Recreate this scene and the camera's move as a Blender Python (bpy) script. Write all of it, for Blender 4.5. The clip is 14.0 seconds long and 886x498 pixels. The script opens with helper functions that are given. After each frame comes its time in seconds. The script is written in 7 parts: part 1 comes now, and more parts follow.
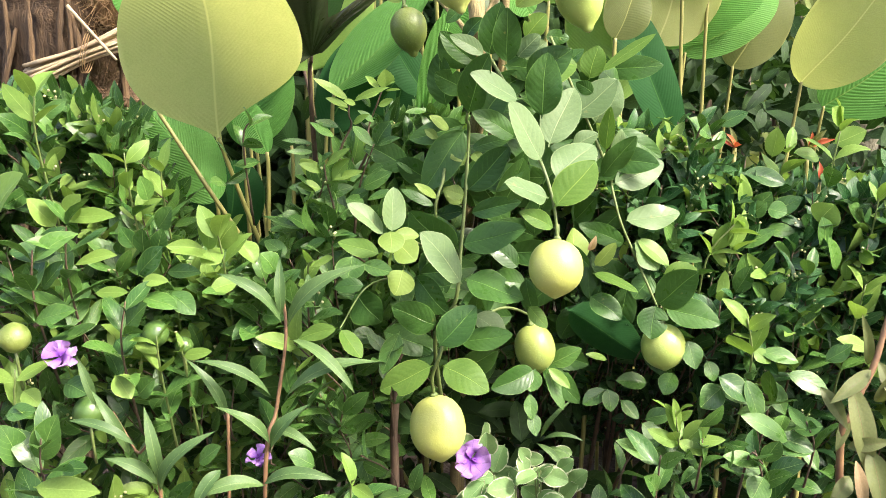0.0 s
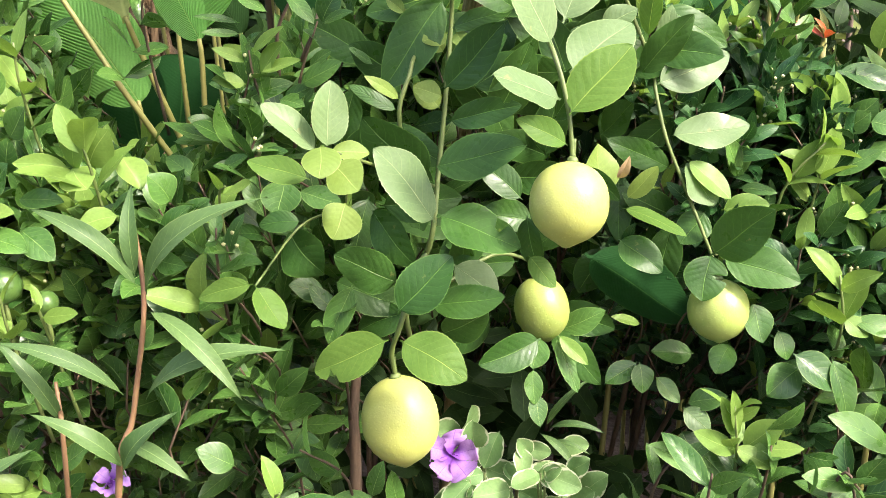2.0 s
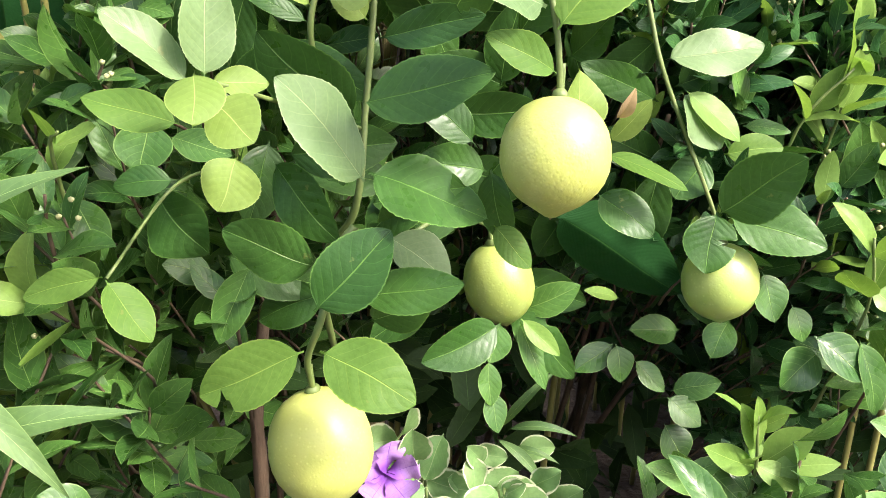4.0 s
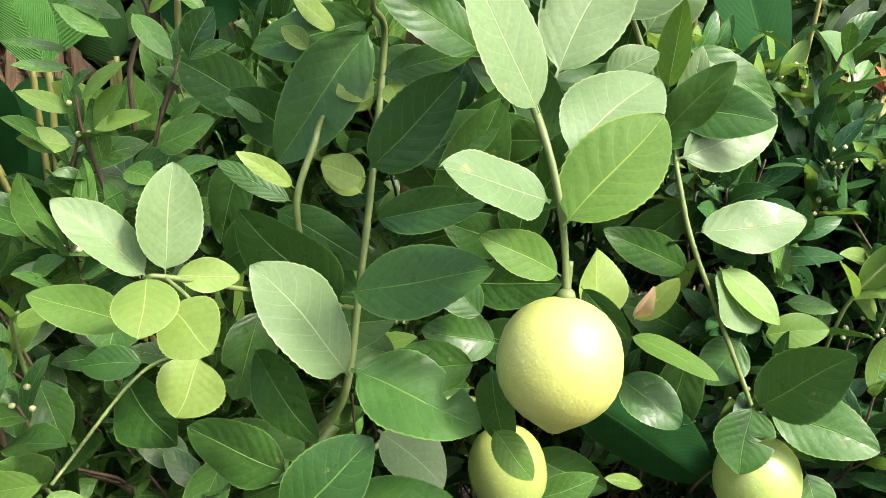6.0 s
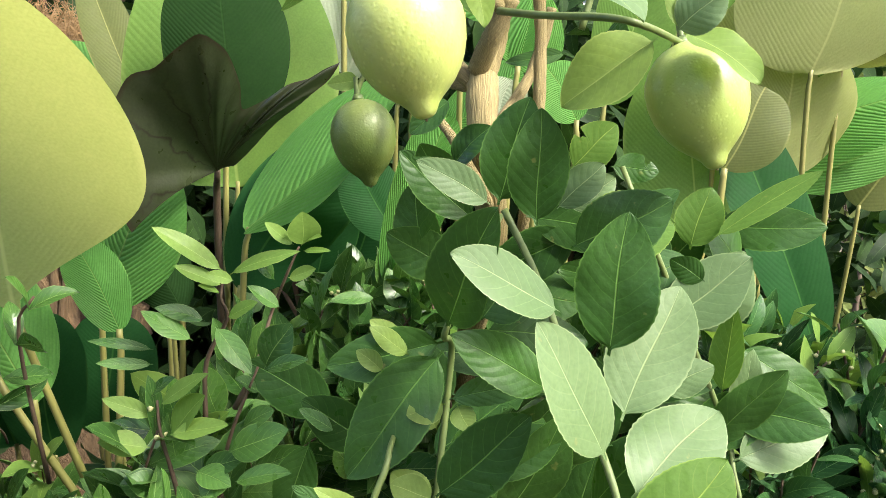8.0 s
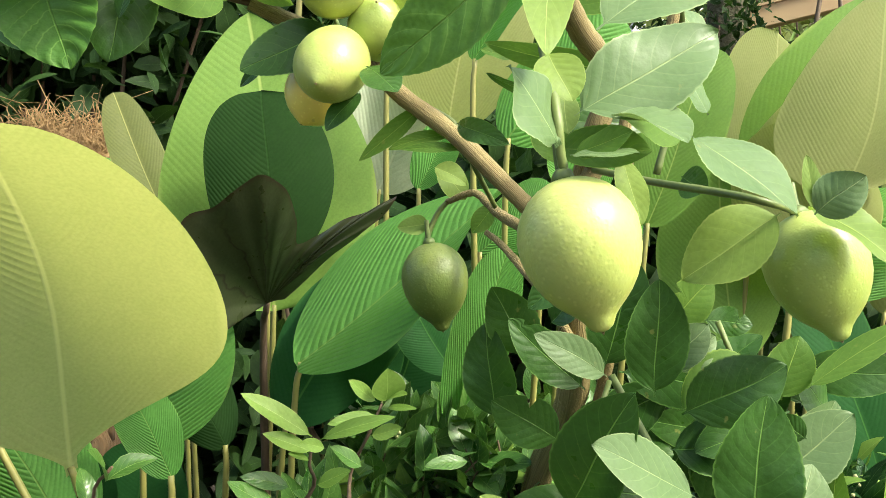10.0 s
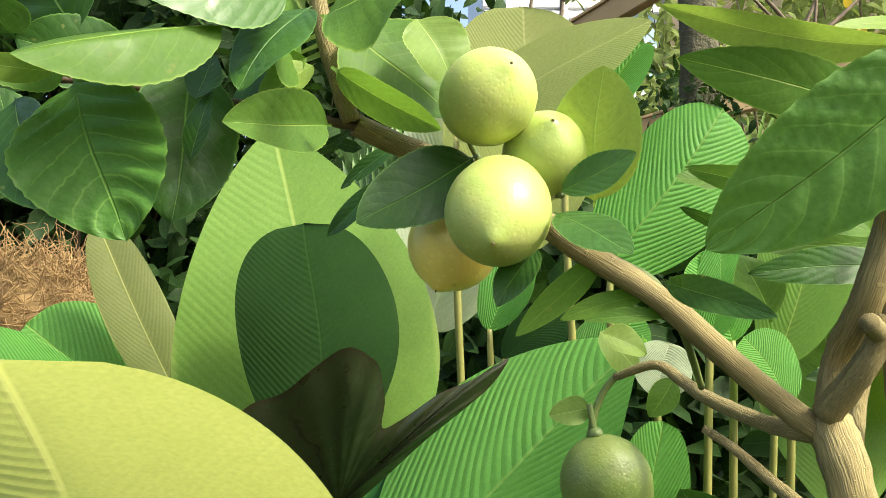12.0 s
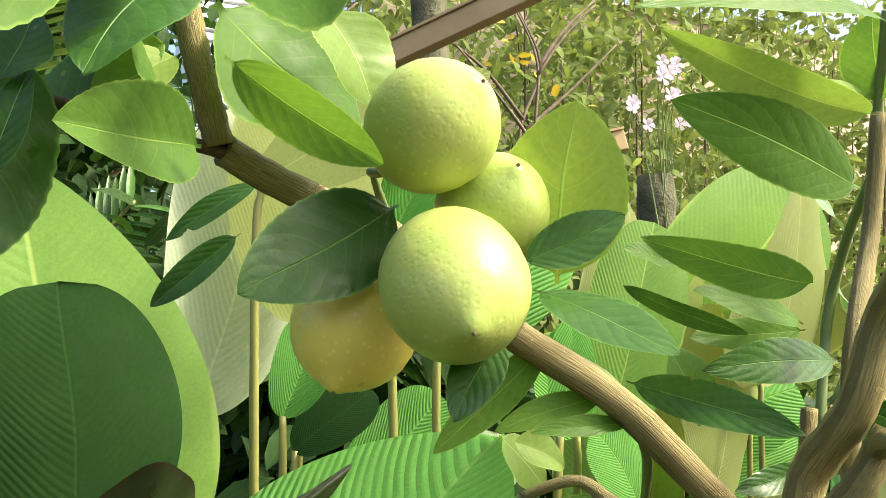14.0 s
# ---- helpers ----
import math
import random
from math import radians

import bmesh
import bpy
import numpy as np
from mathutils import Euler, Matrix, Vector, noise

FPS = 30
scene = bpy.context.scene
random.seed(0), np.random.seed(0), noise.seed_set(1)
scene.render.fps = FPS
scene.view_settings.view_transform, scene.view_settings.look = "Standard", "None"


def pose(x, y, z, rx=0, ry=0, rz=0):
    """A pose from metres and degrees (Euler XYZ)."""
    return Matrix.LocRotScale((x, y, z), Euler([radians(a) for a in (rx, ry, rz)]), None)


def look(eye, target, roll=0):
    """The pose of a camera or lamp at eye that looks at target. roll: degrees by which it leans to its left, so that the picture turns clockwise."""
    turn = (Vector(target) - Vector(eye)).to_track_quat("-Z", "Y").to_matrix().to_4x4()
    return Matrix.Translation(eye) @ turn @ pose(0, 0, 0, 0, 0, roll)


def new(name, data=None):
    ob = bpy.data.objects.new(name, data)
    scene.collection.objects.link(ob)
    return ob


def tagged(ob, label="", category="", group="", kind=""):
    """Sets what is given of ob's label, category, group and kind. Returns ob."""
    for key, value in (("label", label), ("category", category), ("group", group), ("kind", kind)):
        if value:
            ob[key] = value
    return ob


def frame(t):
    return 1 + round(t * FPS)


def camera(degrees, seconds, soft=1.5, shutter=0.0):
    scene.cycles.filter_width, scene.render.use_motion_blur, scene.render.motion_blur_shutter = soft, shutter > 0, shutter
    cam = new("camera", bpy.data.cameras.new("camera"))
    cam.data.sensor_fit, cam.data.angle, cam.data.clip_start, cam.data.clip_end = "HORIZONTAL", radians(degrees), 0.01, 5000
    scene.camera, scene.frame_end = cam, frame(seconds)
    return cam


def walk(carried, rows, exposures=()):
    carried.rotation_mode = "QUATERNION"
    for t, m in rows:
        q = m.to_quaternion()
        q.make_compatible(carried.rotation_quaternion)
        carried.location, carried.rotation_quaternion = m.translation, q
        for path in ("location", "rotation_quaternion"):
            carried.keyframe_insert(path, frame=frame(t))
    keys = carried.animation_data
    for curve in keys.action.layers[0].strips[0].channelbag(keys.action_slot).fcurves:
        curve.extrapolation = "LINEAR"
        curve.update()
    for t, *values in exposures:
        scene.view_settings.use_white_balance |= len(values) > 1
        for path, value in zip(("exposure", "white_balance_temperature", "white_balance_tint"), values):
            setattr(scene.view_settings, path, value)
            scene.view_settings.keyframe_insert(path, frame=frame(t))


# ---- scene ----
cam = camera(52.6, 14.0, soft=0.6)
METRES, EYE, TILT, LEAN, TURN = 1.3, 1.0, -10.0, 0.0, 0.0
ROWS = [
    (0.0, 0.0000, 0.0000, 0.0000, 0.00, 0.00, 0.00),
    (0.5, 0.0082, 0.0595, 0.0083, -1.47, -0.33, 0.88),
    (1.0, 0.0221, 0.1418, 0.0183, -0.29, -1.50, -0.11),
    (1.5, 0.0443, 0.1926, 0.0200, 1.58, -2.43, -1.76),
    (2.0, 0.0452, 0.2515, 0.0063, 2.24, -5.46, -0.81),
    (2.5, 0.0325, 0.3221, 0.0135, -0.36, -6.56, -0.51),
    (3.0, 0.0226, 0.3770, 0.0111, -4.50, -9.36, -0.53),
    (3.2, 0.0220, 0.3836, 0.0098, -4.62, -10.08, -0.53),
    (5.3, 0.0482, 0.4647, 0.0197, -2.19, -10.37, -1.83),
    (5.5, 0.0527, 0.4640, 0.0299, -2.01, -8.25, -2.01),
    (6.0, 0.0502, 0.4642, 0.0535, -0.57, -4.72, -2.26),
    (6.5, 0.0465, 0.4634, 0.0666, 0.12, -2.95, -2.39),
    (7.0, 0.0420, 0.4608, 0.0815, 0.37, -0.53, -2.59),
    (7.5, 0.0341, 0.4535, 0.0991, 1.15, 2.55, -3.01),
    (8.0, 0.0300, 0.4458, 0.1204, 1.21, 5.84, -3.12),
    (8.5, 0.0247, 0.4410, 0.1325, 0.73, 8.04, -3.01),
    (8.7, 0.0205, 0.4406, 0.1362, 0.79, 8.60, -3.13),
    (10.8, -0.0769, 0.4804, 0.1839, -1.86, 12.06, -0.44),
    (11.0, -0.0871, 0.4946, 0.1924, -2.05, 12.72, 0.29),
    (11.5, -0.1078, 0.5559, 0.2256, -2.56, 16.01, 1.42),
    (12.0, -0.1343, 0.5829, 0.2340, -3.21, 16.48, 1.55),
    (12.5, -0.1666, 0.6072, 0.2603, -4.80, 18.23, 3.59),
    (13.0, -0.1858, 0.6391, 0.2719, -10.15, 19.73, 4.59),
    (13.5, -0.1891, 0.6727, 0.2684, -17.52, 18.45, 3.58),
    (14.0, -0.1848, 0.6866, 0.2715, -22.00, 19.30, 5.17),
]
EXPOSURES = [(0.0, 2.01, 6450, 18), (3.2, 2.00, 6400, 17), (5.3, 1.92, 6250, 15), (6.5, 1.78, 6250, 15), (7.5, 1.74, 6250, 14), (8.7, 1.7, 6350, 9), (10.8, 1.62, 6700, 3), (12.0, 1.64, 6800, 2), (14.0, 1.80, 7100, 1)]
walk(cam, [(t, pose(0, 0, EYE, TILT, LEAN, TURN) @ pose(METRES * x, METRES * y, METRES * z, 90 + pitch, roll, yaw)) for t, x, y, z, yaw, pitch, roll in ROWS],
     exposures=EXPOSURES)


import itertools

# ---------------- world, sun, exposure ----------------
SUN_DIR = Vector((0.57, -0.40, 0.72)).normalized()
world = bpy.data.worlds.new("sky")
scene.world = world
world.use_nodes = True
wn = world.node_tree
sky = wn.nodes.new("ShaderNodeTexSky")
sky.sky_type = "NISHITA"
sky.sun_disc = False
sky.sun_elevation = math.asin(SUN_DIR.z)
sky.sun_rotation = math.atan2(SUN_DIR.x, SUN_DIR.y)
sky.air_density = 0.8
sky.dust_density = 5.0
sky.ozone_density = 0.4
wn.links.new(sky.outputs["Color"], wn.nodes["Background"].inputs["Color"])
wn.nodes["Background"].inputs["Strength"].default_value = 0.15
sun = new("sun", bpy.data.lights.new("sun", "SUN"))
sun.data.energy, sun.data.angle, sun.data.color = 1.85, radians(8.0), (1.0, 0.95, 0.84)
sun.matrix_world = look(SUN_DIR * 30, (0, 0, 0))


# ---------------- materials ----------------
def shader(name):
    mat = bpy.data.materials.new(name)
    mat.use_nodes = True
    nt = mat.node_tree
    return mat, nt, nt.nodes["Principled BSDF"], nt.nodes["Material Output"]


def nd(nt, kind, **values):
    node = nt.nodes.new(kind)
    for key, value in values.items():
        node.inputs[key].default_value = value
    return node


def maths(nt, op, a, b=0.0):
    node = nt.nodes.new("ShaderNodeMath")
    node.operation = op
    for i, value in enumerate((a, b)):
        if isinstance(value, (int, float)):
            node.inputs[i].default_value = value
        else:
            nt.links.new(value, node.inputs[i])
    return node.outputs[0]


def mixed(nt, fac, a, b, blend="MIX"):
    node = nt.nodes.new("ShaderNodeMix")
    node.data_type, node.blend_type = "RGBA", blend
    for socket, value in ((node.inputs[0], fac), (node.inputs[6], a), (node.inputs[7], b)):
        if isinstance(value, (int, float)):
            socket.default_value = value
        elif isinstance(value, tuple):
            socket.default_value = (*value, 1.0)
        else:
            nt.links.new(value, socket)
    return node.outputs[2]


def ramp(nt, value, low, high):
    node = nt.nodes.new("ShaderNodeMapRange")
    node.inputs[1].default_value, node.inputs[2].default_value = low, high
    nt.links.new(value, node.inputs[0])
    return node.outputs[0]


def noise_at(nt, coord, scale, detail=3.0):
    node = nd(nt, "ShaderNodeTexNoise", Scale=scale, Detail=detail)
    nt.links.new(coord, node.inputs["Vector"])
    return node.outputs["Fac"]


def leaf_material(name, dark, light, vein, rough=0.35, through_light=0.35, veins=8.0, slant=2.2, relief=0.22, single=True, spots=0.0, ribs=0.0, coat=0.0, rim=None, line_mix=0.16, throat=None, gloss=0.5, line_col=None, mid_width=0.028):
    """Leaf skin: two greens by leaf, a pale midrib, side veins and blotches, and light that comes through."""
    mat, nt, bsdf, out = shader(name)
    coord = nt.nodes.new("ShaderNodeTexCoord")
    sep = nt.nodes.new("ShaderNodeSeparateXYZ")
    nt.links.new(coord.outputs["UV"], sep.inputs[0])
    along = sep.outputs[0]
    across = maths(nt, "ABSOLUTE", maths(nt, "SUBTRACT", maths(nt, "MULTIPLY", sep.outputs[1], 2.0), 1.0))
    if single:
        rand = nt.nodes.new("ShaderNodeObjectInfo").outputs["Random"]
    else:
        rand = nt.nodes.new("ShaderNodeNewGeometry").outputs["Random Per Island"]
    geo = nt.nodes.new("ShaderNodeNewGeometry")
    big = noise_at(nt, geo.outputs["Position"], 38.0, 4.0)
    fine = noise_at(nt, geo.outputs["Position"], 420.0, 3.0)
    dent = noise_at(nt, geo.outputs["Position"], 80.0, 2.5)
    tone = maths(nt, "ADD", maths(nt, "MULTIPLY", rand, 0.75), maths(nt, "MULTIPLY", ramp(nt, big, 0.3, 0.7), 0.35))
    col = mixed(nt, tone, dark, light)
    col = mixed(nt, maths(nt, "MULTIPLY", ramp(nt, fine, 0.35, 0.75), 0.3), col, tuple(c * 0.62 for c in dark))
    # side veins that run outwards and forwards from the midrib
    phase = maths(nt, "SUBTRACT", maths(nt, "MULTIPLY", along, veins), maths(nt, "MULTIPLY", maths(nt, "POWER", across, 1.25), slant))
    phase = maths(nt, "ADD", phase, maths(nt, "MULTIPLY", big, 0.9 if not ribs else 0.25))
    saw = maths(nt, "ABSOLUTE", maths(nt, "SUBTRACT", maths(nt, "FRACT", phase), 0.5))
    line = ramp(nt, saw, 0.06, 0.0)
    line = maths(nt, "MULTIPLY", line, ramp(nt, across, 1.0, 0.55))
    if ribs:
        # the ribs stand out in some places and fade in others
        faint = ramp(nt, noise_at(nt, geo.outputs["Position"], 17.0, 3.0), 0.34, 0.66)
        line = maths(nt, "MULTIPLY", line, maths(nt, "ADD", maths(nt, "MULTIPLY", faint, 1.1), 0.25))
    mid = ramp(nt, across, mid_width, mid_width * 0.3)
    edge = ramp(nt, across, 0.94, 1.0)
    col = mixed(nt, maths(nt, "MULTIPLY", line, line_mix), col, line_col or vein)
    col = mixed(nt, maths(nt, "MULTIPLY", mid, 0.75), col, vein)
    # pale margin, mixed stronger so that it also paints rim light
    col = mixed(nt, maths(nt, "MULTIPLY", edge, 0.65), col, vein)
    if throat:
        col = mixed(nt, ramp(nt, along, 0.62, 0.25), col, throat)
    if rim:
        ragged = maths(nt, "ADD", across, maths(nt, "MULTIPLY", maths(nt, "SUBTRACT", noise_at(nt, geo.outputs["Position"], 160.0, 4.0), 0.5), 0.5))
        col = mixed(nt, ramp(nt, ragged, 0.84, 0.92), col, rim)
    if spots:
        patch = ramp(nt, noise_at(nt, geo.outputs["Position"], 95.0, 5.0), 0.69, 0.74)
        col = mixed(nt, maths(nt, "MULTIPLY", patch, spots), col, (0.34, 0.30, 0.10))
    nt.links.new(col, bsdf.inputs["Base Color"])
    rough_out = maths(nt, "ADD", rough, maths(nt, "MULTIPLY", ramp(nt, dent, 0.3, 0.7), 0.30))
    nt.links.new(rough_out, bsdf.inputs["Roughness"])
    bsdf.inputs["IOR"].default_value = 1.46
    bsdf.inputs["Specular IOR Level"].default_value = gloss
    bsdf.inputs["Coat Weight"].default_value = coat
    bsdf.inputs["Coat Roughness"].default_value = 0.25
    # relief: the skin swells between the veins
    swell = maths(nt, "MULTIPLY", ramp(nt, saw, 0.0, 0.4), 0.09 if not ribs else maths(nt, "ADD", maths(nt, "MULTIPLY", faint, 0.8), 0.35))
    height = maths(nt, "ADD", swell, maths(nt, "ADD", maths(nt, "MULTIPLY", big, 0.7), maths(nt, "ADD", maths(nt, "MULTIPLY", dent, 0.55), maths(nt, "MULTIPLY", fine, 0.12))))
    height = maths(nt, "SUBTRACT", height, maths(nt, "MULTIPLY", mid, 0.7))
    bump = nd(nt, "ShaderNodeBump", Strength=relief, Distance=0.002 if not ribs else ribs)
    nt.links.new(height, bump.inputs["Height"])
    nt.links.new(bump.outputs[0], bsdf.inputs["Normal"])
    back = nt.nodes.new("ShaderNodeBsdfTranslucent")
    warm = mixed(nt, 1.0, col, (1.2, 1.2, 0.6), "MULTIPLY")
    nt.links.new(mixed(nt, 0.75, col, warm), back.inputs["Color"])
    nt.links.new(bump.outputs[0], back.inputs["Normal"])
    join = nt.nodes.new("ShaderNodeMixShader")
    join.inputs[0].default_value = through_light
    nt.links.new(bsdf.outputs[0], join.inputs[1])
    nt.links.new(back.outputs[0], join.inputs[2])
    nt.links.new(join.outputs[0], out.inputs["Surface"])
    return mat


def skin_material(name, base, second, third, rough=0.33, pits=420.0, depth=0.0008):
    """Citrus peel: pitted, blotched, slightly glossy."""
    mat, nt, bsdf, out = shader(name)
    coord = nt.nodes.new("ShaderNodeTexCoord").outputs["Object"]
    big = noise_at(nt, coord, 22.0, 4.0)
    col = mixed(nt, ramp(nt, big, 0.35, 0.65), base, second)
    col = mixed(nt, maths(nt, "MULTIPLY", ramp(nt, noise_at(nt, coord, 55.0, 5.0), 0.55, 0.8), 0.6), col, third)
    scar = ramp(nt, noise_at(nt, coord, 150.0, 5.0), 0.70, 0.76)
    col = mixed(nt, maths(nt, "MULTIPLY", scar, 0.35), col, (0.30, 0.26, 0.08))
    cells = nd(nt, "ShaderNodeTexVoronoi", Scale=pits)
    nt.links.new(coord, cells.inputs["Vector"])
    pit = ramp(nt, cells.outputs["Distance"], 0.0, 0.45)
    col = mixed(nt, maths(nt, "MULTIPLY", maths(nt, "SUBTRACT", 1.0, pit), 0.12), col, third)
    dots = nd(nt, "ShaderNodeTexVoronoi", Scale=260.0)
    nt.links.new(coord, dots.inputs["Vector"])
    col = mixed(nt, maths(nt, "MULTIPLY", ramp(nt, dots.outputs["Distance"], 0.26, 0.14), 0.28), col, tuple(min(1.0, c * 1.35 + 0.05) for c in second))
    nt.links.new(col, bsdf.inputs["Base Color"])
    bsdf.inputs["Roughness"].default_value = rough
    bsdf.inputs["Subsurface Weight"].default_value = 0.3
    bsdf.inputs["Subsurface Radius"].default_value = (0.012, 0.011, 0.003)
    bump = nd(nt, "ShaderNodeBump", Strength=0.16, Distance=depth)
    nt.links.new(maths(nt, "ADD", maths(nt, "MULTIPLY", pit, 0.6), maths(nt, "ADD", maths(nt, "MULTIPLY", noise_at(nt, coord, 190.0, 3.0), 2.2), maths(nt, "MULTIPLY", big, 1.5))), bump.inputs["Height"])
    nt.links.new(bump.outputs[0], bsdf.inputs["Normal"])
    return mat


def rough_material(name, dark, light, scale, stretch=(1, 1, 1), rough=0.8, relief=0.5, distance=0.004):
    """Bark, stalks, soil and timber: streaked noise at two scales."""
    mat, nt, bsdf, out = shader(name)
    geo = nt.nodes.new("ShaderNodeNewGeometry").outputs["Position"]
    mapping = nt.nodes.new("ShaderNodeMapping")
    mapping.inputs["Scale"].default_value = stretch
    nt.links.new(geo, mapping.inputs[0])
    a = noise_at(nt, mapping.outputs[0], scale, 6.0)
    b = noise_at(nt, mapping.outputs[0], scale * 6.0, 4.0)
    rand = nt.nodes.new("ShaderNodeObjectInfo").outputs["Random"]
    tone = maths(nt, "ADD", maths(nt, "MULTIPLY", ramp(nt, a, 0.3, 0.7), 0.7), maths(nt, "MULTIPLY", maths(nt, "ADD", ramp(nt, b, 0.3, 0.7), rand), 0.2))
    nt.links.new(mixed(nt, tone, dark, light), bsdf.inputs["Base Color"])
    bsdf.inputs["Roughness"].default_value = rough
    bump = nd(nt, "ShaderNodeBump", Strength=relief, Distance=distance)
    nt.links.new(maths(nt, "ADD", a, maths(nt, "MULTIPLY", b, 0.4)), bump.inputs["Height"])
    nt.links.new(bump.outputs[0], bsdf.inputs["Normal"])
    return mat


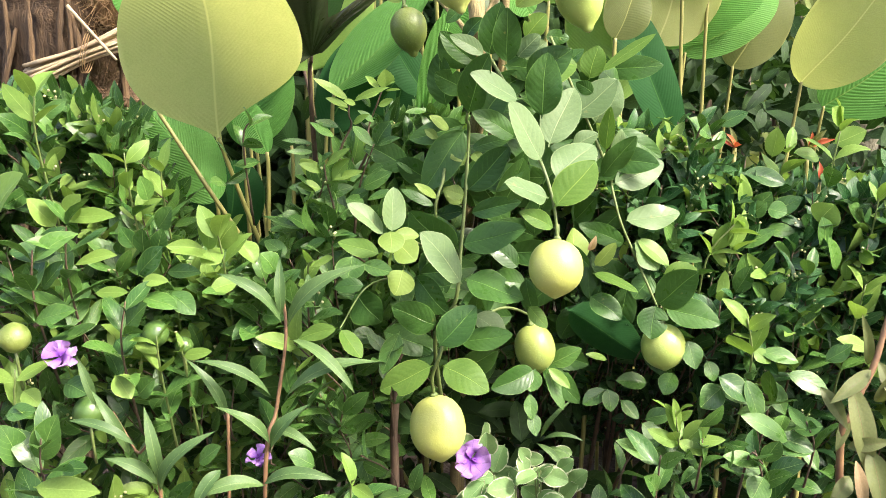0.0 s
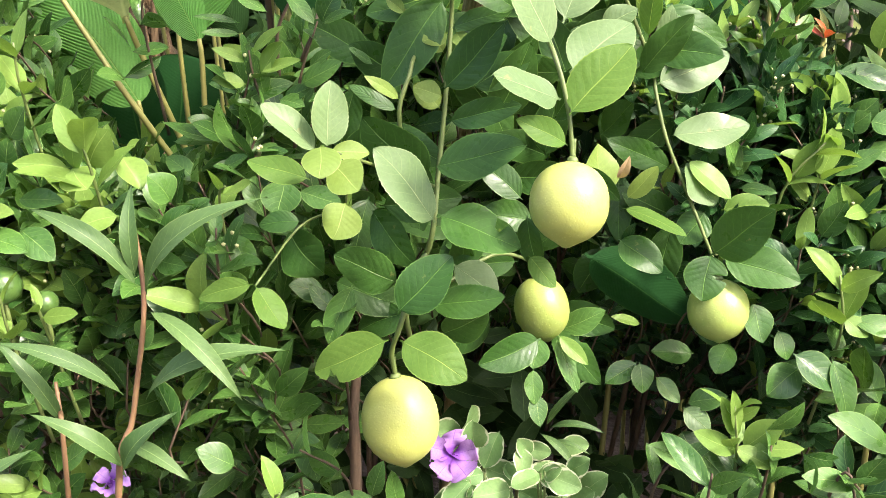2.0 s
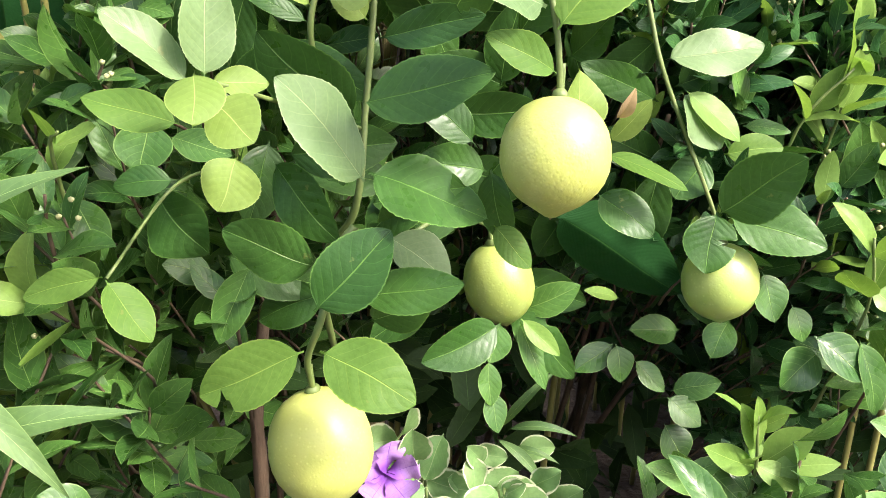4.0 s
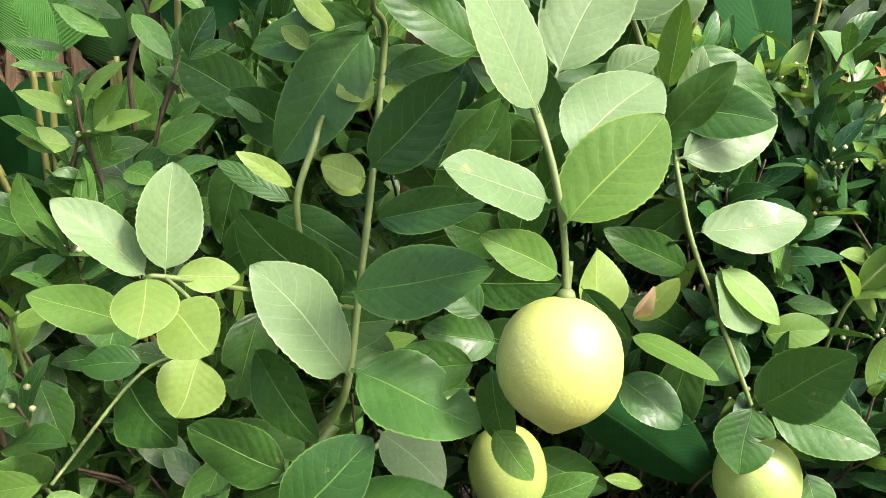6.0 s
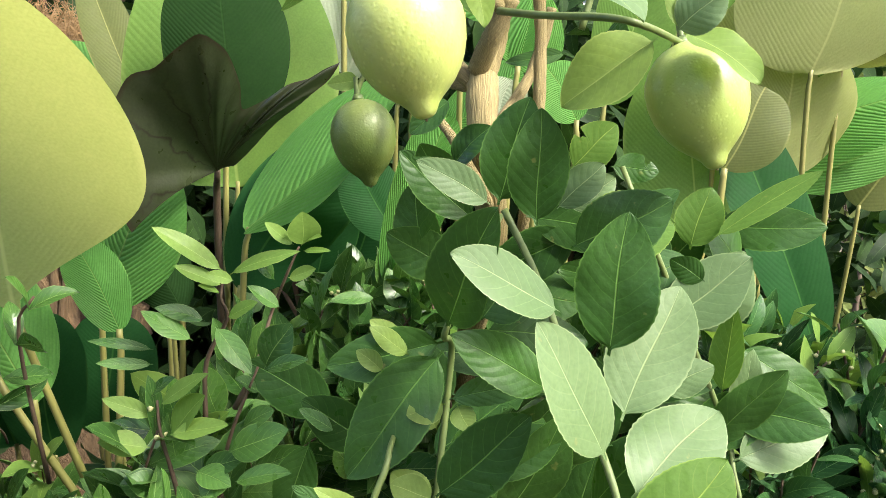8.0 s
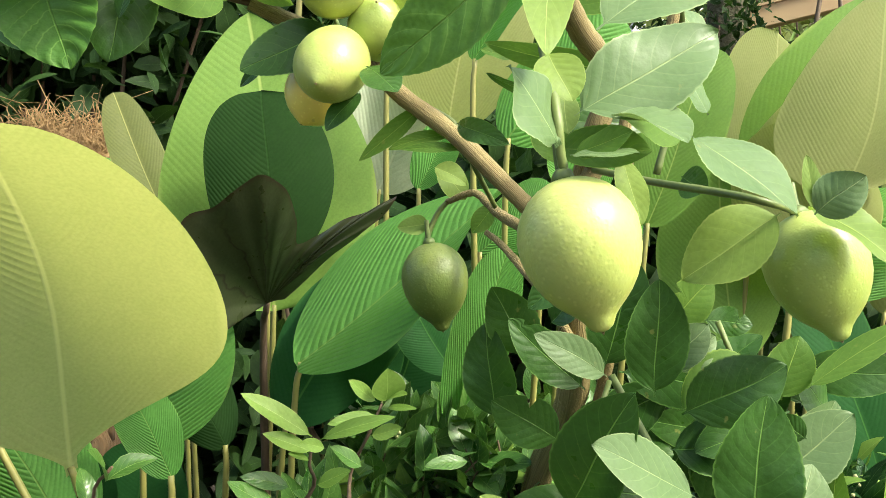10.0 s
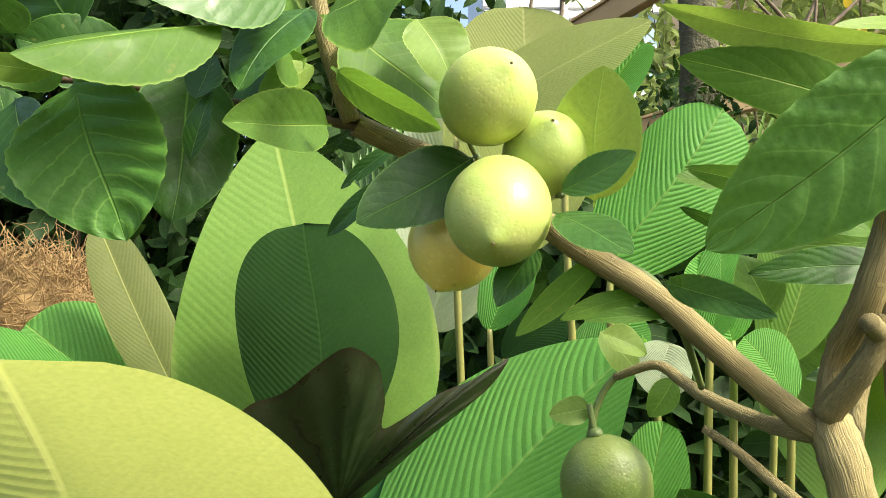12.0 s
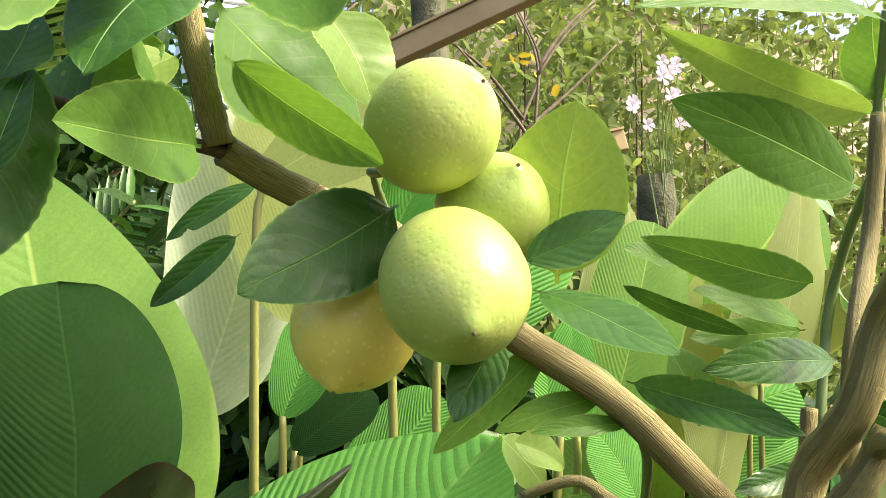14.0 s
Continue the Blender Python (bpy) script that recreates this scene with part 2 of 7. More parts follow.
LEAF = {
    "m": leaf_material("lemon_leaf_mature", (0.021, 0.070, 0.011), (0.052, 0.132, 0.022), (0.17, 0.32, 0.07), rough=0.25, through_light=0.2, spots=0.35, gloss=0.34, relief=0.6),
    "M": leaf_material("lemon_leaf_puckered", (0.062, 0.165, 0.026), (0.105, 0.230, 0.040), (0.17, 0.32, 0.07), rough=0.30, through_light=0.28, veins=8.0, slant=2.0, relief=0.8, spots=0.2, gloss=0.30, line_mix=0.65),
    "y": leaf_material("lemon_leaf_young", (0.16, 0.26, 0.050), (0.24, 0.35, 0.075), (0.40, 0.50, 0.15), rough=0.36, through_light=0.42, gloss=0.35),
    "t": leaf_material("lemon_leaf_mid", (0.085, 0.185, 0.030), (0.145, 0.265, 0.046), (0.32, 0.46, 0.10), rough=0.34, through_light=0.48, spots=0.25, gloss=0.22, relief=0.45),
    # sky sheen on the leaf face is put into this paler green
    "p": leaf_material("lemon_leaf_sheen", (0.100, 0.175, 0.064), (0.150, 0.235, 0.092), (0.34, 0.44, 0.20), rough=0.33, through_light=0.25, spots=0.3, gloss=0.38, relief=0.5),
    # lit copy of the lemon leaf: backlight is painted in as brighter yellow-green
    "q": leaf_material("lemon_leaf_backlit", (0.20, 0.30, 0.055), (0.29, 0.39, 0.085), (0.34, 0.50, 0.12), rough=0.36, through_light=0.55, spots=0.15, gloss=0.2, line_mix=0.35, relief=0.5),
    "h": leaf_material("hedge_leaf", (0.016, 0.066, 0.012), (0.086, 0.196, 0.034), (0.28, 0.42, 0.12), rough=0.22, through_light=0.16, veins=7.0, gloss=0.44, relief=0.5, line_mix=0.28),
    "n": leaf_material("hedge_leaf_new", (0.13, 0.25, 0.040), (0.215, 0.345, 0.070), (0.35, 0.48, 0.13), rough=0.30, through_light=0.36, veins=7.0, gloss=0.3),
    "H": leaf_material("hedge_mass_leaf", (0.016, 0.066, 0.012), (0.086, 0.196, 0.034), (0.28, 0.42, 0.12), rough=0.22, through_light=0.16, veins=7.0, gloss=0.44, relief=0.5, line_mix=0.28, single=False),
    "N": leaf_material("hedge_mass_new", (0.13, 0.25, 0.040), (0.215, 0.345, 0.070), (0.35, 0.48, 0.13), rough=0.30, through_light=0.36, veins=7.0, gloss=0.3, single=False),
    "z": leaf_material("narrow_hedge_leaf", (0.010, 0.052, 0.014), (0.048, 0.135, 0.033), (0.20, 0.36, 0.11), rough=0.22, through_light=0.16, veins=7.0, gloss=0.44, relief=0.5, line_mix=0.28),
    "Z": leaf_material("narrow_hedge_mass", (0.010, 0.052, 0.014), (0.048, 0.135, 0.033), (0.20, 0.36, 0.11), rough=0.22, through_light=0.16, veins=7.0, gloss=0.44, relief=0.5, line_mix=0.28, single=False),
    "r": leaf_material("wild_petunia_leaf", (0.050, 0.115, 0.030), (0.105, 0.190, 0.052), (0.30, 0.42, 0.14), rough=0.42, through_light=0.28, veins=14.0),
    "C": leaf_material("paddle_yellow", (0.370, 0.420, 0.157), (0.440, 0.475, 0.205), (0.57, 0.59, 0.28), rough=0.5, through_light=0.68, veins=40.0, slant=22.0, relief=0.55, ribs=0.0005, line_mix=0.22, gloss=0.2, line_col=(0.32, 0.38, 0.11), mid_width=0.02),
    "G": leaf_material("paddle_green", (0.100, 0.300, 0.055), (0.165, 0.400, 0.085), (0.26, 0.44, 0.11), rough=0.42, through_light=0.5, veins=24.0, slant=13.0, relief=0.6, ribs=0.0016, line_mix=0.62, line_col=(0.040, 0.150, 0.026), gloss=0.25, mid_width=0.02),
    "L": leaf_material("paddle_lime", (0.135, 0.285, 0.050), (0.215, 0.375, 0.075), (0.42, 0.54, 0.15), rough=0.40, through_light=0.5, veins=32.0, slant=12.0, relief=0.4, ribs=0.0006, line_mix=0.3, line_col=(0.13, 0.26, 0.04), gloss=0.35, mid_width=0.02),
    # shaded copies of the paddle leaf: overlap shade is put into both dark greens
    "D": leaf_material("paddle_shaded", (0.008, 0.027, 0.007), (0.017, 0.045, 0.011), (0.022, 0.055, 0.014), rough=0.6, through_light=0.14, veins=30.0, slant=12.0, relief=0.4, ribs=0.0007, line_mix=0.12, line_col=(0.008, 0.025, 0.006), gloss=0.05, mid_width=0.02),
    "K": leaf_material("paddle_deep_shade", (0.009, 0.052, 0.012), (0.019, 0.082, 0.019), (0.05, 0.15, 0.03), rough=0.45, through_light=0.3, veins=30.0, slant=8.0, relief=0.4, ribs=0.0003, line_mix=0.08, gloss=0.12),
    # whitish base stands in for light falling through the paddle leaf
    "S": leaf_material("paddle_pale_lit", (0.40, 0.47, 0.32), (0.50, 0.56, 0.40), (0.54, 0.58, 0.42), rough=0.45, through_light=0.4, veins=30.0, slant=14.0, relief=0.8, ribs=0.0006, line_mix=0.4, line_col=(0.24, 0.32, 0.18), gloss=0.35),
    "O": leaf_material("paddle_ochre", (0.125, 0.160, 0.044), (0.185, 0.210, 0.060), (0.42, 0.42, 0.14), rough=0.5, through_light=0.45, veins=30.0, slant=8.0, relief=0.3, ribs=0.0005, line_mix=0.25, line_col=(0.10, 0.13, 0.03)),
    "Y": leaf_material("far_leaf_yellow", (0.42, 0.34, 0.05), (0.60, 0.42, 0.07), (0.5, 0.4, 0.1), rough=0.6, through_light=0.4, single=False),
    "B": leaf_material("burgundy_leaf", (0.014, 0.021, 0.009), (0.040, 0.050, 0.020), (0.030, 0.010, 0.008), rough=0.26, through_light=0.12, veins=9.0, slant=0.0, relief=0.5, line_mix=0.9, line_col=(0.010, 0.004, 0.003), gloss=0.55, coat=0.15),
    # shade under the canopy is put into this low leaf colour
    "F": leaf_material("far_leaf_shade_tone", (0.008, 0.027, 0.006), (0.034, 0.080, 0.016), (0.08, 0.16, 0.04), rough=0.5, through_light=0.3, single=False, gloss=0.25),
    # paler copy for the distance, with sunlight put into the colour
    "E": leaf_material("far_leaf_sun_tone", (0.15, 0.205, 0.060), (0.25, 0.30, 0.11), (0.26, 0.28, 0.12), rough=0.7, through_light=0.4, single=False, gloss=0.06),
    "b": leaf_material("dry_leaf", (0.26, 0.18, 0.085), (0.40, 0.30, 0.16), (0.45, 0.34, 0.2), rough=0.7, through_light=0.25),
    "u": leaf_material("flower_petal", (0.38, 0.20, 0.55), (0.52, 0.31, 0.66), (0.20, 0.05, 0.38), rough=0.6, through_light=0.35, veins=5.0, slant=0.2, line_mix=0.35, throat=(0.17, 0.045, 0.32)),
    "w": leaf_material("orchid_petal", (0.50, 0.40, 0.58), (0.70, 0.62, 0.74), (0.5, 0.3, 0.55), rough=0.6, through_light=0.35, veins=3.0),
    "v": leaf_material("variegated_leaf", (0.10, 0.22, 0.060), (0.20, 0.34, 0.11), (0.26, 0.38, 0.15), rough=0.45, through_light=0.25, veins=5.0, rim=(0.52, 0.56, 0.36)),
    "a": leaf_material("amber_edged_leaf", (0.085, 0.115, 0.030), (0.150, 0.180, 0.055), (0.17, 0.11, 0.05), rough=0.5, through_light=0.3, veins=12.0),
    "o": leaf_material("red_bract", (0.42, 0.06, 0.03), (0.52, 0.16, 0.05), (0.5, 0.25, 0.1), rough=0.5, through_light=0.2),
}


def bark_material(name, dark, light, grey):
    """Smooth citrus bark: fine streaks that run along the limb, blotches and small pale pores."""
    mat, nt, bsdf, out = shader(name)
    coord = nt.nodes.new("ShaderNodeTexCoord").outputs["UV"]
    position = nt.nodes.new("ShaderNodeNewGeometry").outputs["Position"]
    mapping = nt.nodes.new("ShaderNodeMapping")
    mapping.inputs["Scale"].default_value = (18.0, 80.0, 1.0)
    nt.links.new(coord, mapping.inputs[0])
    streak = noise_at(nt, mapping.outputs[0], 1.0, 5.0)
    blotch = noise_at(nt, position, 55.0, 4.0)
    pore = ramp(nt, noise_at(nt, position, 330.0, 2.0), 0.66, 0.72)
    col = mixed(nt, ramp(nt, streak, 0.32, 0.66), dark, light)
    col = mixed(nt, maths(nt, "MULTIPLY", ramp(nt, blotch, 0.5, 0.75), 0.55), col, grey)
    col = mixed(nt, maths(nt, "MULTIPLY", pore, 0.4), col, tuple(min(1.0, c * 1.3) for c in light))
    nt.links.new(col, bsdf.inputs["Base Color"])
    bsdf.inputs["Roughness"].default_value = 0.75
    bump = nd(nt, "ShaderNodeBump", Strength=0.9, Distance=0.0014)
    nt.links.new(maths(nt, "ADD", streak, maths(nt, "ADD", maths(nt, "MULTIPLY", blotch, 0.6), maths(nt, "MULTIPLY", pore, 0.4))), bump.inputs["Height"])
    nt.links.new(bump.outputs[0], bsdf.inputs["Normal"])
    return mat


BARK = bark_material("lemon_bark", (0.155, 0.122, 0.044), (0.345, 0.280, 0.115), (0.22, 0.18, 0.085))
TWIG = rough_material("green_twig", (0.070, 0.110, 0.028), (0.155, 0.205, 0.055), 60.0, rough=0.5, relief=0.3, distance=0.001)
STALK = rough_material("paddle_stalk", (0.16, 0.17, 0.040), (0.28, 0.26, 0.075), 30.0, (1, 1, 0.1), rough=0.5, relief=0.2, distance=0.001)
STEM = rough_material("shrub_stem", (0.036, 0.024, 0.013), (0.11, 0.070, 0.038), 60.0, (1, 1, 0.3), rough=0.8)
RED_STEM = rough_material("wild_petunia_stem", (0.12, 0.055, 0.030), (0.20, 0.12, 0.050), 60.0, rough=0.55, relief=0.2, distance=0.001)
BRANCHWOOD = rough_material("dry_branch", (0.075, 0.055, 0.036), (0.20, 0.15, 0.10), 40.0, rough=0.8)
SOIL = rough_material("soil", (0.016, 0.011, 0.007), (0.050, 0.034, 0.022), 9.0, rough=0.95, relief=0.9, distance=0.03)
FIBRE = rough_material("fibrous_bark", (0.010, 0.006, 0.003), (0.150, 0.095, 0.042), 26.0, (1, 1, 0.12), rough=0.95, relief=1.0, distance=0.02)
COIR = rough_material("coconut_fibre", (0.105, 0.060, 0.020), (0.34, 0.225, 0.095), 40.0, rough=0.9)
STICK = rough_material("dry_stick", (0.31, 0.235, 0.125), (0.47, 0.375, 0.22), 40.0, rough=0.75)
TIMBER = rough_material("painted_timber", (0.38, 0.26, 0.13), (0.50, 0.36, 0.19), 6.0, (0.15, 1, 1), rough=0.6, relief=0.2)
MOSS = rough_material("mossy_bark", (0.040, 0.042, 0.022), (0.13, 0.125, 0.075), 14.0, rough=0.95, relief=1.0, distance=0.02)
PLASTER = rough_material("weathered_plaster", (0.43, 0.34, 0.27), (0.54, 0.44, 0.35), 1.2, rough=0.9, relief=0.1)
CONCRETE = rough_material("white_concrete", (0.66, 0.67, 0.68), (0.80, 0.80, 0.80), 0.4, rough=0.7, relief=0.05)
# grey that paints the shadow gaps between the tower's slats
SHADOW_GAP = rough_material("louvre_gap_shade", (0.42, 0.45, 0.48), (0.52, 0.55, 0.58), 0.6, rough=0.35, relief=0.05)
BLUE_GLASS = rough_material("blue_glazing", (0.20, 0.32, 0.42), (0.30, 0.44, 0.55), 0.3, rough=0.25, relief=0.02)
CREAM = rough_material("cream_bud", (0.30, 0.32, 0.13), (0.46, 0.45, 0.22), 90.0, rough=0.6, relief=0.1)
PEEL = {
    "yellow": skin_material("peel_yellow", (0.37, 0.41, 0.100), (0.42, 0.45, 0.120), (0.30, 0.365, 0.072), rough=0.40),
    "lime": skin_material("peel_lime", (0.29, 0.38, 0.090), (0.37, 0.45, 0.12), (0.17, 0.28, 0.055)),
    "turning": skin_material("peel_turning", (0.34, 0.42, 0.105), (0.45, 0.50, 0.145), (0.20, 0.32, 0.060), rough=0.38),
    "green": skin_material("peel_green", (0.23, 0.30, 0.070), (0.31, 0.37, 0.09), (0.16, 0.24, 0.050)),
    "dark": skin_material("peel_dark", (0.105, 0.160, 0.030), (0.175, 0.220, 0.048), (0.075, 0.125, 0.024), rough=0.46, depth=0.0014),
    "unripe": skin_material("peel_unripe", (0.045, 0.105, 0.020), (0.075, 0.145, 0.030), (0.030, 0.075, 0.014)),
    "amber": skin_material("peel_amber", (0.76, 0.63, 0.15), (0.80, 0.67, 0.18), (0.60, 0.54, 0.12)),
}


# ---------------- builders ----------------
PLACE = {}


def thing(name, at, label, category, group="", kind=""):
    ob = tagged(new(name), label, category, group, kind)
    ob.empty_display_size = 0.05
    ob.location = at
    PLACE[ob] = Vector(at)
    return ob


def mesh_of(name, verts, faces, mats, uvs=None, slots=None):
    me = bpy.data.meshes.new(name)
    me.from_pydata([tuple(v) for v in verts], [], faces)
    for mat in mats if isinstance(mats, (list, tuple)) else (mats,):
        me.materials.append(mat)
    me.polygons.foreach_set("use_smooth", [True] * len(me.polygons))
    if slots is not None:
        me.polygons.foreach_set("material_index", list(slots))
    if uvs is not None:
        index = np.empty(len(me.loops), dtype=np.int32)
        me.loops.foreach_get("vertex_index", index)
        me.uv_layers.new(name="UVMap").data.foreach_set("uv", np.asarray(uvs, dtype=np.float32)[index].ravel())
    return me


def part(name, shape, mat, parent, label="", slots=None, kind=""):
    """One mesh under a thing (or under a part of it); shape: world verts, faces, uvs."""
    verts, faces, uvs = shape
    root = PLACE[parent]
    ob = new(name, mesh_of(name, np.asarray(verts, dtype=float) - np.array(root), faces, mat, uvs, slots))
    if uvs is None:
        ob.data.polygons.foreach_set("use_smooth", [False] * len(ob.data.polygons))
    ob.parent = parent
    PLACE[ob] = root
    return tagged(ob, label, kind=kind)


def joined(shapes):
    verts, faces, uvs, count = [], [], [], 0
    for v, f, u in shapes:
        verts.append(np.asarray(v, dtype=float))
        faces += [tuple(i + count for i in face) for face in f]
        uvs.append(np.asarray(u if u is not None else np.zeros((len(v), 2)), dtype=float))
        count += len(v)
    return np.vstack(verts), faces, np.vstack(uvs)


def profile(kind, s):
    if kind == "lemon":
        w = s ** 0.60 * (1 - s) ** 0.76
    elif kind == "hedge":
        w = s ** 0.74 * (1 - s) ** 0.88
    elif kind == "lance":
        w = s ** 0.75 * (1 - s) ** 1.0
    elif kind == "paddle":
        w = s ** 0.50 * (1 - s) ** 0.40
    elif kind == "ovate":
        w = s ** 0.50 * (1 - s) ** 0.62
    elif kind == "broad":
        w = s ** 1.7 / (s ** 1.7 + 0.13) * (1 - s) ** 0.45
    elif kind == "spade":
        w = s ** 0.42 * (1 - s) ** 0.80
    else:
        w = s ** 1.1 * (1 - s) ** 0.30
    return w / w.max()


def blade(kind, L, W, n=12, m=3, fold=0.15, arch=0.06, wave=0.03, curl=0.0, stalk=0.0, teeth=0.0, pucker=0.0, bite=0.0, metric=False, seed=0):
    """A leaf along x from its foot at 0 to its tip at L, with its face to +z."""
    rng = np.random.default_rng(seed)
    s = np.linspace(0, 1, n + 1)
    s = s - 0.06 * np.sin(2 * math.pi * s)
    body = np.clip((s - stalk) / (1 - stalk), 0, 1)
    w = profile(kind, body)
    w = np.maximum(w, np.where(s < 0.5, 0.035 if kind != "paddle" else 0.02, 0.004))
    v = np.linspace(-1, 1, 2 * m + 1)
    S, V = np.meshgrid(s, v, indexing="ij")
    Wd = np.repeat(w[:, None], 2 * m + 1, 1)
    ph = rng.uniform(0, 6.3, 4)
    Y = V * Wd * W / 2
    if teeth:
        Y = Y * (1 - teeth * (np.arange(n + 1) % 2)[:, None] * (np.abs(V) > 0.9))
    if bite:
        # a notch that an insect has eaten out of one margin
        gnawed, edge_side = rng.uniform(0.35, 0.85), rng.choice((-1, 1))
        hollow = np.exp(-((S - gnawed) / rng.uniform(0.03, 0.06)) ** 4) * (0.85 + 0.3 * np.sin(S * 90))
        Y = np.where(np.sign(V) == edge_side, Y * (1 - bite * hollow), Y)
    side = 0.04 * W * np.sin(S * 2.6 + ph[0])
    Z = arch * L * 4 * S * (1 - S) + fold * np.abs(Y) - curl * Y * Y / max(W, 1e-6)
    Z = Z + wave * W * np.abs(V) ** 1.5 * Wd * np.sin(S * rng.uniform(5, 9) + np.sign(V) * 1.4 + ph[1])
    Z = Z + wave * 0.6 * W * V * np.sin(S * 2.3 + ph[2])
    if pucker:
        # the blade swells between its side veins
        Z = Z + pucker * W * np.sin(2 * math.pi * (S * 7.0 - np.abs(V) * 1.6) + ph[3]) * np.abs(V) * (1.15 - np.abs(V)) * 4 * np.sqrt(np.maximum(Wd, 0))
    verts = np.stack([S * L, Y + side * np.sin(math.pi * S), Z], -1).reshape(-1, 3)
    cols = 2 * m + 1
    faces = [(i * cols + j, (i + 1) * cols + j, (i + 1) * cols + j + 1, i * cols + j + 1) for i in range(n) for j in range(cols - 1)]
    uvs = np.stack([S, Y / W + 0.5 if metric else V * 0.5 + 0.5], -1).reshape(-1, 2)
    return verts, faces, uvs


def frame_from(foot, tip, normal):
    """Axes (as rows) of a leaf whose midrib runs from foot to tip and whose face looks along normal."""
    x = np.asarray(tip, float) - np.asarray(foot, float)
    length = np.linalg.norm(x)
    x = x / length
    z = np.asarray(normal, float)
    z = z - x * z.dot(x)
    z = z / max(np.linalg.norm(z), 1e-6)
    return length, np.stack([x, np.cross(z, x), z])


def set_leaf(kind, foot, tip, width, normal, **shape):
    length, axes = frame_from(foot, tip, normal)
    verts, faces, uvs = blade(kind, length, width, **shape)
    return verts @ axes + np.asarray(foot, float), faces, uvs


def spline(points, steps=6):
    p = [np.asarray(q, float) for q in points]
    p = [2 * p[0] - p[1], *p, 2 * p[-1] - p[-2]]
    out = []
    for i in range(1, len(p) - 2):
        a, b, c, d = p[i - 1:i + 3]
        for k in range(steps):
            t = k / steps
            out.append(0.5 * (2 * b + (c - a) * t + (2 * a - 5 * b + 4 * c - d) * t * t + (3 * b - a - 3 * c + d) * t ** 3))
    out.append(p[-2])
    return np.array(out)


def tube(points, r0, r1, sides=8, steps=6, knots=0.0, seed=0):
    """A tapered, capped stem along a smooth line; knots: unevenness of its girth."""
    rng = np.random.default_rng(seed)
    line = spline(points, steps)
    n = len(line)
    tang = np.gradient(line, axis=0)
    tang /= np.linalg.norm(tang, axis=1)[:, None] + 1e-9
    ref = np.array([0.3, 1.0, 0.2]) if abs(tang[0][1]) < 0.8 else np.array([1.0, 0.1, 0.2])
    verts, uvs = [], []
    for i in range(n):
        side = np.cross(tang[i], ref)
        side /= np.linalg.norm(side)
        up = np.cross(side, tang[i])
        ref = up
        r = r0 + (r1 - r0) * i / (n - 1)
        girth = r * (1 + knots * rng.uniform(-1, 1))
        for k in range(sides):
            a = 2 * math.pi * k / sides
            rr = girth * (1 + knots * 0.6 * rng.uniform(-1, 1))
            verts.append(line[i] + rr * (math.cos(a) * side + math.sin(a) * up))
            uvs.append((i / n, k / sides))
    faces = [(i * sides + k, i * sides + (k + 1) % sides, (i + 1) * sides + (k + 1) % sides, (i + 1) * sides + k) for i in range(n - 1) for k in range(sides)]
    faces.append(tuple(range(sides))[::-1])
    faces.append(tuple((n - 1) * sides + k for k in range(sides)))
    return np.array(verts), faces, np.array(uvs)


def lathe(foot, tip, radius, profile_points, sides=32, lump=0.02, seed=0):
    """A body of revolution from foot to tip; profile_points: (share of the length, share of the radius)."""
    rng = np.random.default_rng(seed)
    foot, tip = np.asarray(foot, float), np.asarray(tip, float)
    axis = tip - foot
    L = np.linalg.norm(axis)
    axis /= L
    side = np.cross(axis, (0.2, 1.0, 0.1))
    side /= np.linalg.norm(side)
    up = np.cross(axis, side)
    verts, uvs = [foot], [(0, 0)]
    ph = rng.uniform(0, 6.3, 3)
    for u, r in profile_points:
        for k in range(sides):
            a = 2 * math.pi * k / sides
            rr = radius * r * (1 + lump * (math.sin(2 * a + ph[0]) + 0.6 * math.sin(3 * a + ph[1] + 4 * u)))
            verts.append(foot + axis * L * u + rr * (math.cos(a) * side + math.sin(a) * up))
            uvs.append((u, k / sides))
    rows = len(profile_points)
    verts.append(tip)
    uvs.append((1, 0))
    faces = [(0, 1 + (k + 1) % sides, 1 + k) for k in range(sides)]
    for i in range(rows - 1):
        a, b = 1 + i * sides, 1 + (i + 1) * sides
        faces += [(a + k, a + (k + 1) % sides, b + (k + 1) % sides, b + k) for k in range(sides)]
    last = 1 + (rows - 1) * sides
    faces += [(last + k, last + (k + 1) % sides, len(verts) - 1) for k in range(sides)]
    return np.array(verts), faces, np.array(uvs)


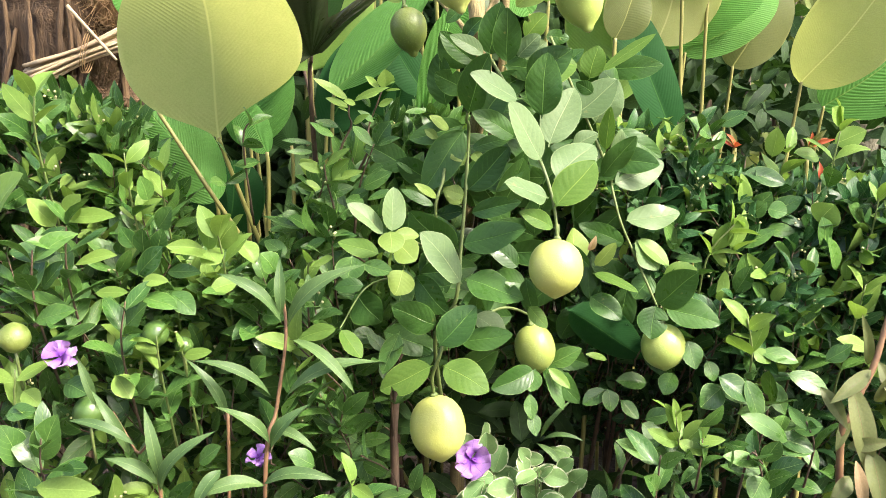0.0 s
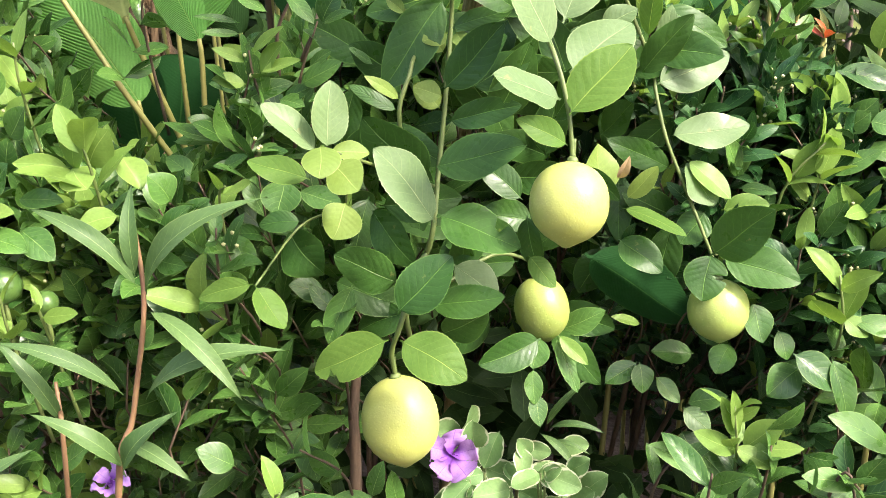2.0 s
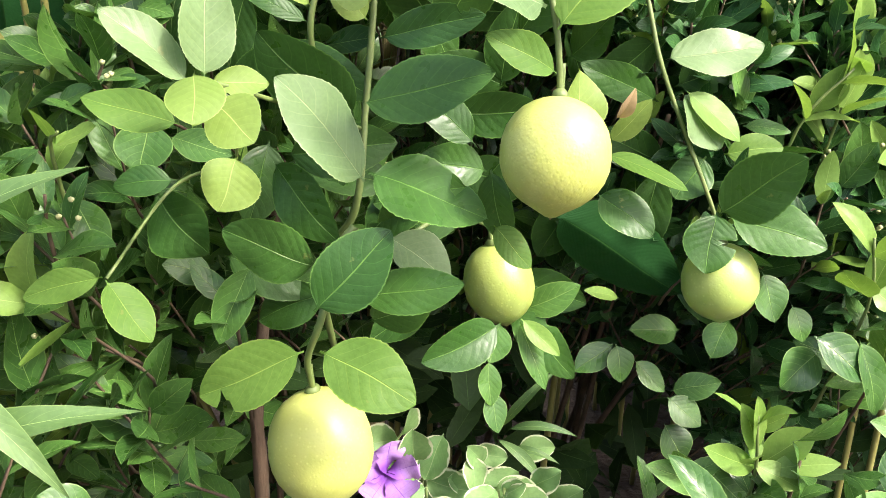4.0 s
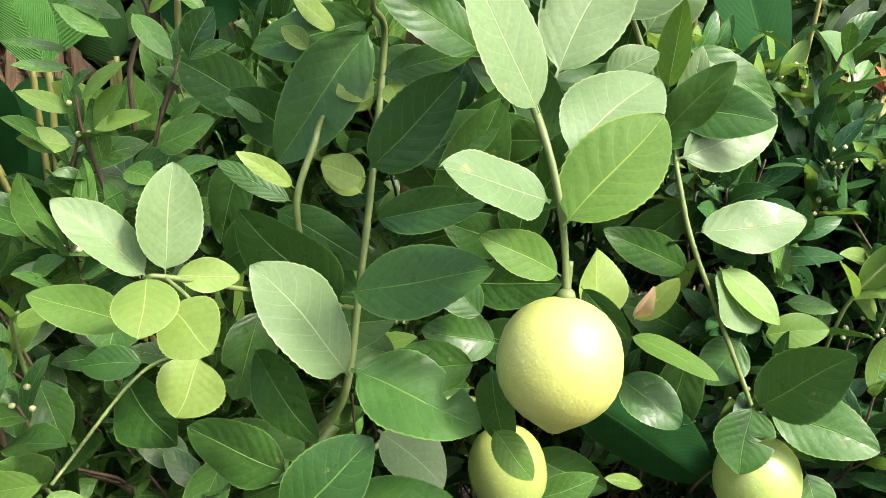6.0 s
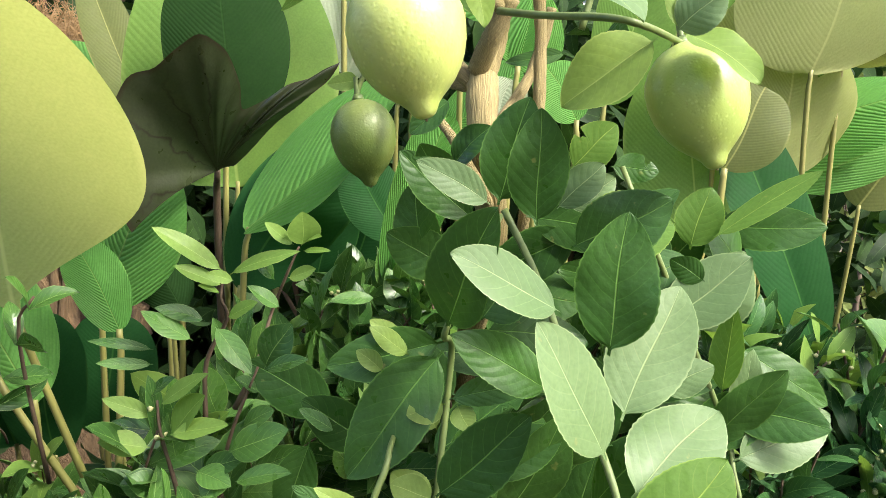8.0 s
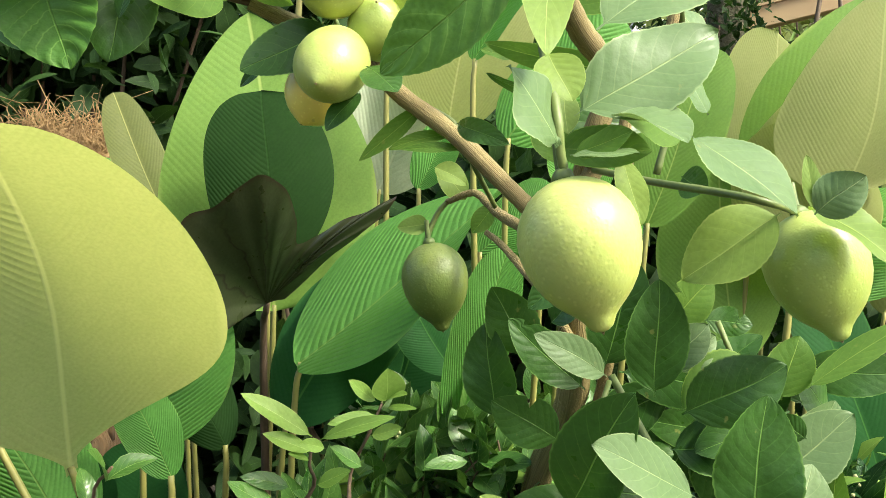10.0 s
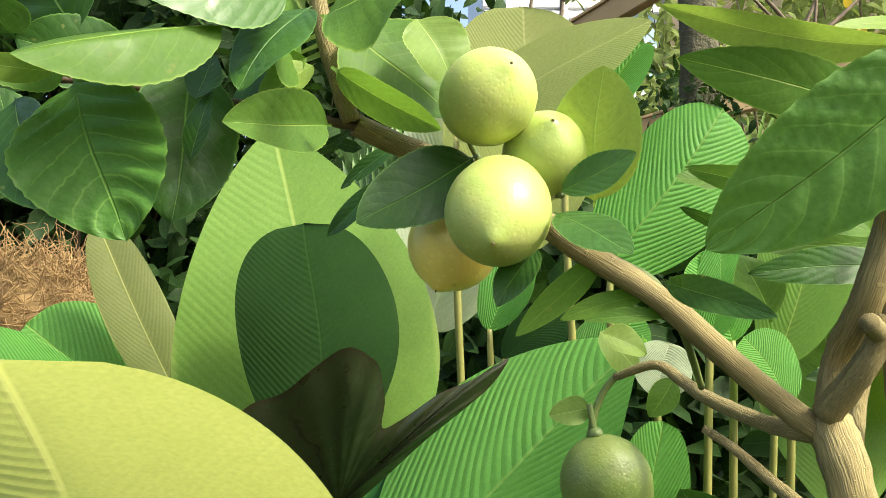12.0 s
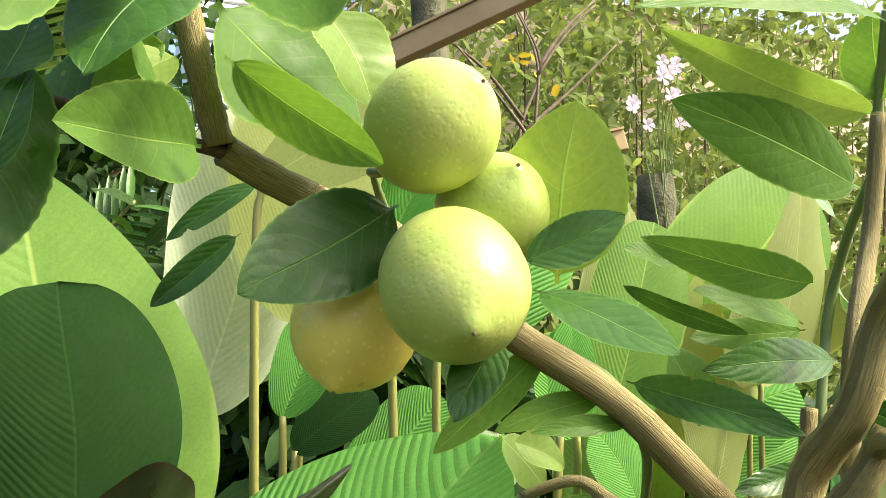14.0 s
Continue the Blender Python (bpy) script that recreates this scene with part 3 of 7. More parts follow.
def box_shape(at, x, y, z, half):
    """A box along the axes x, y, z with its twelve edges cut off."""
    at, x, y, z = (np.asarray(q, float) for q in (at, x, y, z))
    cut = min(half) * 0.12
    verts, index = [], {}
    for corner in itertools.product((-1, 1), repeat=3):
        for axis in range(3):
            p = [s * (h - (0 if a == axis else cut)) for a, (s, h) in enumerate(zip(corner, half))]
            index[corner, axis] = len(verts)
            verts.append(at + p[0] * x + p[1] * y + p[2] * z)
    faces = []
    for axis in range(3):
        a, b = [k for k in range(3) if k != axis]
        for s in (-1, 1):
            ring = []
            for sa, sb in ((-1, -1), (1, -1), (1, 1), (-1, 1)):
                c = [0, 0, 0]
                c[axis], c[a], c[b] = s, sa, sb
                ring.append(index[tuple(c), axis])
            faces.append(tuple(ring))
        for sa in (-1, 1):
            for sb in (-1, 1):
                c0, c1 = [0, 0, 0], [0, 0, 0]
                c0[axis], c0[a], c0[b] = -1, sa, sb
                c1[axis], c1[a], c1[b] = 1, sa, sb
                faces.append((index[tuple(c0), a], index[tuple(c0), b], index[tuple(c1), b], index[tuple(c1), a]))
    for corner in itertools.product((-1, 1), repeat=3):
        faces.append(tuple(index[corner, axis] for axis in range(3)))
    return np.array(verts), faces, None


COUNT = {"n": 0}


def seed_next():
    COUNT["n"] += 1
    return COUNT["n"]


# ---------------- ground ----------------
def ground_sheet():
    side, n = 180.0, 90
    q = np.linspace(-1, 1, n + 1)
    q = np.sign(q) * np.abs(q) ** 3 * side
    verts = [(x, y + 1.2, 0.02 * noise.noise(Vector((x * 2.1, y * 2.1, 0))) if abs(x) < 6 and abs(y) < 6 else 0.0) for y in q for x in q]
    faces = [(j * (n + 1) + i, j * (n + 1) + i + 1, (j + 1) * (n + 1) + i + 1, (j + 1) * (n + 1) + i) for j in range(n) for i in range(n)]
    ob = new("ground", mesh_of("ground", verts, faces, SOIL))
    tagged(ob, "dark bare garden soil under the plants", "ground", kind="structure")


ground_sheet()


# invented wall out of view; its height sets how much low sky gets in
def closing_wall():
    ob = new("wall_south", mesh_of("wall_south", *box_shape((0.0, -7.0, 1.1), (1, 0, 0), (0, 1, 0), (0, 0, 1), (14.0, 0.12, 1.1))[:2], TIMBER))
    ob.data.polygons.foreach_set("use_smooth", [False] * len(ob.data.polygons))
    tagged(ob, "plain brown timber wall, unseen, added behind the camera to limit sky light", "wall", kind="structure")


closing_wall()

# ---------------- lemon tree ----------------
lemon_tree = thing("lemon_tree", (0.025, 1.20, 0.0), "young lemon tree with brown limbs and serrated glossy green leaves", "tree")


def branch(name, points, r0, r1, mat):
    bark = mat is BARK
    part(name, tube(points, r0, r1, 10 if bark else 7, 8, 0.055 if bark else 0.05, seed_next()), mat, lemon_tree)


def lemon_leaf(foot, tip, width, normal, mat, fold=None, arch=None):
    k = seed_next()
    rng = np.random.default_rng(k)
    length = (Vector(tip) - Vector(foot)).length
    shape = set_leaf("lemon", foot, tip, width, normal, n=40, m=6, fold=rng.uniform(0.02, 0.28) if fold is None else fold, arch=rng.uniform(0.0, 0.07) if arch is None else arch, wave=rng.uniform(0.03, 0.08),
                     curl=rng.uniform(-0.1, 0.25), stalk=0.06, teeth=0.025, pucker=0.026 if mat == "M" else rng.uniform(0.0, 0.006), bite=rng.uniform(0.35, 0.8) if mat in "mt" and rng.uniform() < 0.14 else 0.0, seed=k)
    part("leaf", shape, LEAF[mat], lemon_tree)


branch("stem", [(-0.070, 1.200, 0.000), (-0.068, 1.190, 0.454), (-0.068, 1.195, 0.549), (-0.050, 1.250, 0.720)], 0.007, 0.005, STEM)
branch("trunk", [(0.020, 1.500, 0.000), (0.030, 1.520, 0.500), (0.040, 1.420, 0.860), (0.058, 1.300, 1.000), (0.049, 1.235, 1.068), (0.045, 1.225, 1.099), (0.044, 1.240, 1.130)], 0.013, 0.011, BARK)
branch("limb", [(0.044, 1.240, 1.126), (0.052, 1.243, 1.159), (0.054, 1.215, 1.189), (0.061, 1.200, 1.228), (0.031, 1.145, 1.248), (0.010, 1.100, 1.265), (-0.005, 1.060, 1.278)], 0.0086, 0.007, BARK)
branch("limb", [(0.038, 1.240, 1.125), (0.009, 1.245, 1.150), (-0.038, 1.247, 1.193), (-0.077, 1.262, 1.222), (-0.119, 1.275, 1.259), (-0.168, 1.270, 1.278), (-0.191, 1.262, 1.287)], 0.0068, 0.0062, BARK)
branch("limb", [(-0.187, 1.262, 1.285), (-0.222, 1.255, 1.291), (-0.263, 1.240, 1.295), (-0.317, 1.220, 1.298), (-0.352, 1.200, 1.292)], 0.0026, 0.002, STEM)
branch("limb", [(-0.193, 1.260, 1.288), (-0.200, 1.256, 1.311), (-0.206, 1.250, 1.331), (-0.211, 1.245, 1.361), (-0.212, 1.240, 1.392)], 0.0055, 0.0045, BARK)
branch("limb", [(0.038, 1.240, 1.123), (0.020, 1.260, 1.128), (-0.001, 1.285, 1.140), (-0.010, 1.300, 1.149), (-0.022, 1.310, 1.158), (-0.042, 1.325, 1.151)], 0.0052, 0.0024, BARK)
branch("twig", [(-0.042, 1.325, 1.151), (-0.049, 1.327, 1.142), (-0.055, 1.327, 1.128), (-0.057, 1.326, 1.118)], 0.0022, 0.0024, TWIG)
branch("limb", [(0.056, 1.270, 1.025), (0.050, 1.232, 1.046), (0.026, 1.220, 1.084), (0.011, 1.235, 1.102), (-0.002, 1.250, 1.117), (-0.013, 1.260, 1.126)], 0.0045, 0.0022, BARK)
branch("limb", [(0.059, 1.250, 1.101), (0.078, 1.275, 1.134), (0.088, 1.280, 1.164), (0.093, 1.280, 1.188)], 0.0045, 0.004, BARK)
branch("stub", [(0.040, 1.235, 1.134), (0.049, 1.215, 1.156), (0.060, 1.205, 1.179)], 0.0078, 0.0062, BARK)
branch("stub", [(0.057, 1.210, 1.171), (0.045, 1.195, 1.176), (0.035, 1.180, 1.177)], 0.0048, 0.0046, BARK)
branch("twig", [(-0.005, 1.060, 1.278), (-0.008, 1.030, 1.250), (-0.006, 0.995, 1.208), (-0.004, 0.985, 1.190), (-0.001, 0.965, 1.164), (0.001, 0.965, 1.149), (0.004, 0.968, 1.139)], 0.0028, 0.002, TWIG)
branch("twig", [(0.052, 1.190, 1.167), (0.076, 1.140, 1.156), (0.105, 1.080, 1.145), (0.124, 1.070, 1.140), (0.155, 1.115, 1.139)], 0.0026, 0.0018, TWIG)
branch("twig", [(0.061, 1.155, 1.039), (0.082, 1.135, 1.000), (0.102, 1.090, 0.950), (0.117, 1.050, 0.912), (0.125, 1.040, 0.887), (0.131, 1.037, 0.859), (0.134, 1.035, 0.828)], 0.0024, 0.0018, TWIG)
branch("twig", [(0.000, 1.220, 0.550), (-0.010, 1.140, 0.680), (0.016, 1.110, 0.737), (0.023, 1.125, 0.804), (0.028, 1.135, 0.862), (0.033, 1.150, 0.949), (0.030, 1.100, 0.973), (0.059, 1.150, 1.036)], 0.0030, 0.0018, TWIG)
branch("twig", [(0.017, 1.055, 0.744), (0.008, 1.050, 0.731), (-0.004, 1.035, 0.689), (-0.013, 1.045, 0.659), (-0.011, 1.055, 0.631)], 0.003, 0.002, TWIG)
branch("twig", [(0.141, 1.210, 1.071), (0.220, 1.215, 0.904), (0.228, 1.200, 0.868), (0.238, 1.190, 0.828), (0.256, 1.185, 0.786), (0.286, 1.170, 0.717), (0.293, 1.165, 0.693)], 0.002, 0.0016, TWIG)
branch("twig", [(0.026, 1.100, 0.700), (0.076, 1.150, 0.718), (0.116, 1.178, 0.702), (0.118, 1.175, 0.690)], 0.002, 0.0016, TWIG)
branch("twig", [(0.019, 1.120, 0.762), (-0.002, 1.100, 0.812), (-0.009, 1.085, 0.859), (-0.000, 1.090, 0.893), (0.001, 1.100, 0.901), (0.003, 1.120, 0.908)], 0.0024, 0.0016, TWIG)
branch("twig", [(0.019, 1.120, 0.790), (-0.027, 1.050, 0.821), (-0.059, 1.010, 0.839), (-0.069, 1.010, 0.838)], 0.0016, 0.0012, TWIG)
branch("twig", [(-0.059, 1.010, 0.839), (-0.042, 1.000, 0.827), (-0.046, 1.020, 0.796)], 0.0011, 0.0009, TWIG)
branch("twig", [(-0.077, 1.262, 1.222), (-0.049, 1.255, 1.209), (-0.036, 1.250, 1.198), (-0.024, 1.250, 1.173), (-0.006, 1.280, 1.146)], 0.0026, 0.002, TWIG)
branch("twig", [(0.118, 1.300, 1.177), (0.131, 1.300, 1.235), (0.129, 1.280, 1.274), (0.118, 1.250, 1.302), (0.115, 1.240, 1.333), (0.103, 1.220, 1.369)], 0.003, 0.0024, TWIG)
branch("twig", [(-0.119, 1.275, 1.259), (-0.128, 1.270, 1.275), (-0.133, 1.265, 1.284)], 0.0022, 0.0016, TWIG)
branch("twig", [(-0.117, 1.275, 1.259), (-0.112, 1.262, 1.256), (-0.095, 1.270, 1.251), (-0.089, 1.230, 1.243)], 0.0022, 0.0016, TWIG)
branch("twig", [(-0.050, 1.060, 0.782), (-0.095, 1.080, 0.761), (-0.120, 1.010, 0.728)], 0.0012, 0.001, TWIG)
branch("twig", [(0.060, 1.360, 0.860), (0.078, 1.290, 1.000), (0.085, 1.252, 1.097), (0.084, 1.250, 1.158), (0.082, 1.240, 1.213), (0.111, 1.250, 1.268), (0.115, 1.240, 1.327)], 0.0050, 0.0042, BARK)
lemon_leaf((0.115, 1.045, 0.918), (0.075, 1.030, 0.989), 0.044, (0.656, -0.723, 0.217), "p", 0.15, 0.03)
lemon_leaf((0.124, 1.060, 0.935), (0.157, 1.090, 1.004), 0.045, (-0.080, -0.899, 0.431), "p", 0.15, 0.03)
lemon_leaf((0.116, 1.065, 0.968), (0.121, 1.060, 1.044), 0.044, (-0.095, -0.994, -0.059), "m", 0.15, 0.03)
lemon_leaf((0.090, 1.070, 0.989), (0.031, 1.040, 1.020), 0.032, (0.576, -0.698, 0.425), "p", 0.15, 0.03)
lemon_leaf((0.088, 1.075, 0.945), (0.033, 1.055, 0.976), 0.029, (0.399, -0.909, 0.120), "m")
lemon_leaf((0.130, 1.050, 0.897), (0.184, 1.095, 0.935), 0.050, (0.15, -0.62, 0.77), "p", 0.12, 0.03)
lemon_leaf((0.129, 1.030, 0.866), (0.179, 1.055, 0.919), 0.045, (-0.05, -0.75, 0.66), "t", 0.12, 0.03)
lemon_leaf((0.122, 1.030, 0.878), (0.068, 0.995, 0.899), 0.034, (0.591, -0.569, 0.572), "p")
lemon_leaf((0.227, 1.200, 0.876), (0.304, 1.235, 0.903), 0.042, (0.226, -0.855, 0.468), "p", 0.15, 0.03)
lemon_leaf((0.242, 1.190, 0.828), (0.320, 1.200, 0.838), 0.039, (0.018, -0.787, 0.616), "p")
lemon_leaf((0.219, 1.210, 0.919), (0.224, 1.210, 0.980), 0.025, (-0.724, -0.688, 0.051), "t")
lemon_leaf((0.237, 1.230, 0.881), (0.241, 1.220, 0.950), 0.025, (-0.162, -0.978, -0.134), "p")
lemon_leaf((0.208, 1.250, 0.954), (0.239, 1.250, 1.016), 0.054, (0.244, -0.962, -0.123), "p")
lemon_leaf((0.028, 1.120, 0.955), (-0.025, 1.115, 0.877), 0.045, (-0.115, -0.983, 0.142), "m", 0.12, 0.05)
lemon_leaf((0.029, 1.085, 0.880), (0.077, 1.060, 0.935), 0.037, (-0.484, -0.875, 0.024), "m")
lemon_leaf((0.052, 1.140, 0.876), (0.104, 1.140, 0.906), 0.033, (-0.167, -0.940, 0.297), "m")
lemon_leaf((0.021, 1.065, 0.817), (0.097, 1.040, 0.841), 0.039, (-0.402, -0.813, 0.421), "m")
lemon_leaf((0.032, 1.085, 0.853), (0.094, 1.070, 0.869), 0.025, (-0.271, -0.950, 0.159), "m")
lemon_leaf((0.128, 1.020, 0.844), (0.087, 1.010, 0.865), 0.022, (0.393, -0.841, 0.371), "t")
lemon_leaf((0.023, 1.065, 0.769), (-0.027, 1.050, 0.835), 0.049, (0.704, -0.595, 0.388), "p")
lemon_leaf((0.025, 1.050, 0.779), (0.095, 1.030, 0.757), 0.051, (0.099, -0.564, 0.820), "m")
lemon_leaf((0.017, 1.090, 0.802), (-0.041, 1.085, 0.856), 0.051, (-0.138, -0.961, -0.240), "m")
lemon_leaf((-0.059, 1.010, 0.840), (-0.056, 1.020, 0.892), 0.033, (0.553, -0.823, 0.132), "p")
lemon_leaf((-0.067, 1.010, 0.838), (-0.108, 1.005, 0.875), 0.026, (0.570, -0.616, 0.544), "p")
lemon_leaf((-0.059, 0.985, 0.847), (-0.057, 0.962, 0.826), 0.030, (0.035, -0.663, 0.747), "y")
lemon_leaf((-0.052, 0.990, 0.832), (-0.030, 0.978, 0.814), 0.032, (-0.008, -0.831, 0.556), "y")
lemon_leaf((-0.046, 1.020, 0.796), (-0.056, 1.008, 0.768), 0.035, (0.406, -0.882, 0.238), "y")
lemon_leaf((-0.071, 1.000, 0.818), (-0.119, 0.998, 0.832), 0.023, (0.182, -0.863, 0.470), "t")
lemon_leaf((-0.058, 1.020, 0.837), (-0.028, 1.030, 0.834), 0.018, (0.311, -0.705, 0.638), "y")
lemon_leaf((-0.035, 1.090, 0.775), (0.007, 1.060, 0.732), 0.037, (-0.485, -0.866, 0.123), "m")
lemon_leaf((-0.006, 1.020, 0.703), (0.039, 1.030, 0.750), 0.042, (-0.224, -0.888, 0.402), "m")
lemon_leaf((0.019, 1.045, 0.701), (0.083, 1.030, 0.716), 0.030, (-0.303, -0.837, 0.455), "m")
lemon_leaf((-0.005, 1.040, 0.723), (-0.061, 1.045, 0.745), 0.041, (-0.106, -0.993, -0.044), "m")
lemon_leaf((-0.109, 1.090, 0.754), (-0.075, 1.075, 0.718), 0.048, (-0.384, -0.923, 0.016), "m")
lemon_leaf((-0.097, 1.090, 0.762), (-0.135, 1.090, 0.758), 0.021, (-0.053, -0.866, 0.498), "m")
lemon_leaf((-0.011, 1.000, 0.687), (-0.074, 1.010, 0.653), 0.038, (-0.327, -0.879, 0.347), "t")
lemon_leaf((-0.002, 1.000, 0.687), (0.053, 0.985, 0.660), 0.041, (0.021, -0.853, 0.521), "t")
lemon_leaf((0.038, 1.090, 0.725), (0.078, 1.080, 0.694), 0.038, (0.388, -0.599, 0.700), "p")
lemon_leaf((-0.119, 1.005, 0.729), (-0.093, 0.990, 0.698), 0.027, (0.456, -0.596, 0.661), "t")
lemon_leaf((-0.122, 1.010, 0.729), (-0.169, 1.015, 0.714), 0.019, (-0.228, -0.868, 0.441), "t")
lemon_leaf((0.101, 1.070, 0.776), (0.112, 1.065, 0.729), 0.025, (-0.442, -0.897, -0.007), "m")
lemon_leaf((0.103, 1.060, 0.743), (0.126, 1.050, 0.718), 0.020, (0.104, -0.886, 0.452), "t")
lemon_leaf((0.168, 1.200, 0.706), (0.284, 1.210, 0.631), 0.067, (-0.044, -0.979, -0.200), "K", -0.35, 0.0)
lemon_leaf((0.280, 1.145, 0.723), (0.323, 1.110, 0.775), 0.047, (-0.595, -0.803, -0.037), "m")
lemon_leaf((0.281, 1.150, 0.723), (0.272, 1.135, 0.680), 0.042, (0.010, -0.946, 0.325), "m")
lemon_leaf((0.293, 1.160, 0.716), (0.362, 1.135, 0.700), 0.042, (-0.162, -0.807, 0.569), "m")
lemon_leaf((0.282, 1.190, 0.755), (0.258, 1.180, 0.724), 0.034, (-0.245, -0.853, 0.461), "m")
lemon_leaf((0.197, 1.180, 0.728), (0.238, 1.160, 0.700), 0.036, (-0.023, -0.828, 0.560), "m")
lemon_leaf((0.203, 1.180, 0.768), (0.229, 1.170, 0.802), 0.021, (-0.037, -0.967, -0.254), "y")
lemon_leaf((0.198, 1.170, 0.761), (0.257, 1.150, 0.739), 0.022, (0.134, -0.544, 0.828), "t")
lemon_leaf((0.171, 1.130, 0.780), (0.167, 1.140, 0.828), 0.040, (0.590, -0.779, 0.212), "y")
lemon_leaf((0.154, 1.110, 0.812), (0.184, 1.100, 0.783), 0.018, (-0.339, -0.941, -0.023), "m")
lemon_leaf((0.259, 1.195, 0.803), (0.288, 1.180, 0.763), 0.046, (0.505, -0.624, 0.596), "p")
lemon_leaf((0.300, 1.200, 0.754), (0.347, 1.200, 0.760), 0.025, (-0.067, -0.867, 0.494), "t")
lemon_leaf((0.027, 1.100, 0.873), (0.002, 1.100, 0.880), 0.020, (0.133, -0.864, 0.486), "y")
lemon_leaf((-0.007, 1.065, 0.873), (-0.034, 1.050, 0.893), 0.011, (0.604, -0.765, 0.224), "y")
lemon_leaf((-0.010, 1.080, 0.862), (-0.051, 1.080, 0.883), 0.013, (0.227, -0.878, 0.422), "m")
lemon_leaf((0.031, 1.115, 0.925), (0.009, 1.110, 0.918), 0.020, (0.029, -0.866, 0.499), "y")
lemon_leaf((0.038, 1.110, 0.926), (0.047, 1.100, 0.913), 0.015, (-0.006, -0.805, 0.593), "y")
lemon_leaf((0.008, 1.120, 0.952), (-0.015, 1.110, 0.969), 0.013, (0.532, -0.809, 0.249), "y")
lemon_leaf((-0.007, 1.120, 0.941), (-0.023, 1.120, 0.953), 0.012, (0.277, -0.895, 0.349), "y")
lemon_leaf((0.103, 1.150, 1.018), (0.161, 1.140, 1.051), 0.043, (-0.157, -0.987, -0.019), "m", 0.15, 0.03)
lemon_leaf((0.095, 1.170, 1.041), (0.123, 1.170, 1.071), 0.026, (-0.247, -0.940, 0.234), "p")
lemon_leaf((0.173, 1.200, 0.967), (0.229, 1.200, 1.015), 0.043, (-0.132, -0.979, 0.154), "p")
lemon_leaf((0.168, 1.170, 0.927), (0.201, 1.170, 0.946), 0.025, (-0.200, -0.917, 0.346), "p")
lemon_leaf((0.060, 1.170, 0.869), (0.111, 1.170, 0.893), 0.034, (-0.134, -0.949, 0.285), "m")
lemon_leaf((0.004, 1.130, 0.954), (-0.017, 1.130, 0.970), 0.013, (0.272, -0.893, 0.358), "y")
lemon_leaf((0.027, 1.120, 0.908), (0.008, 1.120, 0.929), 0.021, (0.297, -0.915, 0.273), "y")
lemon_leaf((0.024, 1.120, 0.860), (0.001, 1.120, 0.881), 0.023, (0.288, -0.903, 0.319), "y")
lemon_leaf((0.051, 1.200, 0.963), (0.083, 1.200, 1.002), 0.049, (-0.341, -0.899, 0.274), "m")
lemon_leaf((0.199, 1.200, 0.997), (0.175, 1.200, 1.011), 0.019, (-0.083, -0.986, -0.142), "m")
lemon_leaf((0.030, 1.100, 0.972), (0.054, 1.055, 1.043), 0.044, (-0.632, -0.734, -0.249), "m")
lemon_leaf((0.028, 1.130, 0.959), (-0.042, 1.130, 0.940), 0.032, (-0.064, -0.970, 0.236), "m")
lemon_leaf((0.033, 1.110, 0.929), (0.085, 1.100, 0.945), 0.018, (-0.235, -0.955, 0.179), "m")
lemon_leaf((0.079, 1.120, 1.032), (0.077, 1.110, 1.099), 0.036, (-0.210, -0.966, -0.150), "m", 0.15, 0.03)
lemon_leaf((0.057, 1.160, 1.042), (0.073, 1.150, 1.109), 0.039, (-0.203, -0.974, -0.098), "m", 0.15, 0.03)
lemon_leaf((0.051, 1.115, 1.043), (0.008, 1.105, 1.066), 0.021, (0.297, -0.944, 0.142), "p")
lemon_leaf((0.043, 1.140, 1.032), (-0.004, 1.135, 1.072), 0.027, (0.133, -0.991, 0.034), "m")
lemon_leaf((0.031, 1.150, 0.999), (-0.011, 1.150, 1.022), 0.033, (-0.070, -0.989, -0.129), "m")
lemon_leaf((0.106, 1.205, 1.068), (0.135, 1.205, 1.099), 0.030, (-0.062, -0.996, 0.060), "t")
lemon_leaf((0.104, 1.190, 1.041), (0.134, 1.190, 1.063), 0.025, (-0.174, -0.955, 0.239), "p")
lemon_leaf((0.106, 1.170, 1.017), (0.174, 1.190, 1.035), 0.053, (0.097, -0.832, 0.546), "t")
lemon_leaf((0.135, 1.220, 1.071), (0.168, 1.220, 1.069), 0.021, (0.004, -0.996, 0.094), "m")
lemon_leaf((0.200, 1.250, 1.015), (0.212, 1.250, 1.061), 0.035, (-0.094, -0.995, 0.026), "t")
lemon_leaf((0.214, 1.240, 1.025), (0.287, 1.240, 1.076), 0.023, (-0.451, -0.622, 0.640), "t")
lemon_leaf((0.183, 1.240, 1.002), (0.217, 1.240, 0.995), 0.015, (0.091, -0.862, 0.499), "t")
lemon_leaf((0.068, 1.030, 1.168), (0.113, 1.010, 1.130), 0.059, (0.366, -0.569, 0.736), "p")
lemon_leaf((0.137, 1.050, 1.134), (0.157, 1.040, 1.153), 0.024, (-0.414, -0.910, -0.031), "p")
lemon_leaf((0.138, 1.050, 1.135), (0.132, 1.050, 1.163), 0.011, (0.172, -0.984, 0.036), "y")
lemon_leaf((0.136, 1.090, 1.137), (0.087, 1.100, 1.099), 0.039, (-0.372, -0.894, 0.252), "y")
lemon_leaf((0.148, 1.085, 1.140), (0.183, 1.060, 1.112), 0.030, (0.25, -0.753, 0.6), "y")
lemon_leaf((0.003, 1.000, 1.155), (0.043, 0.990, 1.154), 0.025, (-0.195, -0.827, 0.527), "t")
lemon_leaf((0.036, 1.020, 1.156), (0.042, 1.000, 1.123), 0.014, (0.048, -0.849, 0.526), "y")
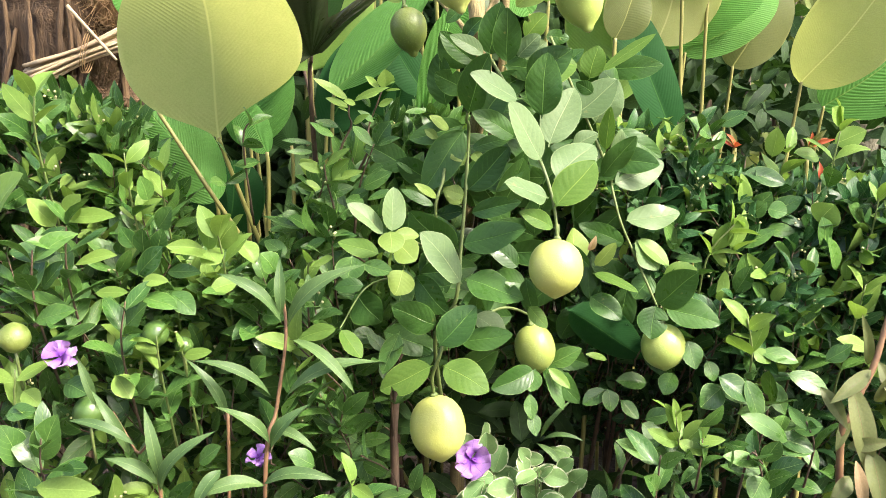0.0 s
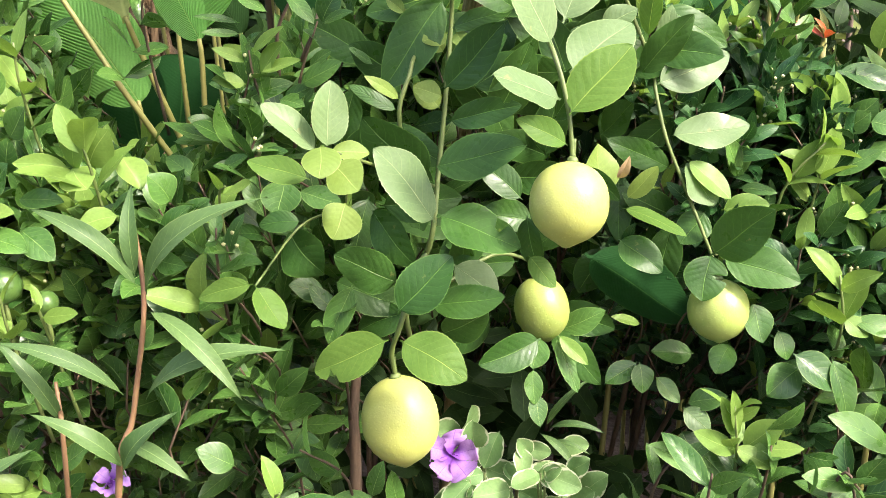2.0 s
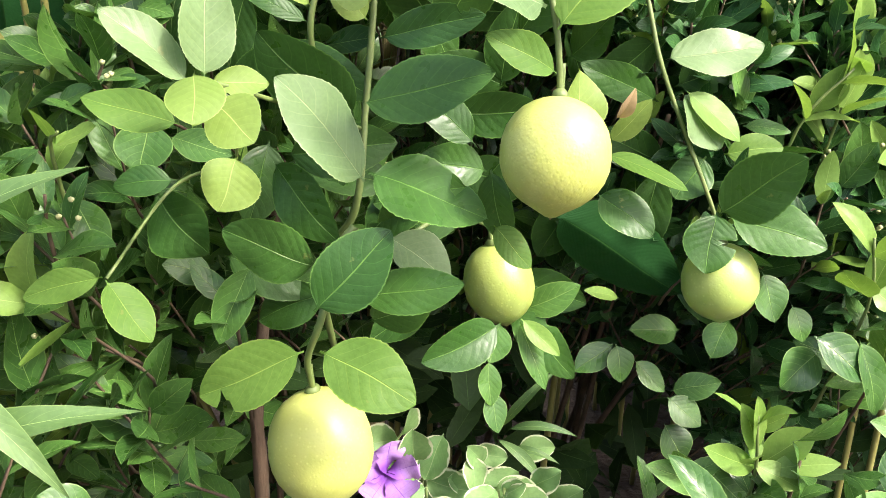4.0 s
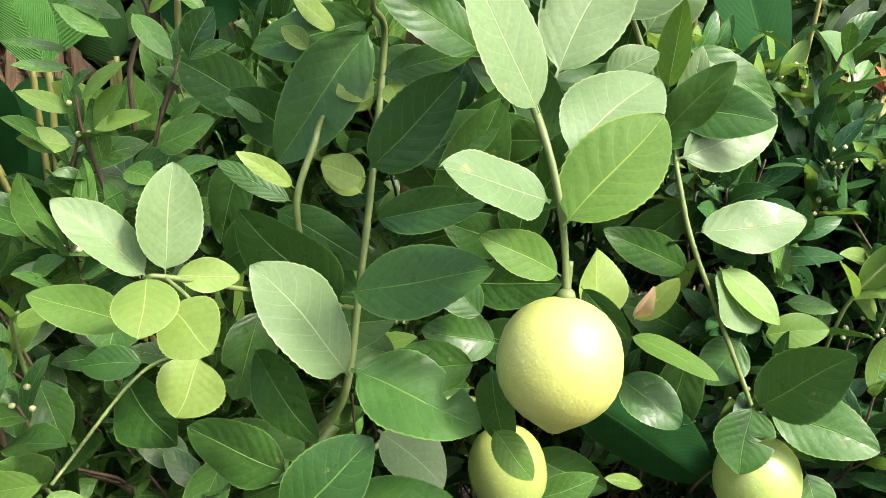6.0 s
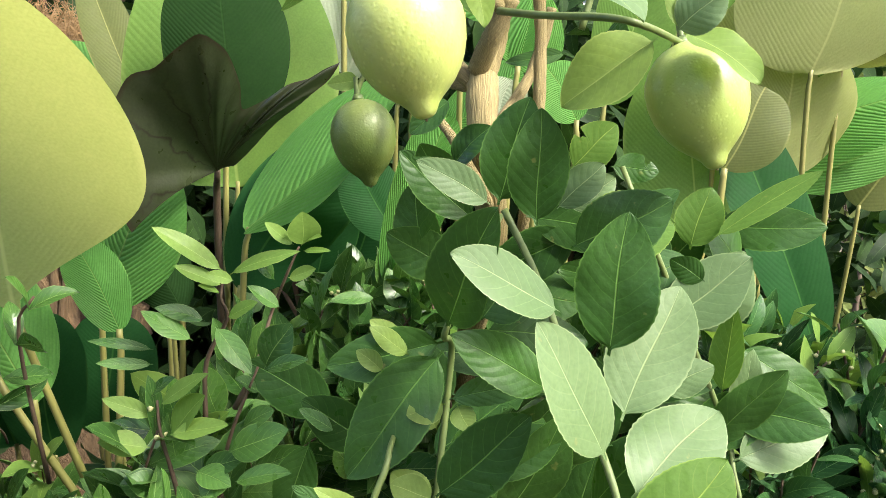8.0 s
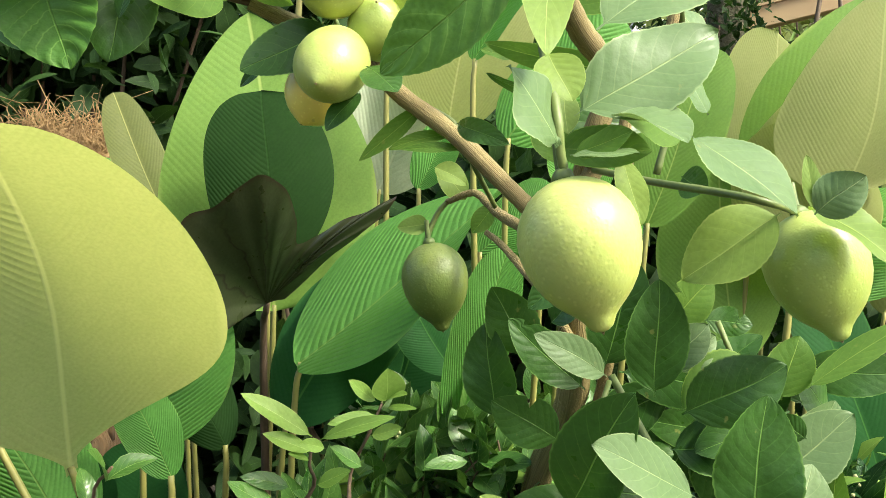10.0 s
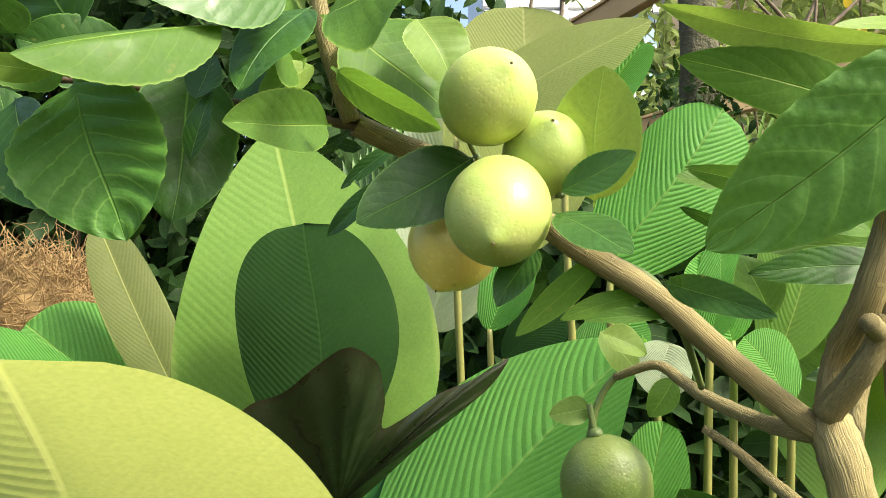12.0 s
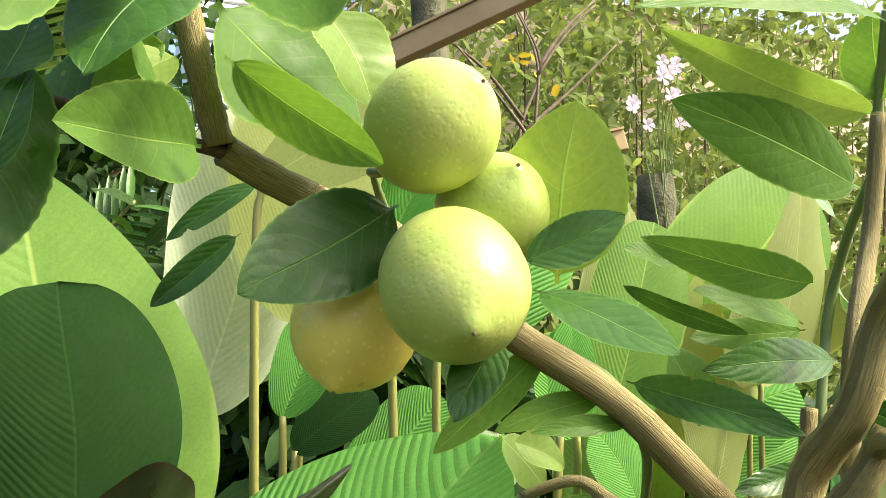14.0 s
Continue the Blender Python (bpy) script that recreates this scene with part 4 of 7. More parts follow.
lemon_leaf((0.067, 1.030, 1.165), (0.032, 1.020, 1.181), 0.030, (0.412, -0.827, 0.382), "t")
lemon_leaf((-0.310, 1.185, 1.290), (-0.284, 1.178, 1.216), 0.065, (-0.041, -0.996, 0.079), "M", 0.2, 0.02)
lemon_leaf((-0.267, 1.225, 1.310), (-0.274, 1.215, 1.229), 0.052, (0.391, -0.917, 0.077), "m", 0.15, 0.02)
lemon_leaf((-0.357, 1.240, 1.297), (-0.338, 1.230, 1.238), 0.046, (-0.440, -0.898, 0.016), "m")
lemon_leaf((-0.242, 1.180, 1.310), (-0.310, 1.120, 1.277), 0.039, (0.294, -0.697, 0.654), "t", -0.5, 0.04)
lemon_leaf((-0.217, 1.200, 1.331), (-0.278, 1.150, 1.317), 0.037, (0.404, -0.659, 0.635), "m", -0.5, 0.05)
lemon_leaf((-0.216, 1.210, 1.339), (-0.238, 1.200, 1.335), 0.021, (0.275, -0.782, 0.559), "p")
lemon_leaf((-0.276, 1.160, 1.319), (-0.304, 1.120, 1.325), 0.023, (0.675, -0.396, 0.623), "y")
lemon_leaf((-0.268, 1.210, 1.333), (-0.238, 1.200, 1.381), 0.064, (-0.332, -0.943, 0.014), "t")
lemon_leaf((-0.306, 1.170, 1.284), (-0.340, 1.130, 1.284), 0.027, (0.580, -0.489, 0.651), "t", -0.4, 0.03)
lemon_leaf((-0.325, 1.240, 1.325), (-0.358, 1.240, 1.393), 0.060, (-0.351, -0.921, -0.171), "m")
lemon_leaf((-0.354, 1.230, 1.322), (-0.366, 1.200, 1.349), 0.062, (-0.397, -0.512, -0.762), "m")
lemon_leaf((-0.300, 1.250, 1.314), (-0.354, 1.230, 1.322), 0.040, (0.347, -0.938, -0.005), "m")
lemon_leaf((-0.366, 1.270, 1.255), (-0.378, 1.270, 1.310), 0.043, (0.171, -0.985, 0.035), "m")
lemon_leaf((-0.232, 1.270, 1.350), (-0.255, 1.260, 1.393), 0.047, (0.398, -0.917, 0.002), "t")
lemon_leaf((-0.257, 1.260, 1.291), (-0.217, 1.250, 1.307), 0.040, (-0.360, -0.845, 0.396), "m")
lemon_leaf((-0.317, 1.130, 1.279), (-0.331, 1.100, 1.277), 0.021, (0.515, -0.286, 0.808), "t")
lemon_leaf((-0.303, 1.150, 1.280), (-0.332, 1.120, 1.275), 0.012, (0.623, -0.502, -0.599), "y")
lemon_leaf((-0.346, 1.250, 1.345), (-0.339, 1.250, 1.397), 0.048, (-0.471, -0.880, 0.063), "m")
lemon_leaf((-0.361, 1.250, 1.348), (-0.399, 1.250, 1.359), 0.029, (-0.012, -0.999, -0.038), "m")
lemon_leaf((-0.202, 1.240, 1.281), (-0.247, 1.190, 1.270), 0.032, (0.719, -0.675, 0.165), "t", 0.45, 0.02)
lemon_leaf((-0.210, 1.220, 1.335), (-0.240, 1.190, 1.284), 0.035, (-0.264, -0.752, 0.604), "m")
lemon_leaf((-0.210, 1.240, 1.313), (-0.237, 1.230, 1.291), 0.021, (-0.022, -0.892, 0.452), "y")
lemon_leaf((-0.203, 1.190, 1.318), (-0.158, 1.160, 1.330), 0.070, (-0.576, -0.672, 0.466), "t", 0.05, 0.02)
lemon_leaf((-0.197, 1.250, 1.338), (-0.140, 1.255, 1.289), 0.070, (0.335, -0.893, 0.299), "t", 0.1, 0.01)
lemon_leaf((-0.160, 1.240, 1.338), (-0.141, 1.240, 1.302), 0.038, (0.270, -0.953, 0.136), "y")
lemon_leaf((-0.200, 1.205, 1.300), (-0.149, 1.205, 1.270), 0.021, (-0.365, -0.705, -0.608), "t", 0.3, 0.03)
lemon_leaf((-0.128, 1.250, 1.268), (-0.190, 1.235, 1.231), 0.039, (0.115, -0.973, 0.201), "m", 0.12, 0.02)
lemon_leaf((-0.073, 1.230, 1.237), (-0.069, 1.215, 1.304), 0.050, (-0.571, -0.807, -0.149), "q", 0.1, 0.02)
lemon_leaf((-0.093, 1.220, 1.242), (-0.058, 1.205, 1.259), 0.019, (-0.444, -0.889, 0.114), "m")
lemon_leaf((-0.099, 1.200, 1.230), (-0.075, 1.157, 1.206), 0.025, (-0.169, -0.560, 0.811), "m")
lemon_leaf((-0.176, 1.310, 1.266), (-0.210, 1.324, 1.236), 0.015, (-0.457, -0.882, 0.110), "m")
lemon_leaf((-0.164, 1.330, 1.294), (-0.203, 1.340, 1.267), 0.012, (-0.355, -0.917, 0.182), "m")
lemon_leaf((-0.103, 1.220, 1.217), (-0.125, 1.210, 1.188), 0.018, (-0.246, -0.845, 0.475), "m")
lemon_leaf((-0.060, 1.260, 1.218), (-0.108, 1.270, 1.175), 0.017, (-0.370, -0.906, 0.205), "t")
lemon_leaf((-0.038, 1.255, 1.196), (-0.086, 1.260, 1.183), 0.013, (-0.214, -0.866, 0.452), "t")
lemon_leaf((-0.030, 1.250, 1.184), (-0.076, 1.250, 1.182), 0.009, (-0.016, -0.863, 0.505), "t")
lemon_leaf((-0.038, 1.240, 1.201), (-0.004, 1.184, 1.180), 0.017, (-0.776, -0.567, 0.276), "m")
lemon_leaf((-0.020, 1.270, 1.245), (0.033, 1.250, 1.221), 0.012, (-0.510, -0.462, -0.726), "m")
lemon_leaf((0.075, 1.220, 1.282), (-0.038, 1.200, 1.303), 0.032, (0.093, -0.921, -0.379), "t", 0.12, 0.05)
lemon_leaf((0.089, 1.220, 1.317), (-0.048, 1.190, 1.325), 0.024, (0.074, -0.559, -0.826), "y", 0.3, 0.06)
lemon_leaf((0.114, 1.240, 1.330), (0.106, 1.230, 1.373), 0.032, (-0.734, -0.623, -0.270), "t", 0.1, 0.03)
lemon_leaf((0.108, 1.240, 1.336), (0.049, 1.220, 1.326), 0.011, (0.188, -0.824, 0.535), "y")
lemon_leaf((0.095, 1.270, 1.248), (-0.020, 1.250, 1.261), 0.023, (0.078, -0.817, -0.572), "t", 0.15, 0.09)
lemon_leaf((0.003, 1.260, 1.253), (-0.022, 1.260, 1.258), 0.012, (0.104, -0.862, 0.496), "t")
lemon_leaf((0.104, 1.290, 1.230), (0.029, 1.280, 1.244), 0.020, (0.204, -0.851, 0.484), "t")
lemon_leaf((0.115, 1.300, 1.228), (0.040, 1.300, 1.223), 0.018, (-0.010, -0.989, 0.150), "t")
lemon_leaf((0.114, 1.280, 1.211), (0.015, 1.260, 1.206), 0.022, (0.188, -0.968, 0.168), "m")
lemon_leaf((0.043, 1.300, 1.181), (0.027, 1.300, 1.220), 0.034, (0.250, -0.962, 0.105), "t")
lemon_leaf((0.078, 1.200, 1.351), (-0.081, 1.160, 1.315), 0.016, (0.099, -0.850, 0.518), "t")
lemon_leaf((0.151, 1.300, 1.279), (0.125, 1.310, 1.311), 0.037, (0.500, -0.621, 0.604), "p")
lemon_leaf((0.156, 1.300, 1.224), (0.139, 1.300, 1.252), 0.043, (0.657, -0.644, 0.393), "p")
lemon_leaf((-0.054, 1.310, 1.177), (-0.027, 1.310, 1.164), 0.019, (0.218, -0.876, 0.431), "y")
lemon_leaf((0.137, 1.300, 1.176), (0.152, 1.280, 1.165), 0.027, (-0.690, -0.677, 0.256), "m")
lemon_leaf((0.108, 1.300, 1.158), (0.061, 1.300, 1.149), 0.014, (-0.036, -0.979, 0.201), "m")
lemon_leaf((-0.261, 1.200, 1.282), (-0.253, 1.200, 1.304), 0.023, (-0.452, -0.880, 0.146), "m")
lemon_leaf((-0.218, 1.250, 1.313), (-0.236, 1.220, 1.331), 0.064, (0.886, -0.403, 0.229), "t")
lemon_leaf((-0.234, 1.250, 1.303), (-0.215, 1.240, 1.316), 0.025, (-0.573, -0.787, 0.228), "t")
lemon_leaf((-0.263, 1.200, 1.253), (-0.253, 1.200, 1.288), 0.015, (-0.458, -0.879, 0.131), "m")
lemon_leaf((0.005, 1.340, 0.976), (-0.006, 1.340, 1.056), 0.048, (-0.448, -0.892, -0.063), "m")
lemon_leaf((0.034, 1.330, 1.031), (-0.004, 1.330, 1.085), 0.045, (-0.280, -0.939, -0.198), "m")
lemon_leaf((0.027, 1.190, 1.066), (0.051, 1.180, 1.092), 0.023, (-0.472, -0.876, 0.096), "m")
lemon_leaf((-0.011, 1.028, 1.251), (-0.079, 1.062, 1.197), 0.040, (-0.326, -0.930, -0.172), "M", 0.15, 0.04)
lemon_leaf((-0.005, 0.990, 1.248), (-0.009, 0.940, 1.181), 0.023, (0.057, -0.802, 0.595), "y")
lemon_leaf((0.009, 0.985, 1.167), (0.072, 1.000, 1.208), 0.041, (-0.45, -0.86, 0.10), "p")
lemon_leaf((0.024, 1.030, 1.215), (0.108, 1.070, 1.278), 0.046, (-0.45, -0.86, 0.10), "p")
lemon_leaf((-0.000, 0.962, 1.151), (-0.022, 0.950, 1.179), 0.040, (0.760, -0.541, 0.361), "p")
lemon_leaf((0.005, 0.965, 1.148), (0.029, 0.950, 1.148), 0.019, (-0.219, -0.325, 0.920), "p")
lemon_leaf((0.007, 0.970, 1.149), (0.027, 0.955, 1.157), 0.013, (-0.650, -0.640, 0.409), "t")
lemon_leaf((0.024, 0.980, 1.167), (0.050, 0.960, 1.154), 0.040, (0.153, -0.390, 0.908), "p")
lemon_leaf((-0.004, 0.980, 1.192), (0.006, 0.970, 1.170), 0.021, (0.078, -0.892, 0.445), "y")
lemon_leaf((0.021, 1.120, 1.205), (0.022, 1.100, 1.176), 0.017, (0.049, -0.827, 0.560), "y")
lemon_leaf((0.026, 1.100, 1.100), (0.004, 1.100, 1.080), 0.018, (-0.264, -0.916, 0.301), "m")
lemon_leaf((-0.050, 1.330, 1.179), (-0.027, 1.330, 1.154), 0.025, (0.297, -0.915, 0.273), "y")
lemon_leaf((-0.055, 1.330, 1.133), (-0.081, 1.330, 1.129), 0.019, (-0.078, -0.868, 0.490), "y")
lemon_leaf((-0.004, 1.330, 1.150), (-0.021, 1.330, 1.127), 0.018, (-0.232, -0.958, 0.171), "t")
lemon_leaf((0.174, 1.060, 0.811), (0.182, 1.053, 0.831), 0.009, (-0.019, -0.946, -0.323), "b", 0.7, 0.16)

# ---------------- lemons ----------------
ROUND_LINE = [(0.004, 0.13), (0.02, 0.29), (0.05, 0.46), (0.10, 0.64), (0.17, 0.79), (0.26, 0.91), (0.37, 0.98), (0.48, 1.0), (0.58, 0.985), (0.68, 0.915), (0.76, 0.81),
              (0.83, 0.67), (0.88, 0.53), (0.915, 0.395), (0.945, 0.27), (0.97, 0.175), (0.99, 0.10)]
POINTED_LINE = [(0.004, 0.14), (0.02, 0.31), (0.05, 0.49), (0.10, 0.67), (0.17, 0.825), (0.25, 0.935), (0.34, 0.995), (0.44, 0.995), (0.54, 0.95), (0.63, 0.87), (0.71, 0.76),
                (0.78, 0.625), (0.835, 0.48), (0.875, 0.36), (0.91, 0.275), (0.945, 0.225), (0.972, 0.18), (0.99, 0.11)]


def lemon(calyx, tip, radius, peel, outline):
    names = {"yellow": "ripe pale yellow lemon", "lime": "ripening yellow-green lemon", "turning": "green lemon turning yellow", "green": "green lemon", "dark": "small dark green unripe lemon", "amber": "amber yellow ripe lemon"}
    a, b = Vector(calyx), Vector(tip)
    fruit = thing("lemon", tuple(a), names[peel] + " hanging from a twig of the tree", "lemon", "lemons on the tree")
    k = seed_next()
    peel_part = part("peel", lathe(a, b, radius, outline, 40, 0.012, k), PEEL[peel], fruit)
    axis = (b - a).normalized()
    line = [(0.0, 0.45), (0.2, 0.8), (0.55, 1.0), (0.85, 0.8)]
    calyx_part = part("calyx", lathe(a - axis * 0.004, a + axis * 0.003, 0.0055, line, 10, 0.12, k), TWIG, fruit)
    part("stalk", tube([a - axis * 0.014 + Vector((0, 0, 0.004)), a - axis * 0.007, a], 0.0018, 0.0022, 7, 4, 0.05, k), TWIG, calyx_part)
    nib = lathe(b - axis * 0.002, b + axis * 0.0012, 0.0008, [(0.3, 0.8), (0.7, 1.0)], 8, 0.1, k)
    part("nib", nib, BARK, peel_part)


lemon((0.134, 1.035, 0.829), (0.130, 1.020, 0.761), 0.0322, "yellow", ROUND_LINE)
lemon((-0.011, 1.055, 0.631), (-0.001, 1.045, 0.548), 0.0347, "yellow", ROUND_LINE)
lemon((0.118, 1.175, 0.689), (0.132, 1.171, 0.622), 0.0275, "green", ROUND_LINE)
lemon((0.293, 1.165, 0.693), (0.299, 1.160, 0.629), 0.0294, "lime", ROUND_LINE)
lemon((0.003, 0.968, 1.139), (0.020, 0.962, 1.079), 0.0248, "turning", POINTED_LINE)
lemon((0.155, 1.115, 1.139), (0.175, 1.100, 1.069), 0.0285, "lime", POINTED_LINE)
lemon((-0.055, 1.325, 1.118), (-0.041, 1.325, 1.048), 0.0269, "dark", POINTED_LINE)
lemon((-0.133, 1.243, 1.282), (-0.117, 1.196, 1.299), 0.0235, "turning", ROUND_LINE)
lemon((-0.117, 1.237, 1.250), (-0.129, 1.183, 1.214), 0.0248, "turning", ROUND_LINE)
lemon((-0.130, 1.275, 1.248), (-0.150, 1.262, 1.199), 0.0245, "amber", ROUND_LINE)
lemon((-0.095, 1.260, 1.254), (-0.095, 1.215, 1.277), 0.0216, "lime", ROUND_LINE)

# ---------------- paddle plants ----------------
paddle_plants = [
    thing("paddle_plant", (-0.3, 1.50, 0.0), "clump of tall paddle-leaved plants with ribbed green leaves", "plant", "paddle plants"),
    thing("paddle_plant", (0.05, 1.65, 0.0), "clump of tall paddle-leaved plants with ribbed green leaves", "plant", "paddle plants"),
    thing("paddle_plant", (0.5, 1.75, 0.0), "clump of tall paddle-leaved plants with yellowing leaves", "plant", "paddle plants"),
]


def paddle(foot, tip, width, normal, mat, arch, fold, form="paddle", curl=None, low=None):
    k = seed_next() if curl is None else 1
    rng = np.random.default_rng(k)
    plant = min(paddle_plants, key=lambda p: abs(PLACE[p].x - foot[0]))
    shape = set_leaf(form, foot, tip, width, normal, n=40, m=8, fold=fold, arch=arch, wave=rng.uniform(0.015, 0.04) if curl is None else 0.035, curl=rng.uniform(0.1, 0.5) if curl is None else curl, metric=True, seed=k)
    part("leaf", shape, LEAF[mat], plant)
    root = PLACE[plant]
    f, t = Vector(foot), Vector(tip)
    low = Vector(low) if low else Vector((f.x + (root.x - f.x) * 0.25 + rng.uniform(-0.03, 0.03), f.y + 0.14, 0.0))
    part("stalk", tube([f.lerp(t, 0.02), f.lerp(low, 0.07), f.lerp(low, 0.5) + Vector((rng.uniform(-0.015, 0.015), 0.01, 0.0)), low], 0.0028, 0.0046, 8, 6, 0.03, k), STALK, plant)


paddle((-0.326, 1.314, 0.928), (-0.292, 1.074, 1.168), 0.230, (0.246, -1.0, 0.066), "C", -0.09, 0.12, "broad", -0.45, (-0.07, 1.58, 0.0))
paddle((-0.179, 1.470, 0.998), (0.016, 1.460, 1.175), 0.265, (-0.44, -0.34, 0.83), "G", 0.0, 0.30, "lemon")
paddle((-0.239, 1.670, 1.037), (-0.288, 1.680, 1.391), 0.255, (0.131, -0.990, 0.046), "L", 0.03, 0.12, "spade")
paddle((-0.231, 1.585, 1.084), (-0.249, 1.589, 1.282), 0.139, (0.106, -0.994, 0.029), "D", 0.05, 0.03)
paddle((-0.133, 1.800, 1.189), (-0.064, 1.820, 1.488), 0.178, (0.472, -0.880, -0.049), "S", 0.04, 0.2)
paddle((-0.114, 1.600, 1.362), (0.058, 1.545, 1.453), 0.085, (-0.439, -0.838, 0.323), "C", 0.03, 0.1, "lemon")
paddle((-0.019, 1.570, 1.319), (0.057, 1.570, 1.442), 0.071, (-0.673, -0.613, 0.413), "G", 0.03, 0.2)
paddle((-0.420, 1.920, 1.052), (-0.607, 1.900, 1.208), 0.165, (0.344, -0.889, 0.300), "G", 0.10, 0.2)
paddle((-0.484, 1.820, 1.089), (-0.636, 1.800, 1.190), 0.083, (0.344, -0.874, 0.343), "G", 0.10, 0.1)
paddle((-0.401, 1.860, 1.084), (-0.512, 1.860, 1.320), 0.072, (0.262, -0.957, 0.123), "O", 0.03, 0.2)
paddle((0.440, 1.700, 1.207), (0.446, 1.620, 1.431), 0.326, (0.532, -0.793, -0.298), "C", 0.05, 0.1, "ovate")
paddle((0.444, 1.850, 1.101), (0.483, 1.800, 1.353), 0.332, (0.614, -0.751, -0.243), "C", 0.05, -0.1)
paddle((0.364, 1.900, 1.158), (0.427, 1.900, 1.452), 0.197, (0.494, -0.863, -0.106), "C", 0.05, -0.1)
paddle((0.516, 1.800, 1.243), (0.582, 1.700, 1.322), 0.096, (-0.842, -0.539, 0.020), "O", 0.08, -0.3)
paddle((0.439, 1.950, 1.106), (0.636, 1.850, 1.208), 0.127, (-0.556, -0.769, 0.316), "G", 0.08, -0.2)
paddle((0.685, 1.750, 1.014), (0.798, 1.650, 1.199), 0.167, (-0.506, -0.850, -0.149), "C", 0.05, -0.2)
paddle((0.773, 1.850, 0.967), (0.946, 1.800, 1.110), 0.172, (-0.423, -0.883, 0.203), "G", 0.05, -0.1)
paddle((0.405, 1.750, 1.086), (0.439, 1.750, 1.292), 0.299, (0.532, -0.842, -0.087), "C", 0.05, 0.1)
paddle((0.499, 1.900, 1.076), (0.678, 1.900, 1.207), 0.109, (-0.237, -0.915, 0.327), "G", 0.05, -0.2)
paddle((0.616, 1.950, 1.049), (0.707, 1.950, 1.223), 0.132, (-0.191, -0.977, 0.099), "O", 0.05, -0.2)
paddle((0.343, 1.800, 0.979), (0.318, 1.800, 1.238), 0.174, (0.114, -0.993, 0.011), "L", 0.03, 0.1)
paddle((0.374, 1.450, 0.910), (0.273, 1.450, 1.136), 0.083, (0.257, -0.959, 0.115), "K", 0.06, 0.3)
paddle((-0.359, 1.420, 0.828), (-0.459, 1.420, 0.966), 0.108, (0.296, -0.931, 0.215), "G", 0.05, -0.2)
paddle((-0.333, 1.500, 0.909), (-0.281, 1.500, 1.065), 0.118, (-0.123, -0.992, 0.041), "G", 0.05, 0.1)
paddle((-0.197, 1.520, 0.934), (-0.089, 1.570, 1.099), 0.118, (-0.021, -0.916, 0.401), "K", 0.04, 0.1)
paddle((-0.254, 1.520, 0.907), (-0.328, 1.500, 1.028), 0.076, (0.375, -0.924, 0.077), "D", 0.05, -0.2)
paddle((-0.273, 1.400, 0.905), (-0.318, 1.400, 0.985), 0.052, (0.279, -0.948, 0.154), "G", 0.04, -0.2)
paddle((-0.091, 1.620, 0.952), (-0.051, 1.620, 1.065), 0.100, (-0.133, -0.990, 0.048), "K", 0.04, -0.2)
paddle((-0.043, 1.750, 1.268), (-0.022, 1.750, 1.546), 0.179, (0.015, -1.000, -0.001), "C", 0.04, 0.1)
paddle((0.020, 1.580, 1.236), (0.132, 1.580, 1.383), 0.113, (-0.235, -0.955, 0.179), "G", 0.04, -0.2)
paddle((0.106, 1.520, 1.171), (0.075, 1.500, 1.243), 0.076, (0.386, -0.918, -0.088), "G", 0.04, 0.2)
paddle((-0.030, 1.420, 0.957), (0.015, 1.420, 1.117), 0.056, (-0.099, -0.995, 0.028), "G", 0.04, 0.25)
paddle((-0.422, 1.600, 0.716), (-0.447, 1.600, 0.884), 0.102, (0.143, -0.990, 0.022), "K", 0.05, 0.2)
paddle((-0.468, 1.600, 0.727), (-0.512, 1.600, 0.874), 0.135, (0.210, -0.976, 0.063), "K", 0.05, 0.2)
paddle((-0.411, 1.700, 0.713), (-0.395, 1.700, 0.871), 0.120, (0.001, -1.000, -0.000), "K", 0.05, 0.2)
paddle((-0.029, 1.500, 0.994), (-0.080, 1.500, 1.071), 0.066, (0.293, -0.936, 0.196), "K", 0.04, 0.2)
paddle((-0.128, 1.600, 0.937), (-0.111, 1.600, 1.040), 0.069, (-0.037, -0.999, 0.006), "K", 0.04, 0.2)
paddle((-0.092, 1.660, 0.900), (-0.135, 1.660, 1.010), 0.094, (0.243, -0.965, 0.096), "K", 0.04, 0.2)
paddle((0.184, 1.620, 1.151), (0.245, 1.600, 1.353), 0.093, (-0.142, -0.988, -0.055), "L", 0.05, 0.2)
paddle((0.080, 1.500, 1.173), (0.094, 1.500, 1.252), 0.038, (-0.049, -0.999, 0.009), "G", 0.05, 0.3)
paddle((0.064, 1.600, 1.124), (0.079, 1.600, 1.172), 0.055, (-0.109, -0.993, 0.033), "S", 0.05, 0.3)
paddle((0.356, 1.780, 1.200), (0.576, 1.750, 1.447), 0.204, (-0.095, -0.995, -0.036), "L", 0.04, 0.1)
paddle((0.002, 1.750, 1.115), (0.094, 1.750, 1.204), 0.080, (-0.248, -0.935, 0.252), "G", 0.04, 0.1)
paddle((-0.076, 1.680, 1.187), (-0.042, 1.700, 1.273), 0.053, (-0.057, -0.967, 0.247), "G", 0.04, 0.3)
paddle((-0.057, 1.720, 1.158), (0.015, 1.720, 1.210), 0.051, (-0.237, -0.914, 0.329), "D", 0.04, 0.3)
paddle((0.142, 1.500, 1.122), (0.107, 1.500, 1.175), 0.061, (0.291, -0.938, 0.190), "G", 0.04, 0.2)
paddle((-0.327, 1.400, 0.534), (-0.326, 1.400, 0.718), 0.126, (0.056, -0.998, -0.000), "K", 0.05, 0.2)
